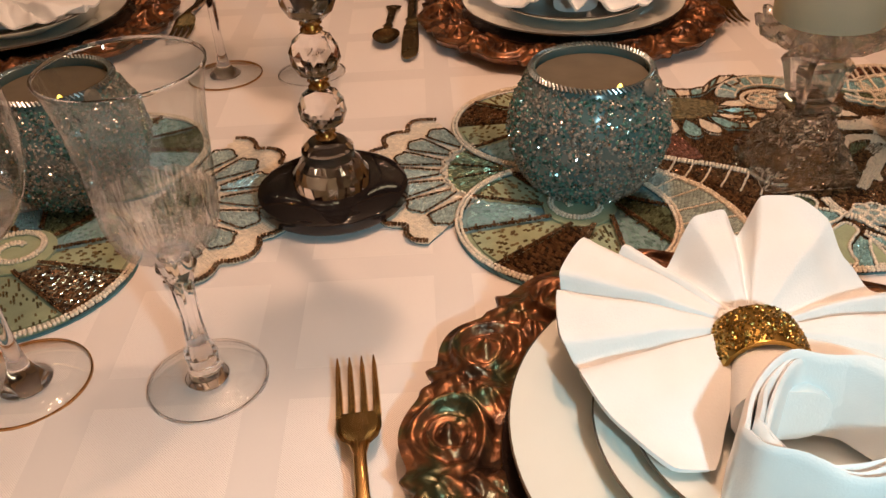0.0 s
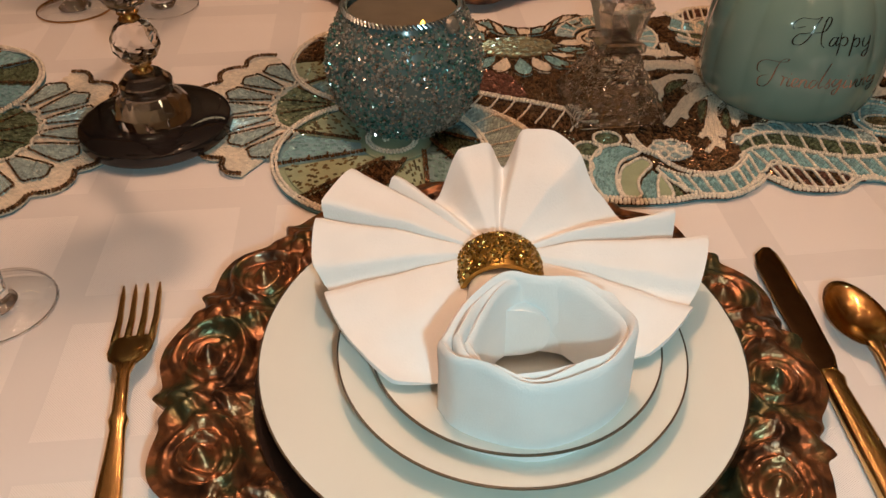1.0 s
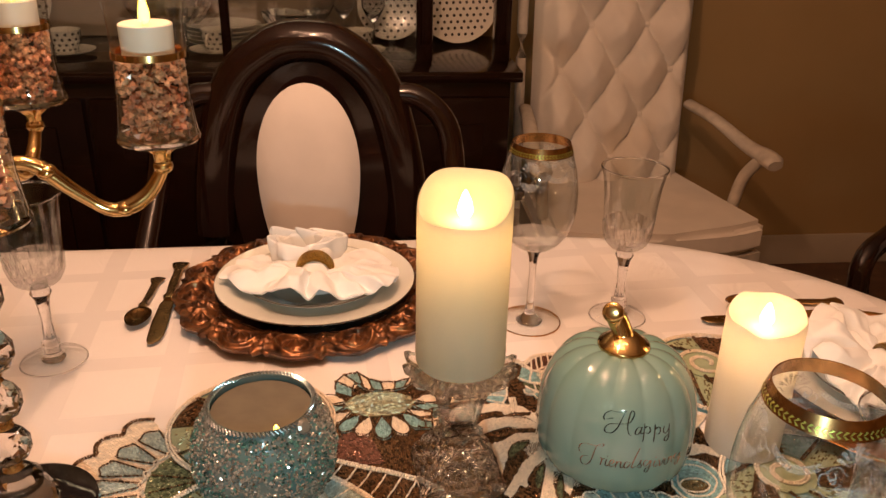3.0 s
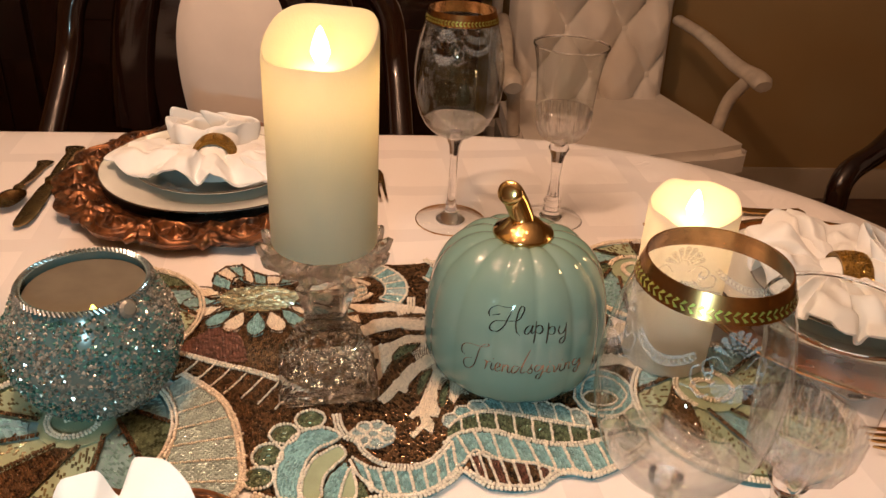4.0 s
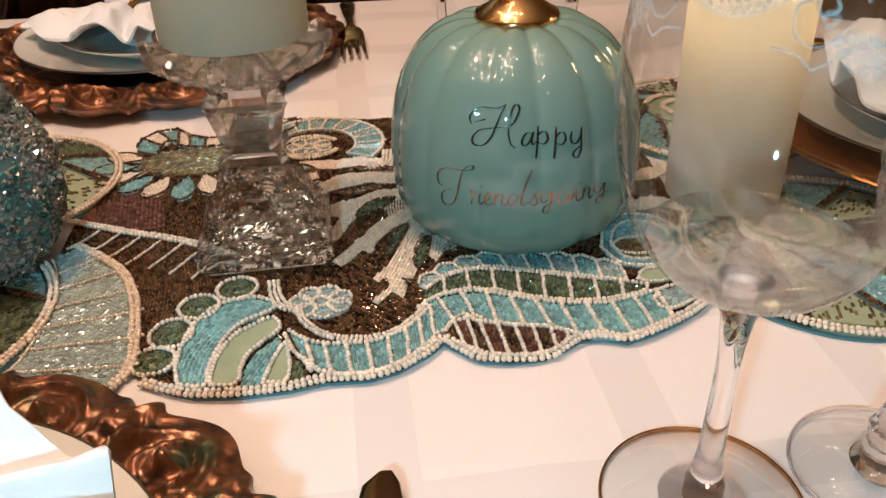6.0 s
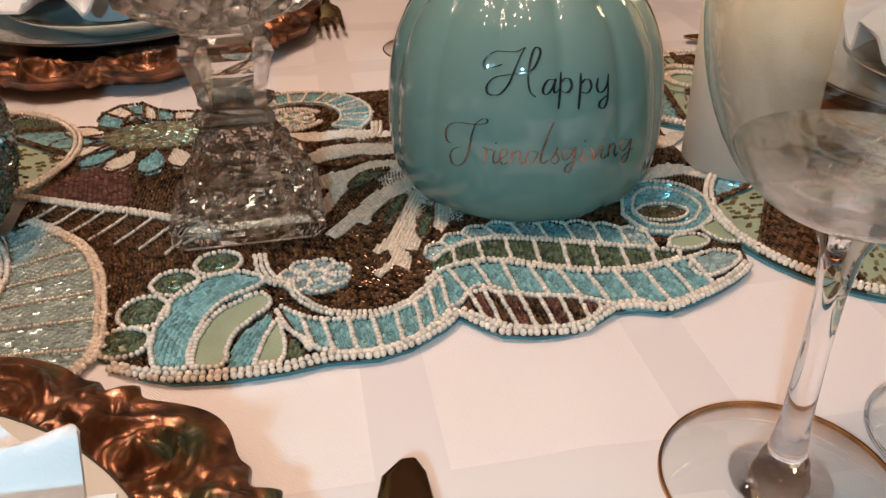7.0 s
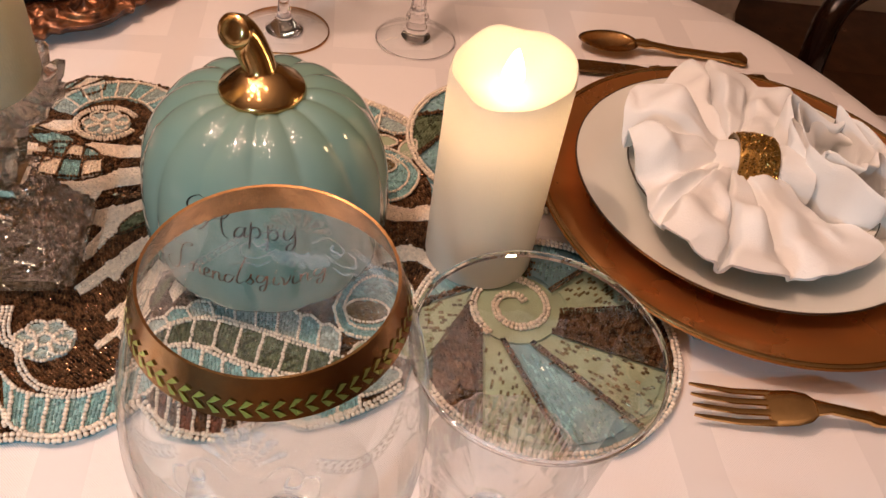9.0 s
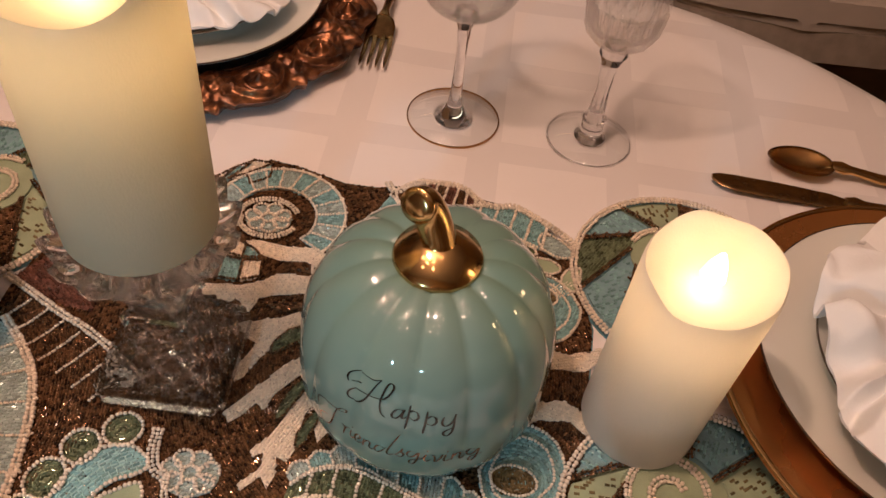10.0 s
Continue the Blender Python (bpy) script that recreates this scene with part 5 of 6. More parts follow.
# spirals, their ring of cells and the lobed edge bands, near and far
for side in (0, 1):
    def m(points):
        return [(x, 2 * AX - y) for x, y in points] if side else points
    sc = (0.314, 0.552)
    # knot of small pearl loops at the spiral's heart
    heart = sc if not side else (0.293, 2 * AX - 0.757)
    patch(m(arc(*heart, 0.017, 0, 360, 20, 0.014)[:-1]), PALE, 30, 1)
    for k in range(7):
        b = radians(52 * k + 20)
        string(m(arc(heart[0] + 0.0115 * math.cos(b), heart[1] + 0.0095 * math.sin(b), 0.0056, 0, 330, 10)), PEARL, 0.0014, 2)
    string(m(arc(*heart, 0.0045, 0, 320, 8)), PEARL, 0.0014, 2)
    if side:
        # broad whorl of cells round the far heart
        whorl_in = m(arc(0.297, 2 * AX - 0.760, 0.031, 190, 395, 16, 0.030))
        whorl_out = m(arc(0.299, 2 * AX - 0.762, 0.050, 190, 395, 16, 0.049))
        chain(whorl_in, whorl_out, 12, [PALE, AQUA], 1, 0.08, 0.0013)
        string(whorl_out, PEARL, 0.0014, 2)
        string(m(arc(0.293, 2 * AX - 0.757, 0.022, 20, 330, 20, 0.019)), PEARL, 0.0015, 2, rows=2)
        hook = m([(0.352, 2 * AX - 0.742), (0.350, 2 * AX - 0.722), (0.338, 2 * AX - 0.716)])
        string(hook, CREAM, 0.0017, 2, rows=3)
    else:
        string([(0.286, 0.574), (0.288, 0.562), (0.293, 0.551), (0.302, 0.546)], PEARL, 0.0016, 2, rows=3)
        string([(0.302, 0.548), (0.305, 0.537), (0.313, 0.526), (0.324, 0.519), (0.338, 0.517), (0.352, 0.520), (0.362, 0.529), (0.373, 0.543)], PEARL, 0.0015, 2, rows=2)
    ring_in = [(0.299, 0.527), (0.307, 0.520), (0.317, 0.515), (0.328, 0.514), (0.340, 0.514), (0.351, 0.518), (0.362, 0.526), (0.373, 0.541)]
    ring_out = [(0.308, 0.505), (0.313, 0.497), (0.321, 0.492), (0.332, 0.490), (0.341, 0.490), (0.352, 0.495), (0.362, 0.501), (0.374, 0.515)]
    if not side:
        chain(m(ring_in), m(ring_out), 8, [AQUA], 1, 0.12, 0.0017)
    t_top = [(0.367, 0.541), (0.377, 0.550), (0.390, 0.553), (0.402, 0.553), (0.421, 0.545), (0.442, 0.538), (0.463, 0.535), (0.480, 0.538), (0.497, 0.543)]
    t_bot = [(0.375, 0.517), (0.391, 0.533), (0.402, 0.525), (0.423, 0.520), (0.436, 0.517), (0.448, 0.510), (0.470, 0.506), (0.485, 0.511), (0.499, 0.519)]
    chain(m(t_top), m(t_bot), 10, [AQUA], 1, 0.12, 0.0017)
    tip = [(0.498, 0.543), (0.510, 0.548), (0.521, 0.545), (0.520, 0.538), (0.510, 0.530), (0.498, 0.526), (0.494, 0.534)]
    patch(m(tip), PALE, 20, 1)
    string(m(tip), PEARL, 0.0015, 2, closed=True)
    g_top = [(0.372, 0.558), (0.380, 0.567), (0.392, 0.573), (0.404, 0.575), (0.421, 0.572), (0.438, 0.567), (0.459, 0.560), (0.480, 0.555), (0.494, 0.549)]
    g_bot = [(0.370, 0.546), (0.380, 0.553), (0.391, 0.556), (0.403, 0.556), (0.422, 0.548), (0.442, 0.541), (0.463, 0.538), (0.480, 0.541), (0.492, 0.544)]
    chain(m(g_top), m(g_bot), 9, [OLIVE], 1, 0.05, 0.0015)
    b_top = [(0.380, 0.518), (0.389, 0.531), (0.397, 0.524), (0.408, 0.521), (0.420, 0.518), (0.432, 0.516), (0.442, 0.511)]
    b_bot = [(0.382, 0.511), (0.389, 0.505), (0.397, 0.499), (0.405, 0.496), (0.418, 0.495), (0.430, 0.496), (0.440, 0.503)]
    chain(m(b_top), m(b_bot), 8, [BROWN, PLUM], 2, 0.12, 0.0015)
    s_top = [(0.368, 0.563), (0.381, 0.577), (0.393, 0.584), (0.410, 0.589), (0.432, 0.586), (0.457, 0.582), (0.470, 0.576), (0.484, 0.569)]
    s_bot = [(0.372, 0.559), (0.382, 0.570), (0.394, 0.575), (0.410, 0.577), (0.432, 0.571), (0.455, 0.564), (0.470, 0.559), (0.484, 0.555)]
    chain(m(s_bot), m(s_top), 9, [PALE, AQUA], 1, 0.3, 0.0013)
    # an eye of bronze ringed with aqua
    eye = [(0.478, 0.591), (0.486, 0.615), (0.502, 0.628), (0.522, 0.620), (0.530, 0.594), (0.514, 0.572), (0.498, 0.568), (0.484, 0.574)]
    eye = [(v.x, v.y) for v in smooth_line([(*p, 0) for p in eye + eye[:1]], 4)][:-1]
    patch(m(eye), AQUA, m([(0.500, 0.590)])[0], 1)
    for grow, bead in ((1.0, 0.0015), (0.74, 0.0013)):
        string(m(shrink(eye, grow)), PEARL, bead, 2, closed=True)
    inner = arc(0.499, 0.589, 0.014, 0, 360, 18, 0.0095)[:-1]
    patch(m(inner), BRASS, m([(0.499, 0.589)])[0], 2)
    string(m(inner), PEARL, 0.0012, 3, closed=True)
    for sage in ([(0.490, 0.555), (0.496, 0.564), (0.508, 0.565), (0.513, 0.559), (0.507, 0.553), (0.497, 0.552)], [(0.514, 0.572), (0.525, 0.578), (0.528, 0.556), (0.520, 0.557), (0.515, 0.565)]):
        patch(m(sage), SAGE, 0, 1, beads=False)
        string(m(sage), PEARL, 0.0013, 2, closed=True)
    string(m(NEAR_EDGE if not side else NEAR_EDGE[8:]), PEARL, 0.0019, 2, rows=2)
# the petalled shell at the near edge
petal = [(0.249, 0.490), (0.246, 0.502), (0.245, 0.515), (0.246, 0.529), (0.250, 0.543), (0.257, 0.553), (0.266, 0.559), (0.278, 0.560), (0.287, 0.555), (0.289, 0.549), (0.284, 0.544), (0.274, 0.538), (0.268, 0.529), (0.264, 0.516), (0.262, 0.500), (0.262, 0.488)]
patch(petal, AQUA, (0.318, 0.500), 1, 0.0042, 0.0023)
string(petal, PEARL, 0.0017, 2, closed=True)
stripe = [(0.265, 0.488), (0.264, 0.500), (0.266, 0.514), (0.271, 0.527), (0.279, 0.534), (0.288, 0.540), (0.293, 0.535), (0.293, 0.528), (0.287, 0.521), (0.281, 0.512), (0.278, 0.502), (0.277, 0.488)]
patch(stripe, SAGE, 60, 1, beads=False)
string(stripe, PEARL, 0.0017, 2, closed=True)
narrow = [(0.279, 0.488), (0.280, 0.502), (0.283, 0.511), (0.289, 0.519), (0.294, 0.524), (0.296, 0.520), (0.294, 0.509), (0.291, 0.500), (0.289, 0.487)]
patch(narrow, AQUA, 70, 1)
wedge = [(0.290, 0.487), (0.292, 0.499), (0.295, 0.511), (0.298, 0.517), (0.300, 0.510), (0.302, 0.498), (0.301, 0.488)]
patch(wedge, SAGE, 60, 1, beads=False)
string(wedge, PEARL, 0.0016, 2, closed=True)
patch([(0.303, 0.489), (0.303, 0.499), (0.304, 0.505), (0.308, 0.498), (0.310, 0.491)], OLIVE, 80, 1)
string([(0.297, 0.524), (0.302, 0.512), (0.308, 0.503), (0.313, 0.493)], PEARL, 0.0016, 2)
for x, y, rx, ry in ((0.233, 0.509, 0.0112, 0.0105), (0.2375, 0.531, 0.0110, 0.0125), (0.2475, 0.554, 0.0108, 0.0110), (0.266, 0.5695, 0.0112, 0.0110)):
    q = arc(x, y, rx, 0, 360, 18, ry)[:-1]
    patch(q, OLIVE, (x, y), 1)
    string(q, PEARL, 0.0016, 2, closed=True)



# ---- centrepieces ----
VOTIVE_ROPE = material("teal_silver_rope", (0.60, 0.62, 0.62), 0.2, metal=0.9, vary=0.5, scale=60, second=(0.22, 0.32, 0.35))


def votive(place, turn, label, seed):
    t = thing("votive_holder", label, "candle holder", place, turn, "mosaic votive holders")
    prof = [(0, 0.001), (0.036, 0.001), (0.044, 0.004), (0.054, 0.017), (0.0615, 0.035), (0.0635, 0.052), (0.060, 0.072), (0.0505, 0.091), (0.0460, 0.097), (0.0458, 0.1000), (0.0430, 0.1000), (0.0455, 0.090), (0.0560, 0.070), (0.060, 0.052), (0.057, 0.035), (0.046, 0.014), (0, 0.010)]
    part("bowl", lathe(prof, 64), VOTIVE, t, angle=70)
    g = np.random.default_rng(seed)
    n = 8600
    z = g.uniform(0.004, 0.096, n)
    rad = np.interp(z, [0.001, 0.004, 0.017, 0.035, 0.052, 0.072, 0.091, 0.097], [0.04, 0.044, 0.054, 0.0615, 0.0635, 0.060, 0.0505, 0.0460])
    a = g.uniform(0, 2 * math.pi, n)
    rad = rad + 0.0011 * np.sin(a * 9 + z * 310) * np.cos(a * 5 - z * 190)
    c = np.c_[rad * np.cos(a), rad * np.sin(a), z]
    teal = g.random(n) < np.clip(0.32 + 0.34 * np.sin(a * 3 + z * 60), 0.12, 0.68)
    for pick, m, nm in ((~teal, CHIP_SILVER, "silver_mosaic"), (teal, CHIP_TEAL, "teal_mosaic")):
        tagged(part(nm, pebbles(nm, c[pick], g.uniform(0.0010, 0.0021, pick.sum()), m, seed + 1), m, t, "crushed glass chips"), kind="stuff")
    k = 420
    zg, ag = g.uniform(0.006, 0.095, k), g.uniform(0, 2 * math.pi, k)
    rg = 0.0006 + np.interp(zg, [0.001, 0.004, 0.017, 0.035, 0.052, 0.072, 0.091, 0.097], [0.04, 0.044, 0.054, 0.0615, 0.0635, 0.060, 0.0505, 0.0460])
    tagged(part("bright_mosaic", pebbles("bright_mosaic", np.c_[rg * np.cos(ag), rg * np.sin(ag), zg], g.uniform(0.0011, 0.0019, k), SILVER, seed + 3), SILVER, t, "bright silvered glass chips"), kind="stuff")
    rope = bmesh.new()
    for k in range(84):
        b = 2 * math.pi * k / 84
        tube([(0.0438 * math.cos(b), 0.0438 * math.sin(b), 0.0988), (0.0464 * math.cos(b + 0.05), 0.0464 * math.sin(b + 0.05), 0.1012), (0.0482 * math.cos(b + 0.1), 0.0482 * math.sin(b + 0.1), 0.0984)], 0.0012, 6, rope)
    part("rope_rim", rope, VOTIVE_ROPE, t, "twisted teal-silver rope rim")
    part("glass_gem", lathe([(0, 0.0030), (0.0045, 0.0024), (0.0068, 0.0006), (0.0070, -0.001), (0, -0.001)], 12), CHIP_SILVER, t, "clear round glass gem", smooth=False, at=Matrix.Rotation(radians(-40), 4, "Z") @ pose(0.0500, 0, 0.0955, 0, 62))
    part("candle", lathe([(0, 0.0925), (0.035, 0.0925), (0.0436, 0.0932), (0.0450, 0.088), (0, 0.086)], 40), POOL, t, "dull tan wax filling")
    part("flame", lathe([(0, 0.0927), (0.0026, 0.0940), (0.0031, 0.0960), (0.0020, 0.0988), (0.0008, 0.1012), (0, 0.1018)], 14), TEA_FLAME, t, "yellow electric flame", at=pose(0.016, -0.036, 0))
    return t


votive((0.102, 0.612, LIFT + 0.003), 0, "round teal and silver glass-mosaic votive holder", 11)
votive((-0.322, 0.618, LIFT + 0.003), 8, "round teal and silver glass-mosaic votive holder", 17)


def pillar(place, turn, radius, low, high, wave, mat, label, inner):
    """Hollow wax pillar with a melted, wavy rim and a moving-flame light sunk in its dish."""
    t = thing("pillar_candle", label, "candle", place, turn, "flameless pillar candles")
    bm, seg = bmesh.new(), 72
    rim = [high + wave(2 * math.pi * k / seg) for k in range(seg)]
    rows = []
    for share, rr in ((0, 0.985), (0.01, 1.0), (0.25, 1.0), (0.5, 1.0), (0.7, 1.0), (0.85, 1.0), (0.96, 1.0), (0.99, 0.99), (1.0, 0.965), (0.995, 0.93)):
        rows.append([bm.verts.new((radius * rr * math.cos(2 * math.pi * k / seg), radius * rr * math.sin(2 * math.pi * k / seg), rim[k] * share)) for k in range(seg)])
    floor_z = low
    for u, q in ((0.86, 0.75), (0.76, 0.45), (0.62, 0.2), (0.42, 0.05), (0.22, 0.0)):
        rows.append([bm.verts.new((radius * u * math.cos(2 * math.pi * k / seg), radius * u * math.sin(2 * math.pi * k / seg), floor_z + (rim[k] - floor_z) * q)) for k in range(seg)])
    for a, b in zip(rows, rows[1:]):
        for k in range(seg):
            bm.faces.new((a[k], a[(k + 1) % seg], b[(k + 1) % seg], b[k]))
    bm.faces.new(rows[0][::-1])
    bm.faces.new(rows[-1])
    part("wax_body", bm, mat, t, angle=60)
    part("flame", lathe([(0, floor_z + 0.001), (0.004, floor_z + 0.004), (0.0068, floor_z + 0.010), (0.005, floor_z + 0.018), (0.0018, floor_z + 0.026), (0, floor_z + 0.028)], 18), FLAME, t, "glowing electric flame")
    # unseen plug added inside the wax to keep the glow near the top
    part("glow_blocker", lathe([(0, 0.004), (radius * 0.36, 0.004), (radius * 0.34, floor_z - 0.055), (radius * 0.25, floor_z - 0.042), (0, floor_z - 0.038)], 32), POOL, t)
    x, y, z = place
    lamp("candle_light", "POINT", (x, y, z + floor_z - 0.010), inner, (1.0, 0.55, 0.22), 0.010)
    lamp("candle_light", "POINT", (x, y, z + floor_z + 0.036), CANDLE_OUT, (1.0, 0.60, 0.25), 0.008)
    return t


CANDLE_OUT = 0.07
H1, H2 = LIFT + 0.003 + 0.128, LIFT + 0.004
pillar((0.277, 0.625, H1), 0, 0.0397, 0.132, 0.153, lambda a: 0.015 * math.sin(a + 0.35) + 0.003 * math.sin(3 * a + 1), IVORY_WAX, "ivory flameless pillar candle on a crystal stand", 0.14)
pillar((0.572, 0.650, H2), 0, 0.0365, 0.132, 0.148, lambda a: 0.0065 * math.sin(a + 0.6) + 0.0014 * math.sin(4 * a) + 0.0008 * math.sin(7 * a + 1), WHITE_WAX, "white flameless pillar candle standing on the runner", 0.09)


def crystal_stand(place, turn):
    t = thing("crystal_candle_stand", "square cut-crystal pillar candle stand", "candle holder", place, turn)

    def square(sections, bm=None):
        bm = bm or bmesh.new()
        rings = []
        for w, z, twist, cham in sections:
            ring = []
            for k in range(8):
                sx, sy = ((1, -1), (1, 1), (-1, 1), (-1, -1))[k // 2]
                x, y = (w * sx, w * sy * (1 - cham)) if (k % 2 == 0) == (sx * sy < 0) else (w * sx * (1 - cham), w * sy)
                ring.append(bm.verts.new((x, y, z)))
            rings.append(ring)
        for a, b in zip(rings, rings[1:]):
            for k in range(8):
                bm.faces.new((a[k], a[(k + 1) % 8], b[(k + 1) % 8], b[k]))
        bm.faces.new(rings[0][::-1])
        bm.faces.new(rings[-1])
        return bm
    base = bmesh.new()
    foot = [(0, 0.038), (0.002, 0.0395), (0.010, 0.0395), (0.0125, 0.0365), (0.020, 0.0330), (0.030, 0.0272), (0.040, 0.0218), (0.048, 0.0182), (0.0545, 0.0165)]
    heights = [0, 0.002, 0.010, 0.0125] + [0.0125 + 0.042 * q / 20 for q in range(1, 21)]
    rings = []
    for z in heights:
        half = float(np.interp(z, [p[0] for p in foot], [p[1] for p in foot]))
        ring = []
        for k in range(96):
            side, q = k // 24, (k % 24) / 24 * 2 - 1
            x, y = ((1, q), (-q, 1), (-1, -q), (q, -1))[side]
            # rows of raised diamonds between V-shaped grooves
            across, up = q * half / 0.0190, (z - 0.0125) / 0.0160
            fu, fv = (across + up) % 1.0 - 0.5, (across - up) % 1.0 - 0.5
            rise = 0.0075 * (0.5 - max(abs(fu), abs(fv))) if z > 0.0126 else 0.0
            corner = max(0.0, abs(q) - 0.88) / 0.12 * 0.10
            grow = (half + rise - 0.0012 * (z > 0.0126)) * (1 - corner)
            ring.append(base.verts.new((x * grow, y * grow, z)))
        rings.append(ring)
    for a, b in zip(rings, rings[1:]):
        for k in range(96):
            base.faces.new((a[k], a[(k + 1) % 96], b[(k + 1) % 96], b[k]))
    base.faces.new(rings[0][::-1])
    base.faces.new(rings[-1])
    part("base", base, CLEAR_BASE, t, smooth=False)
    part("waist", square([(0.0165, 0.0548, 0, 0.2), (0.0200, 0.0568, 0, 0.2), (0.0200, 0.0618, 0, 0.2), (0.0160, 0.0638, 0, 0.2)]), CLEAR_BASE, t, smooth=False)
    part("column", square([(0.0150, 0.0642, 0, 0.3), (0.0160, 0.067, 0, 0.35), (0.0215, 0.088, 0, 0.4), (0.0235, 0.092, 0, 0.4), (0.0215, 0.096, 0, 0.4), (0.0185, 0.099, 0, 0.45), (0.021, 0.103, 0, 0.5)]), CLEAR_BASE, t, smooth=False)

    def scallop(a, r, z):
        return r * (1 + (0.055 * math.cos(14 * a) if z > 0.111 else 0.0)), z - (0.004 * (1 - math.cos(14 * a)) if z > 0.121 else 0)
    part("cup", lathe([(0, 0.1035), (0.022, 0.1035), (0.030, 0.108), (0.040, 0.1125), (0.0475, 0.118), (0.0495, 0.126), (0.0465, 0.1275), (0.0430, 0.1262), (0, 0.1262)], 112, scallop), CLEAR_BASE, t, angle=20)
    return t


crystal_stand((0.277, 0.625, LIFT + 0.003), 5)

# pumpkin
pumpkin = thing("ceramic_pumpkin", "glossy teal ceramic pumpkin with lettering and a gold stem", "pumpkin ornament", (0.432, 0.6415, LIFT + 0.003))
PUMP = [(0, 0.003), (0.036, 0.0006), (0.0520, 0.0015), (0.0635, 0.0060), (0.0705, 0.0140), (0.0742, 0.0255), (0.0754, 0.041), (0.0750, 0.058), (0.0733, 0.074), (0.0690, 0.091), (0.0605, 0.107), (0.048, 0.1190), (0.032, 0.1255), (0.018, 0.1245), (0.008, 0.119), (0, 0.118)]


def pump_profile():
    p = [(v.x, v.y) for v in smooth_line([(r, z, 0) for r, z in PUMP], 4)]
    return [(max(r, 0), z) for r, z in p[:-1]] + [(0, p[-1][1])]


def rib(a, r, z):
    w = abs(math.sin((a - radians(15)) * 7))
    deep = (0.020 + 0.018 * min(1.0, max(0.0, (z - 0.03) / 0.06))) * min(1, r / 0.05)
    return r * (1 - deep * (1 - w ** 0.6)), z - 0.0015 * (1 - w) * (z > 0.11)


part("body", lathe(pump_profile(), 196, rib), CERAMIC, pumpkin, "glossy teal ribbed body", angle=80)
stem = smooth_line([(0, 0, 0.1235), (0, 0, 0.130), (-0.002, 0.003, 0.139), (-0.007, 0.006, 0.150), (-0.0115, 0.005, 0.1575), (-0.0145, -0.001, 0.1605)], 6)
n = len(stem)
bm = tube(stem, [(0.0240 - 0.0145 * min(1, (i / (n * 0.30))) ** 0.75) * (1 if i < n - 3 else (1.04, 1.0, 0.55)[i - n + 3]) for i in range(n)], 24)
for v in bm.verts:
    a = math.atan2(v.co.y, v.co.x)
    if v.co.z < 0.135:
        v.co.xy = v.co.xy * (1 + 0.015 * math.cos(5 * a))
part("stem", bm, GOLD, pumpkin, "shiny gold curved stem", angle=70)
part("stem_base", lathe([(0, 0.1215), (0.0225, 0.1215), (0.0245, 0.1262), (0.0235, 0.1288), (0.0170, 0.1325), (0.0118, 0.1375), (0, 0.139)], 48), GOLD, pumpkin, "shiny gold flange", angle=70)


class Pen:
    """Draws script strokes as thin foil on the pumpkin's front: u across, v up, in tenths of the words' width."""

    def __init__(self, thick):
        self.bm, self.thick = bmesh.new(), thick
        prof = pump_profile()
        self.rs, self.zs = [p[0] for p in prof[6:-14]], [p[1] for p in prof[6:-14]]

    def on_body(self, u, v):
        a = radians(258.4 + 13.65 * u + 0.26 * u * u)
        z = LETTER[0] + LETTER[1] * v + LETTER[2] * v * v + LETTER[3] * u * u + LETTER[4] * u
        r = rib(a, float(np.interp(z, self.zs, self.rs)), z)[0] + 0.0004
        return Vector((r * math.cos(a), r * math.sin(a), z))

    def stroke(self, du, dv, *points):
        line = smooth_line([((x - 514) / 100 + du, (300 - y) / 100 + dv, 0) for x, y in zip(points[::2], points[1::2])], 7)
        k, pairs = len(line) - 1, []
        for i, p in enumerate(line):
            d = (line[min(i + 1, k)] - line[max(i - 1, 0)]).normalized()
            w = self.thick * (0.30 + 0.70 * abs(d.y)) * (0.55 + 0.45 * min(1.0, 6 * min(i, k - i) / k))
            pairs.append([self.bm.verts.new(self.on_body(p.x - d.y * w * q, p.y + d.x * w * q)) for q in (-1, 1)])
        for (a, b), (c, e) in zip(pairs, pairs[1:]):
            self.bm.faces.new((a, c, e, b))

    def letter(self, name, du=0.0, dv=0.0):
        for points in SCRIPT[name]:
            self.stroke(du, dv, *points)


LETTER = (0.0781, 0.01513, -0.00088, -0.00086, 0.00012)  # height on the body by u and v
SCRIPT = {}
SCRIPT["H"] = [(395, 222, 387, 202, 393, 180, 415, 166, 450, 165, 482, 164, 508, 150), (508, 150, 496, 175, 481, 220, 466, 265, 445, 295, 425, 303, 406, 294, 403, 271, 420, 250, 460, 238, 500, 232, 528, 222, 545, 190, 551, 162, 542, 150, 531, 160, 522, 200, 518, 245, 525, 288, 540, 303), (404, 216, 425, 214, 442, 206)]
SCRIPT["a"] = [(592, 254, 574, 252, 561, 272, 560, 291, 572, 295, 585, 277, 594, 250, 589, 276, 592, 293, 604, 282)]
SCRIPT["p"] = [(610, 230, 608, 270, 605, 310, 602, 342), (608, 268, 620, 250, 633, 250, 637, 272, 626, 291, 609, 288)]
SCRIPT["y"] = [(710, 240, 705, 265, 711, 284, 725, 279, 738, 255, 743, 224), (741, 240, 739, 280, 735, 312, 724, 333, 712, 329, 715, 311, 742, 288)]
SCRIPT["F"] = [(302, 440, 285, 431, 280, 406, 291, 386, 320, 378, 355, 383, 388, 387, 408, 383, 409, 373, 394, 372, 377, 384), (377, 384, 368, 412, 361, 450, 352, 482, 339, 500, 320, 506, 302, 496, 298, 471, 312, 456, 338, 450)]
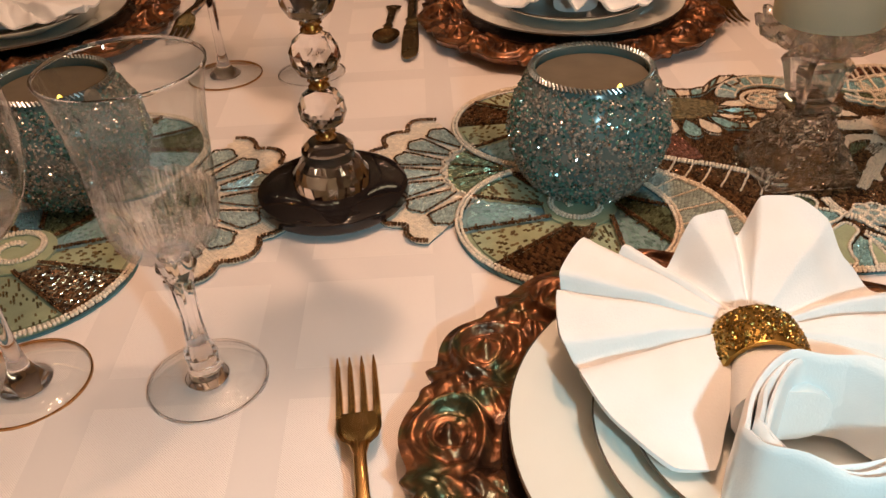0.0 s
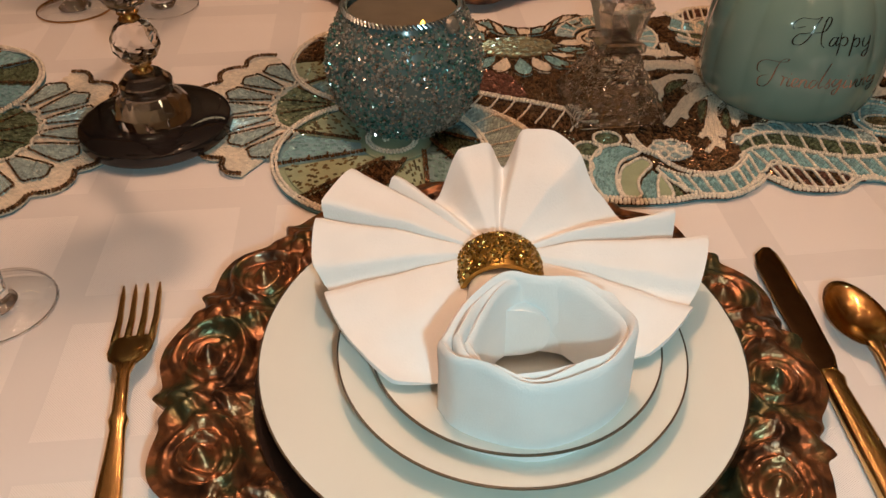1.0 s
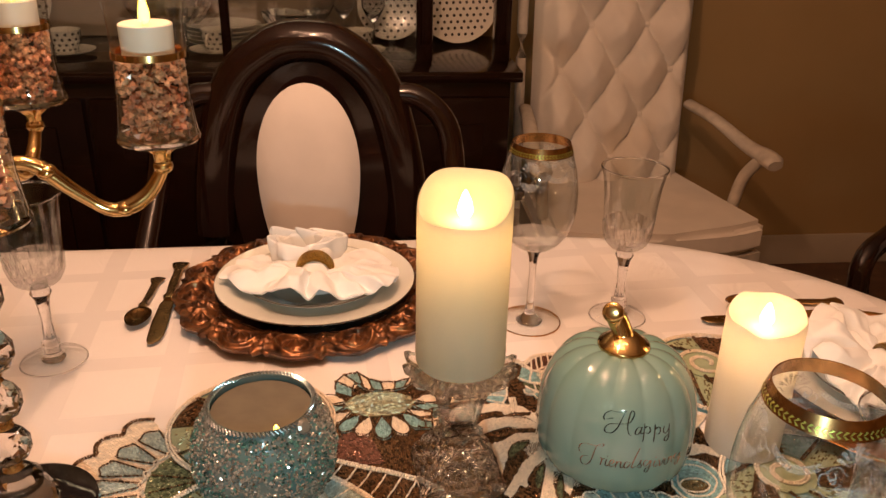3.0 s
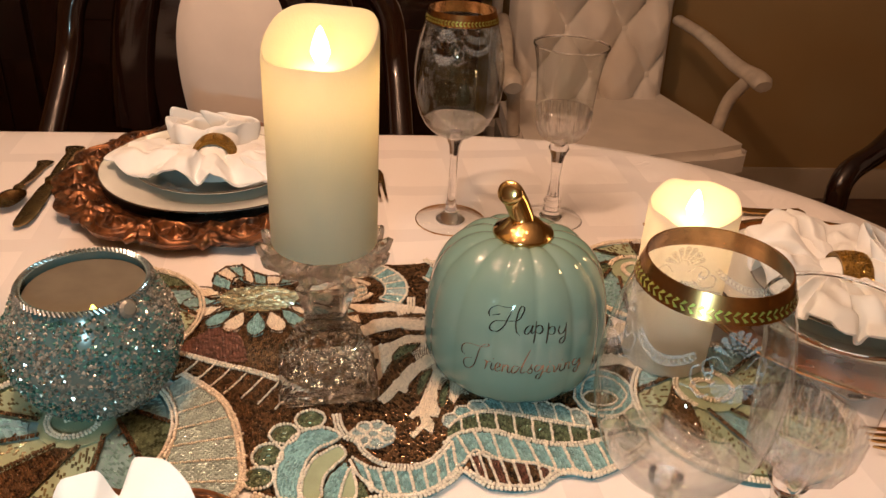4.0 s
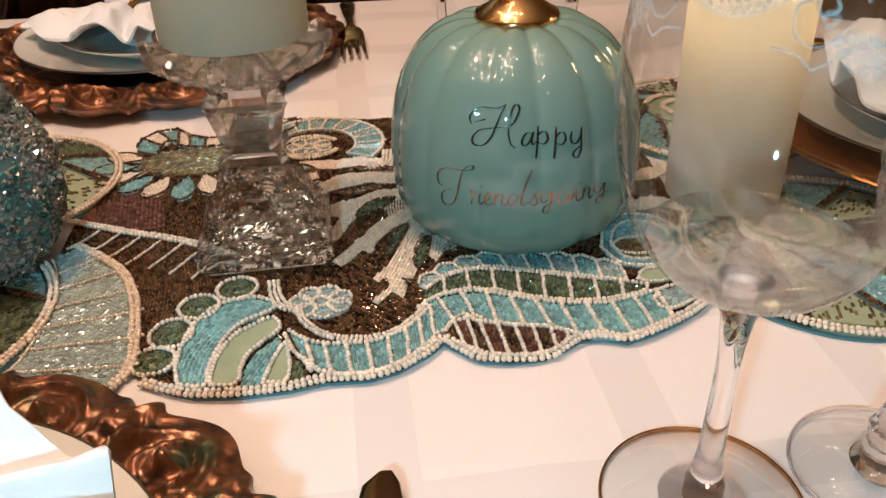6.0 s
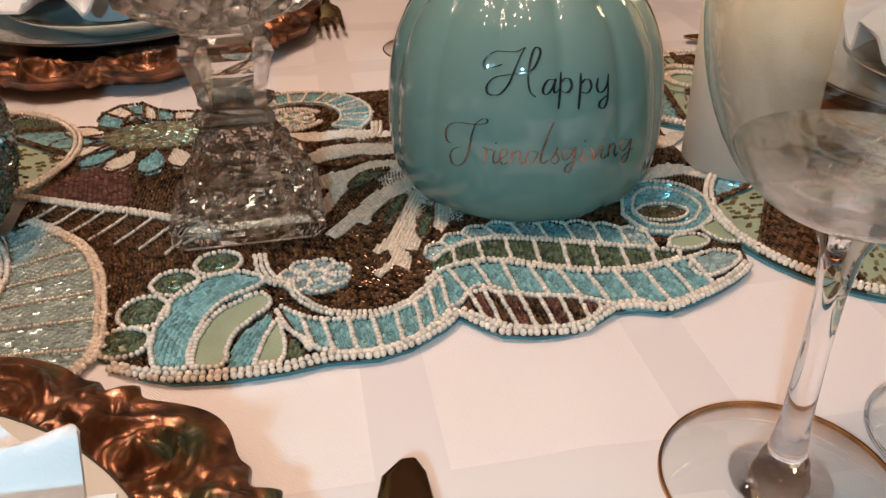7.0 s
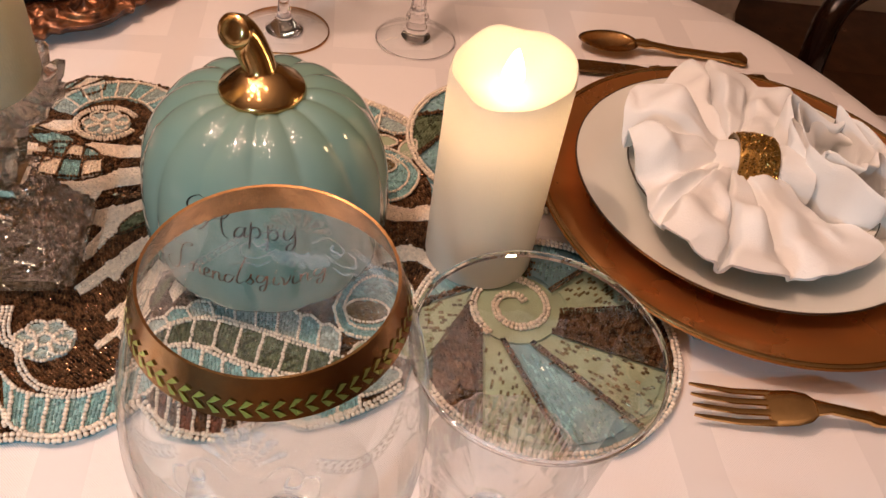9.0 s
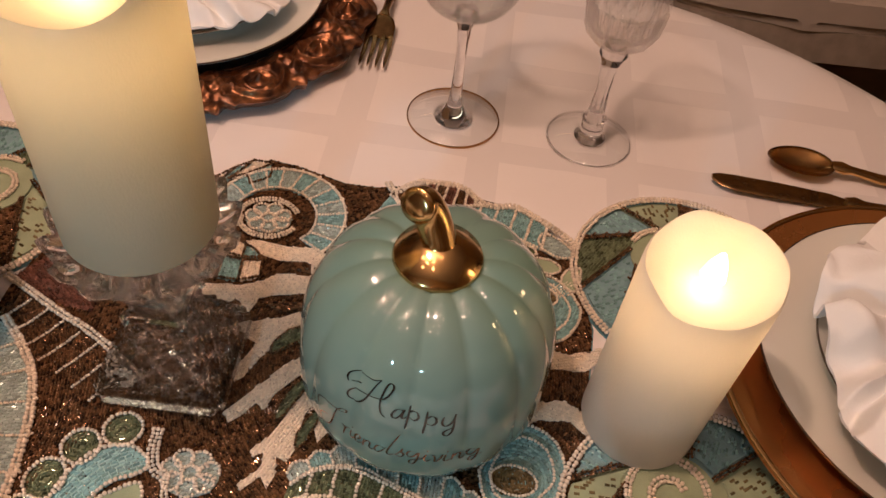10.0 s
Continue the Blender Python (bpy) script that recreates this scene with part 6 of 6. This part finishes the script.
SCRIPT["r"] = [(398, 452, 409, 463, 404, 500), (405, 480, 415, 461, 427, 464)]
SCRIPT["i"] = [(434, 462, 429, 488, 436, 500, 449, 488), (436, 444, 438, 440)]
SCRIPT["e"] = [(452, 486, 467, 475, 470, 462, 460, 458, 451, 470, 450, 490, 460, 500, 478, 488)]
SCRIPT["n"] = [(484, 460, 481, 499), (482, 481, 495, 461, 505, 466, 503, 486, 509, 498, 521, 487)]
SCRIPT["d"] = [(549, 464, 531, 461, 521, 481, 526, 498, 540, 490, 554, 464), (591, 378, 576, 420, 564, 458, 559, 486, 566, 496, 579, 486)]
SCRIPT["s"] = [(584, 490, 598, 470, 604, 453, 601, 468, 609, 485, 601, 498, 588, 492)]
SCRIPT["g"] = [(643, 455, 627, 454, 618, 474, 625, 488, 639, 475, 651, 451, 648, 490, 640, 519, 628, 521, 631, 502, 664, 478)]
SCRIPT["v"] = [(690, 450, 698, 460, 700, 486, 714, 466, 719, 443)]
pen = Pen(0.036)
for name, du, dv in (("H", 0, 0), ("a", 0, 0), ("p", 0, 0), ("p", 0.52, 0.03), ("y", 0, 0)):
    pen.letter(name, du, dv)
part("lettering", pen.bm, FOIL_DARKENED, pumpkin, "foil script lettering coloured dark as if reflecting the room", smooth=False)
pen = Pen(0.030)
for name, du, dv in (("F", 0, 0), ("r", 0, 0), ("i", 0, 0), ("e", 0, 0), ("n", 0, 0), ("d", 0, 0), ("s", 0, 0), ("g", 0, 0), ("i", 2.39, 0.11), ("v", 0, 0), ("i", 2.95, 0.17), ("n", 2.66, 0.20), ("g", 1.73, 0.24)):
    pen.letter(name, du, dv)
part("lettering", pen.bm, COPPER_INK, pumpkin, "copper foil script lettering", smooth=False)

# crystal candelabra
CX, CY = -0.105, 0.595
candelabra = thing("crystal_candelabra", "crystal-ball candelabra with gold arms and amber-filled hurricane cups", "candelabra", (CX, CY, LIFT + 0.003))
SMOKE = material("dark_mirror_glass", (0.012, 0.010, 0.010), 0.04, coat=0.25, spec=0.4)
part("base", lathe([(0, 0), (0.056, 0), (0.061, 0.002), (0.0625, 0.006), (0.061, 0.011), (0.056, 0.0135), (0.036, 0.0145), (0, 0.0145)], 64), SMOKE, candelabra, "dark mirrored disc base")
part("dome", lathe([(0, 0.0148), (0.031, 0.0148), (0.031, 0.024), (0.026, 0.032), (0.021, 0.038), (0.021, 0.046), (0.015, 0.052), (0, 0.053)], 20), CRYSTAL, candelabra, "clear crystal step", smooth=False)
z = 0.0535
for r in (0.0190, 0.0195, 0.0215, 0.0225):
    part("collar", lathe([(0, z), (0.0065, z), (0.0085, z + 0.002), (0.006, z + 0.0045), (0.0085, z + 0.007), (0.0065, z + 0.009), (0, z + 0.009)], 20), GOLD, candelabra, "gold collar")
    z += 0.0075
    ball = bmesh.new()
    bmesh.ops.create_icosphere(ball, subdivisions=2, radius=r)
    part("crystal_ball", ball, CRYSTAL, candelabra, "faceted clear crystal ball", smooth=False, at=pose(0, 0, z + r * 0.97, 0, 12, 30))
    z += r * 1.94 - 0.0015
part("crown", lathe([(0, z), (0.008, z), (0.011, z + 0.006), (0.007, z + 0.014), (0.012, z + 0.026), (0.015, z + 0.036), (0.011, z + 0.046), (0.016, z + 0.056), (0.009, z + 0.066), (0, z + 0.07)], 20, lambda a, r, h: (r * (1 + 0.14 * math.cos(6 * a)), h)), GOLD, candelabra, "gold fluted crown")
for k in range(5):
    a = 13.0 + 72 * k
    c, s = math.cos(radians(a)), math.sin(radians(a))
    ln, zb = 0.150, 0.330
    path = smooth_line([(0.010 * c, 0.010 * s, 0.300), (0.035 * c, 0.035 * s, 0.319), (0.060 * c, 0.060 * s, 0.319), (0.085 * c, 0.085 * s, 0.296), (0.110 * c, 0.110 * s, 0.278), (0.135 * c, 0.135 * s, 0.287), (ln * c, ln * s, 0.310), (ln * c, ln * s, zb - 0.004)], 6)
    arm = part("arm", tube(path, [0.0055, 0.0046, 0.0062, 0.0048, 0.0066, 0.0050, 0.0058], 12), GOLD, candelabra, "curved gold arm")
    at = pose(ln * c, ln * s, 0)
    for q in (0.35, 0.62, 0.88):
        v = path[int(q * (len(path) - 1))]
        knob = bmesh.new()
        bmesh.ops.create_uvsphere(knob, u_segments=14, v_segments=8, radius=0.0078)
        part("knop", knob, GOLD, arm, "gold knop on the arm", at=Matrix.Translation(v) @ Matrix.Diagonal((1, 1, 0.8, 1)))
    part("cup_holder", lathe([(0, zb - 0.018), (0.005, zb - 0.018), (0.006, zb - 0.010), (0.014, zb - 0.002), (0.018, zb), (0, zb + 0.0005)], 20, lambda q, r, h: (r * (1 + 0.12 * math.cos(6 * q)), h)), GOLD, arm, "gold flower cup", at=at)
    part("hurricane", lathe([(0.0295, zb + 0.004), (0.0265, zb + 0.03), (0.0255, zb + 0.066), (0.0265, zb + 0.09), (0.031, zb + 0.125), (0.0325, zb + 0.150), (0.030, zb + 0.18)], 40), BLOWN, arm, "clear hurricane glass", at=at, angle=80)
    part("foot_glass", lathe([(0, zb + 0.001), (0.0295, zb + 0.001), (0.031, zb + 0.003), (0.030, zb + 0.006), (0, zb + 0.0055)], 24), CRYSTAL, arm, at=at, angle=30)
    g = np.random.default_rng(30 + k)
    m = 620
    rr, aa, hh = np.sqrt(g.random(m)) * 0.0235, g.uniform(0, 2 * math.pi, m), g.uniform(zb + 0.008, zb + 0.064, m)
    tagged(part("amber_stones", pebbles("amber_stones", np.c_[rr * np.cos(aa), rr * np.sin(aa), hh], g.uniform(0.0022, 0.0036, m), STONES, k), STONES, arm, "amber and rose glass stones", at=at), kind="stuff")
    part("gold_ring", lathe([(0.0252, zb + 0.064), (0.0268, zb + 0.064), (0.0268, zb + 0.069), (0.0252, zb + 0.069)], 40, closed=True), GOLD, arm, "gold ring", at=at)
    part("tealight", lathe([(0, zb + 0.066), (0.0185, zb + 0.066), (0.019, zb + 0.087), (0.0175, zb + 0.088), (0.006, zb + 0.0855), (0, zb + 0.0855)], 28), TEAWAX, arm, "white tealight", at=at)
    part("flame", lathe([(0, zb + 0.086), (0.0035, zb + 0.089), (0.0042, zb + 0.094), (0.0026, zb + 0.102), (0, zb + 0.110)], 14), TEA_FLAME, arm, "yellow electric flame", at=at)

# ---- chairs and cabinet beyond the table ----
def oval_chair(place, turn, label):
    """Dark lacquered armchair with an arched back round an oval pad."""
    t = thing("dining_chair", label, "chair", place, turn, "dark dining chairs")

    def arch(w, zt, zb, n=28):
        return [(w * math.cos(math.pi * k / n), 0, zb + (zt - zb) * math.sin(math.pi * k / n) ** 0.75) for k in range(n + 1)]
    frame_pts = smooth_line([(-0.16, 0, 0.44), (-0.175, 0.005, 0.60), (-0.165, 0.01, 0.80), (-0.125, 0.012, 0.955), (-0.06, 0.014, 1.02), (0, 0.014, 1.035), (0.06, 0.014, 1.02), (0.125, 0.012, 0.955), (0.165, 0.01, 0.80), (0.175, 0.005, 0.60), (0.16, 0, 0.44)], 6)
    part("back_frame", tube(frame_pts, 0.036, 14), EBONY, t, "dark glossy arched back frame")
    rim = [(0.135 * math.cos(2 * math.pi * k / 40), 0.022, 0.77 + 0.235 * math.sin(2 * math.pi * k / 40)) for k in range(40)]
    part("back_panel", slab([(x, z) for x, _, z in rim], -0.010, 0.014), EBONY, t, at=Matrix(((1, 0, 0, 0), (0, 0, 1, 0.01), (0, 1, 0, 0), (0, 0, 0, 1))))
    for sgn, yy in ((-1, -0.028), (1, 0.04)):
        pad = bmesh.new()
        rows = []
        for j in range(9):
            u = j / 8
            ring = []
            for k in range(44):
                a = 2 * math.pi * k / 44
                c, s = math.cos(a), math.sin(a)
                w = 0.087 * (1 + 0.10 * s) * u
                zz = 0.805 + (0.170 if s > 0 else 0.215) * s * u
                ring.append(pad.verts.new((c * w, yy + sgn * 0.024 * (1 - u ** 3) ** 0.8, zz)) if u else None)
            rows.append(ring if u else [pad.verts.new((0, yy + sgn * 0.024, 0.805))])
        for a, b in zip(rows, rows[1:]):
            for k in range(44):
                j = (k + 1) % 44
                pad.faces.new((a[0], b[k], b[j]) if len(a) == 1 else (a[k], b[k], b[j], a[j]))
        part("back_pad", pad, PAD, t, "blush fabric oval pad")
    part("seat", lathe([(0, 0.455), (0.2, 0.475), (0.25, 0.465), (0.265, 0.44), (0.26, 0.42), (0, 0.42)], 36), PAD, t, "blush fabric seat", at=pose(0, -0.24, 0))
    part("seat_rail", lathe([(0, 0.36), (0.25, 0.36), (0.262, 0.38), (0.258, 0.419), (0, 0.419)], 36), EBONY, t, at=pose(0, -0.24, 0))
    for sx in (-1, 1):
        part("arm", tube(smooth_line([(sx * 0.12, 0.01, 0.945), (sx * 0.185, 0.005, 0.945), (sx * 0.235, -0.01, 0.90), (sx * 0.25, -0.04, 0.81), (sx * 0.262, -0.15, 0.70), (sx * 0.265, -0.25, 0.66), (sx * 0.255, -0.27, 0.58), (sx * 0.24, -0.25, 0.43)], 6), 0.020, 12), EBONY, t, "dark curved arm")
        part("leg", tube(smooth_line([(sx * 0.20, -0.42, 0.37), (sx * 0.225, -0.45, 0.2), (sx * 0.205, -0.43, 0.004)], 5), [0.03 - 0.0014 * i for i in range(11)], 10), EBONY, t)
        part("leg", tube(smooth_line([(sx * 0.165, 0, 0.45), (sx * 0.17, 0.02, 0.2), (sx * 0.19, 0.08, 0.004)], 5), [0.028 - 0.0010 * i for i in range(11)], 10), EBONY, t)
    return t


oval_chair((0.108, 1.375, 0), -2, "dark lacquered armchair with a blush oval back pad")
oval_chair((1.475, 1.19, 0), -60, "dark lacquered armchair at the table's end")


def tufted_chair(place, turn):
    t = thing("tufted_armchair", "cream button-tufted armchair with painted wooden arms", "armchair", place, turn)
    bm, nx, nz = bmesh.new(), 88, 120
    w, zb, zt = 0.228, 0.44, 1.22

    def puff(x, z):
        # diamond tufting: dimples at the buttons, creases between them
        u, v = x / 0.17, (z - 0.52) / 0.26
        p, q = (u + v), (u - v)
        dp, dq = abs(p - round(p)), abs(q - round(q))
        wrinkle = 0.006 * noise.noise(Vector((x * 26 + z * 9, z * 11 - x * 14, 3.0)))
        return 0.062 * (min(1.0, dp * 2.1) ** 0.42) * (min(1.0, dq * 2.1) ** 0.42) + 0.010 + wrinkle
    grid = [[bm.verts.new((-w + 2 * w * i / nx, -0.03 - puff(-w + 2 * w * i / nx, zb + (zt - zb) * j / nz) * min(1, min(i, nx - i) / 6) - 0.10 * (1 - j / nz) * 0.6, zb + (zt - zb) * j / nz)) for i in range(nx + 1)] for j in range(nz + 1)]
    for j in range(nz):
        for i in range(nx):
            bm.faces.new((grid[j][i], grid[j][i + 1], grid[j + 1][i + 1], grid[j + 1][i]))
    back = [[bm.verts.new((-w + 2 * w * i / nx, 0.05 - 0.06 * (1 - j / nz), zb + (zt - zb) * j / nz)) for i in (0, nx)] for j in range(nz + 1)]
    for j in range(nz):
        bm.faces.new((grid[j][0], grid[j + 1][0], back[j + 1][0], back[j][0]))
        bm.faces.new((grid[j][nx], back[j][1], back[j + 1][1], grid[j + 1][nx]))
        bm.faces.new((back[j][0], back[j + 1][0], back[j + 1][1], back[j][1]))
    bm.faces.new([back[nz][0]] + grid[nz] + [back[nz][1]])
    tb = part("tufted_back", bm, TUFT, t, "cream diamond-tufted back", angle=80)
    for a in range(-4, 9):
        for b in range(-6, 5):
            x, z = 0.17 * (a + b) / 2, 0.52 + 0.26 * (a - b) / 2
            if abs(x) < 0.2 and 0.5 <= z < 1.15:
                s = lathe([(0.009, 0), (0.008, 0.004), (0, 0.006)], 12)
                part("button", s, TUFT, tb, at=pose(x, -0.045 - 0.06 * (1 - (z - zb) / (zt - zb)), z, 90))
    for sx in (-1, 1):
        part("back_post", tube(smooth_line([(sx * 0.255, 0.02, 0.40), (sx * 0.26, 0.03, 0.8), (sx * 0.255, 0.06, 1.24)], 6), 0.016, 10), PAINTED, t)
        part("arm", tube(smooth_line([(sx * 0.262, -0.05, 0.665), (sx * 0.285, -0.18, 0.650), (sx * 0.315, -0.32, 0.612), (sx * 0.325, -0.42, 0.605), (sx * 0.325, -0.455, 0.595)], 6), [0.020, 0.020, 0.021, 0.023, 0.025, 0.030, 0.030, 0.022], 12, flat=0.75), PAINTED, t, "cream painted carved arm")
        part("arm_support", tube(smooth_line([(sx * 0.315, -0.40, 0.60), (sx * 0.295, -0.36, 0.53), (sx * 0.285, -0.345, 0.44)], 6), 0.017, 10), PAINTED, t)
        part("leg", tube(smooth_line([(sx * 0.27, -0.47, 0.33), (sx * 0.295, -0.49, 0.2), (sx * 0.27, -0.47, 0.003)], 5), 0.026, 10), PAINTED, t)
        part("leg", tube([(sx * 0.25, 0.0, 0.34), (sx * 0.255, 0.08, 0.003)], 0.024, 10), PAINTED, t)
    seat = slab([(-0.25, -0.05), (-0.31, -0.50), (-0.20, -0.535), (0, -0.545), (0.20, -0.535), (0.31, -0.50), (0.25, -0.05)][::-1], 0.365, 0.455)
    bmesh.ops.bevel(seat, geom=seat.edges[:], offset=0.022, segments=3, affect="EDGES")
    part("seat", seat, TUFT, t, "cream fabric seat cushion")
    part("seat_rail", slab([(-0.25, -0.02), (-0.30, -0.50), (-0.2, -0.525), (0, -0.535), (0.2, -0.525), (0.30, -0.50), (0.25, -0.02)][::-1], 0.29, 0.363), PAINTED, t)
    return t


tufted_chair((0.945, 2.42, 0), 5)

# china cabinet against the far wall
cab = thing("china_cabinet", "dark espresso china cabinet with glass doors and lit shelves of dishes", "china cabinet", (0, 0, 0))
part("base", block(-1.60, 2.12, 0.05, 0.60, 2.615, 0.80, 0.01), EBONY, cab, "dark lower cabinet")
part("counter", block(-1.63, 2.09, 0.801, 0.625, 2.615, 0.83, 0.006), EBONY, cab)
part("plinth", block(-1.58, 2.14, 0.0, 0.58, 2.61, 0.049), EBONY, cab)
for k in range(4):
    x = -1.57 + 0.545 * k
    d = part("door", block(x, 2.100, 0.10, x + 0.53, 2.118, 0.76, 0.006), EBONY, cab)
    part("door_panel", block(x + 0.07, 2.092, 0.17, x + 0.46, 2.099, 0.69, 0.003), EBONY, d)
    part("handle", lathe([(0, 0), (0.006, 0.002), (0.006, 0.012), (0.011, 0.018), (0.009, 0.026), (0, 0.028)], 14), GOLD_DARK, d, "small metal knob", at=pose(x + (0.49 if k % 2 == 0 else 0.04), 2.1, 0.48, 90))
BACKING = material("cabinet_interior", (0.30, 0.24, 0.17), 0.6, vary=0.2, scale=8)
part("back_board", block(-1.56, 2.60, 0.831, 0.585, 2.614, 2.05), BACKING, cab, "pale interior back", smooth=False)
for x in (-1.575, -0.66, 0.375, 0.585):
    part("post", block(x - 0.022, 2.20, 0.831, x + 0.022, 2.25, 2.05, 0.008), EBONY, cab, "dark turned post")
part("cabinet_roof", block(-1.60, 2.18, 2.051, 0.61, 2.615, 2.12, 0.01), EBONY, cab)
for x0, x1 in ((-1.552, -0.683), (-0.637, 0.352), (0.398, 0.562)):
    part("shelf", block(x0, 2.27, 1.115, x1, 2.598, 1.125, 0.002), CRYSTAL, cab, "glass shelf")
for x0, x1 in ((-1.552, -0.683), (-0.637, 0.352)):
    part("glass_door", block(x0, 2.222, 0.833, x1, 2.226, 2.049), BLOWN, cab, "clear glass door pane", smooth=False)
    part("mullion", block((x0 + x1) / 2 - 0.012, 2.212, 0.833, (x0 + x1) / 2 + 0.012, 2.221, 2.049, 0.003), EBONY, cab)
lamp("cabinet_light", "AREA", (-0.4, 2.36, 2.02), 2.2, (1.0, 0.74, 0.46), (1.4, 0.1), (-0.4, 2.40, 1.0))

SPOT = material("black_spot", (0.03, 0.025, 0.02), 0.3)


def spots(parent, r_of, z0, z1, rows, count, size):
    bm = bmesh.new()
    for j in range(rows):
        z = z0 + (z1 - z0) * (j + 0.5) / rows
        for k in range(count):
            a = 2 * math.pi * (k + 0.5 * (j % 2)) / count
            r = r_of(z) + 0.0006
            ring = [bm.verts.new((r * math.cos(a + size / r * math.cos(b)), r * math.sin(a + size / r * math.cos(b)), z + size * math.sin(b))) for b in (i * math.pi / 4 for i in range(8))]
            bm.faces.new(ring)
    part("spots", bm, SPOT, parent, "black polka dots", smooth=False)


def spotted_cup(place):
    t = thing("teacup", "white teacup with black polka dots on its saucer", "cup", place, random.uniform(0, 300), "spotted china in the cabinet")
    part("saucer", lathe([(0, 0.003), (0.045, 0.003), (0.075, 0.014), (0.076, 0.016), (0.045, 0.006), (0, 0.006)], 40), POLKA, t)
    part("body", lathe([(0, 0.0065), (0.026, 0.0065), (0.030, 0.012), (0.041, 0.045), (0.044, 0.068), (0.042, 0.068), (0.037, 0.045), (0.026, 0.014), (0, 0.012)], 40), POLKA, t)
    part("handle", tube(smooth_line([(0.041, 0, 0.058), (0.062, 0, 0.056), (0.062, 0, 0.034), (0.037, 0, 0.026)], 5), 0.004, 8), POLKA, t)
    spots(t, lambda z: np.interp(z, [0.012, 0.045, 0.068], [0.030, 0.041, 0.044]), 0.012, 0.066, 4, 14, 0.0042)
    return t


def spotted_plate(place, r, turn):
    t = thing("display_plate", "white polka-dot plate standing on edge in the cabinet", "plate", place, turn, "spotted china in the cabinet")
    tilt = pose(0, 0, r, 78, 0, 0)
    part("body", lathe([(0, 0.004), (r * 0.62, 0.004), (r, 0.016), (r, 0.018), (r * 0.62, 0.008), (0, 0.008)], 56), POLKA, t, at=tilt)
    bm = bmesh.new()
    step = 0.021
    for i in range(-9, 10):
        for j in range(-9, 10):
            x, y = step * (i + 0.5 * (j % 2)), step * 0.87 * j
            q = math.hypot(x, y)
            if q < r * 0.93:
                z = 0.0086 if q < r * 0.62 else 0.0090 + (q - r * 0.62) / (r * 0.38) * 0.0100
                bm.faces.new([bm.verts.new((x + 0.0048 * math.cos(b), y + 0.0048 * math.sin(b), z)) for b in (k * math.pi / 4 for k in range(8))])
    part("spots", bm, SPOT, t, "black polka dots", smooth=False, at=tilt)
    return t


def cabinet_crystal(place, kind):
    if kind == "bowl":
        t = thing("crystal_bowl", "clear cut-crystal bowl on the cabinet shelf", "bowl", place, 0, "crystal in the cabinet")
        part("body", lathe([(0, 0.004), (0.03, 0.004), (0.02, 0.03), (0.05, 0.055), (0.085, 0.085), (0.09, 0.11), (0.085, 0.11), (0.045, 0.065), (0, 0.055)], 28, lambda a, r, z: (r * (1 + 0.05 * math.cos(14 * a)), z)), CRYSTAL, t, smooth=False)
    else:
        t = thing("stem_glass", "clear stemmed glass on the cabinet shelf", "glass", place, 0, "crystal in the cabinet")
        part("body", lathe([(0, 0.001), (0.03, 0.001), (0.006, 0.008), (0.005, 0.07), (0.02, 0.085), (0.033, 0.11), (0.034, 0.16), (0.0325, 0.16), (0.031, 0.112), (0.018, 0.09), (0, 0.083)], 28), CRYSTAL, t)
    return t


CZ = 0.8305
for x, y in ((-0.185, 2.33), (0.20, 2.32), (-0.64 + 0.06, 2.31), (-0.86, 2.34)):
    spotted_cup((x, y, CZ))
for x, y, s in ((-0.185, 2.47, 5), (-0.03, 2.50, 3)):
    st = thing("saucer_stack", "stack of white china saucers in the cabinet", "saucers", (x, y, CZ), 0, "spotted china in the cabinet")
    for k in range(s):
        part("saucer", lathe([(0, 0.001), (0.05, 0.001), (0.105, 0.014), (0.106, 0.016), (0.05, 0.005), (0, 0.005)], 40), POLKA, st, at=pose(0, 0, 0.011 * k))
spotted_plate((0.49, 2.50, CZ), 0.135, 14)
spotted_plate((0.30, 2.545, CZ), 0.10, 0)
spotted_plate((-0.78, 2.545, CZ), 0.11, 0)
spotted_plate((-1.1, 2.545, CZ), 0.12, 0)
for x, y, k in ((0.03, 2.36, "bowl"), (0.10, 2.46, "glass"), (0.16, 2.50, "glass"), (0.245, 2.44, "glass"), (-0.36, 2.38, "glass"), (-0.42, 2.46, "glass"), (-0.31, 2.50, "bowl"), (-0.98, 2.40, "glass"), (-1.2, 2.4, "bowl")):
    cabinet_crystal((x, y, CZ), k)

# floor planks
plank = {}
for j in range(9):
    y = Y0 + 0.418 * j
    x, k = X0, 0
    while x < X1 - 0.01:
        ln = min(0.9 + 0.5 * ((j * 7 + k * 3) % 4), X1 - x)
        key = round(ln, 2)
        if key not in plank:
            me = mesh_of("plank", block(0, 0, -0.006, ln - 0.003, 0.417, 0, 0.0015), False)
            me.materials.append(FLOOR)
            plank[key] = me
        part("plank", plank[key], FLOOR, floor, at=pose(x, y, 0))
        x += ln
        k += 1
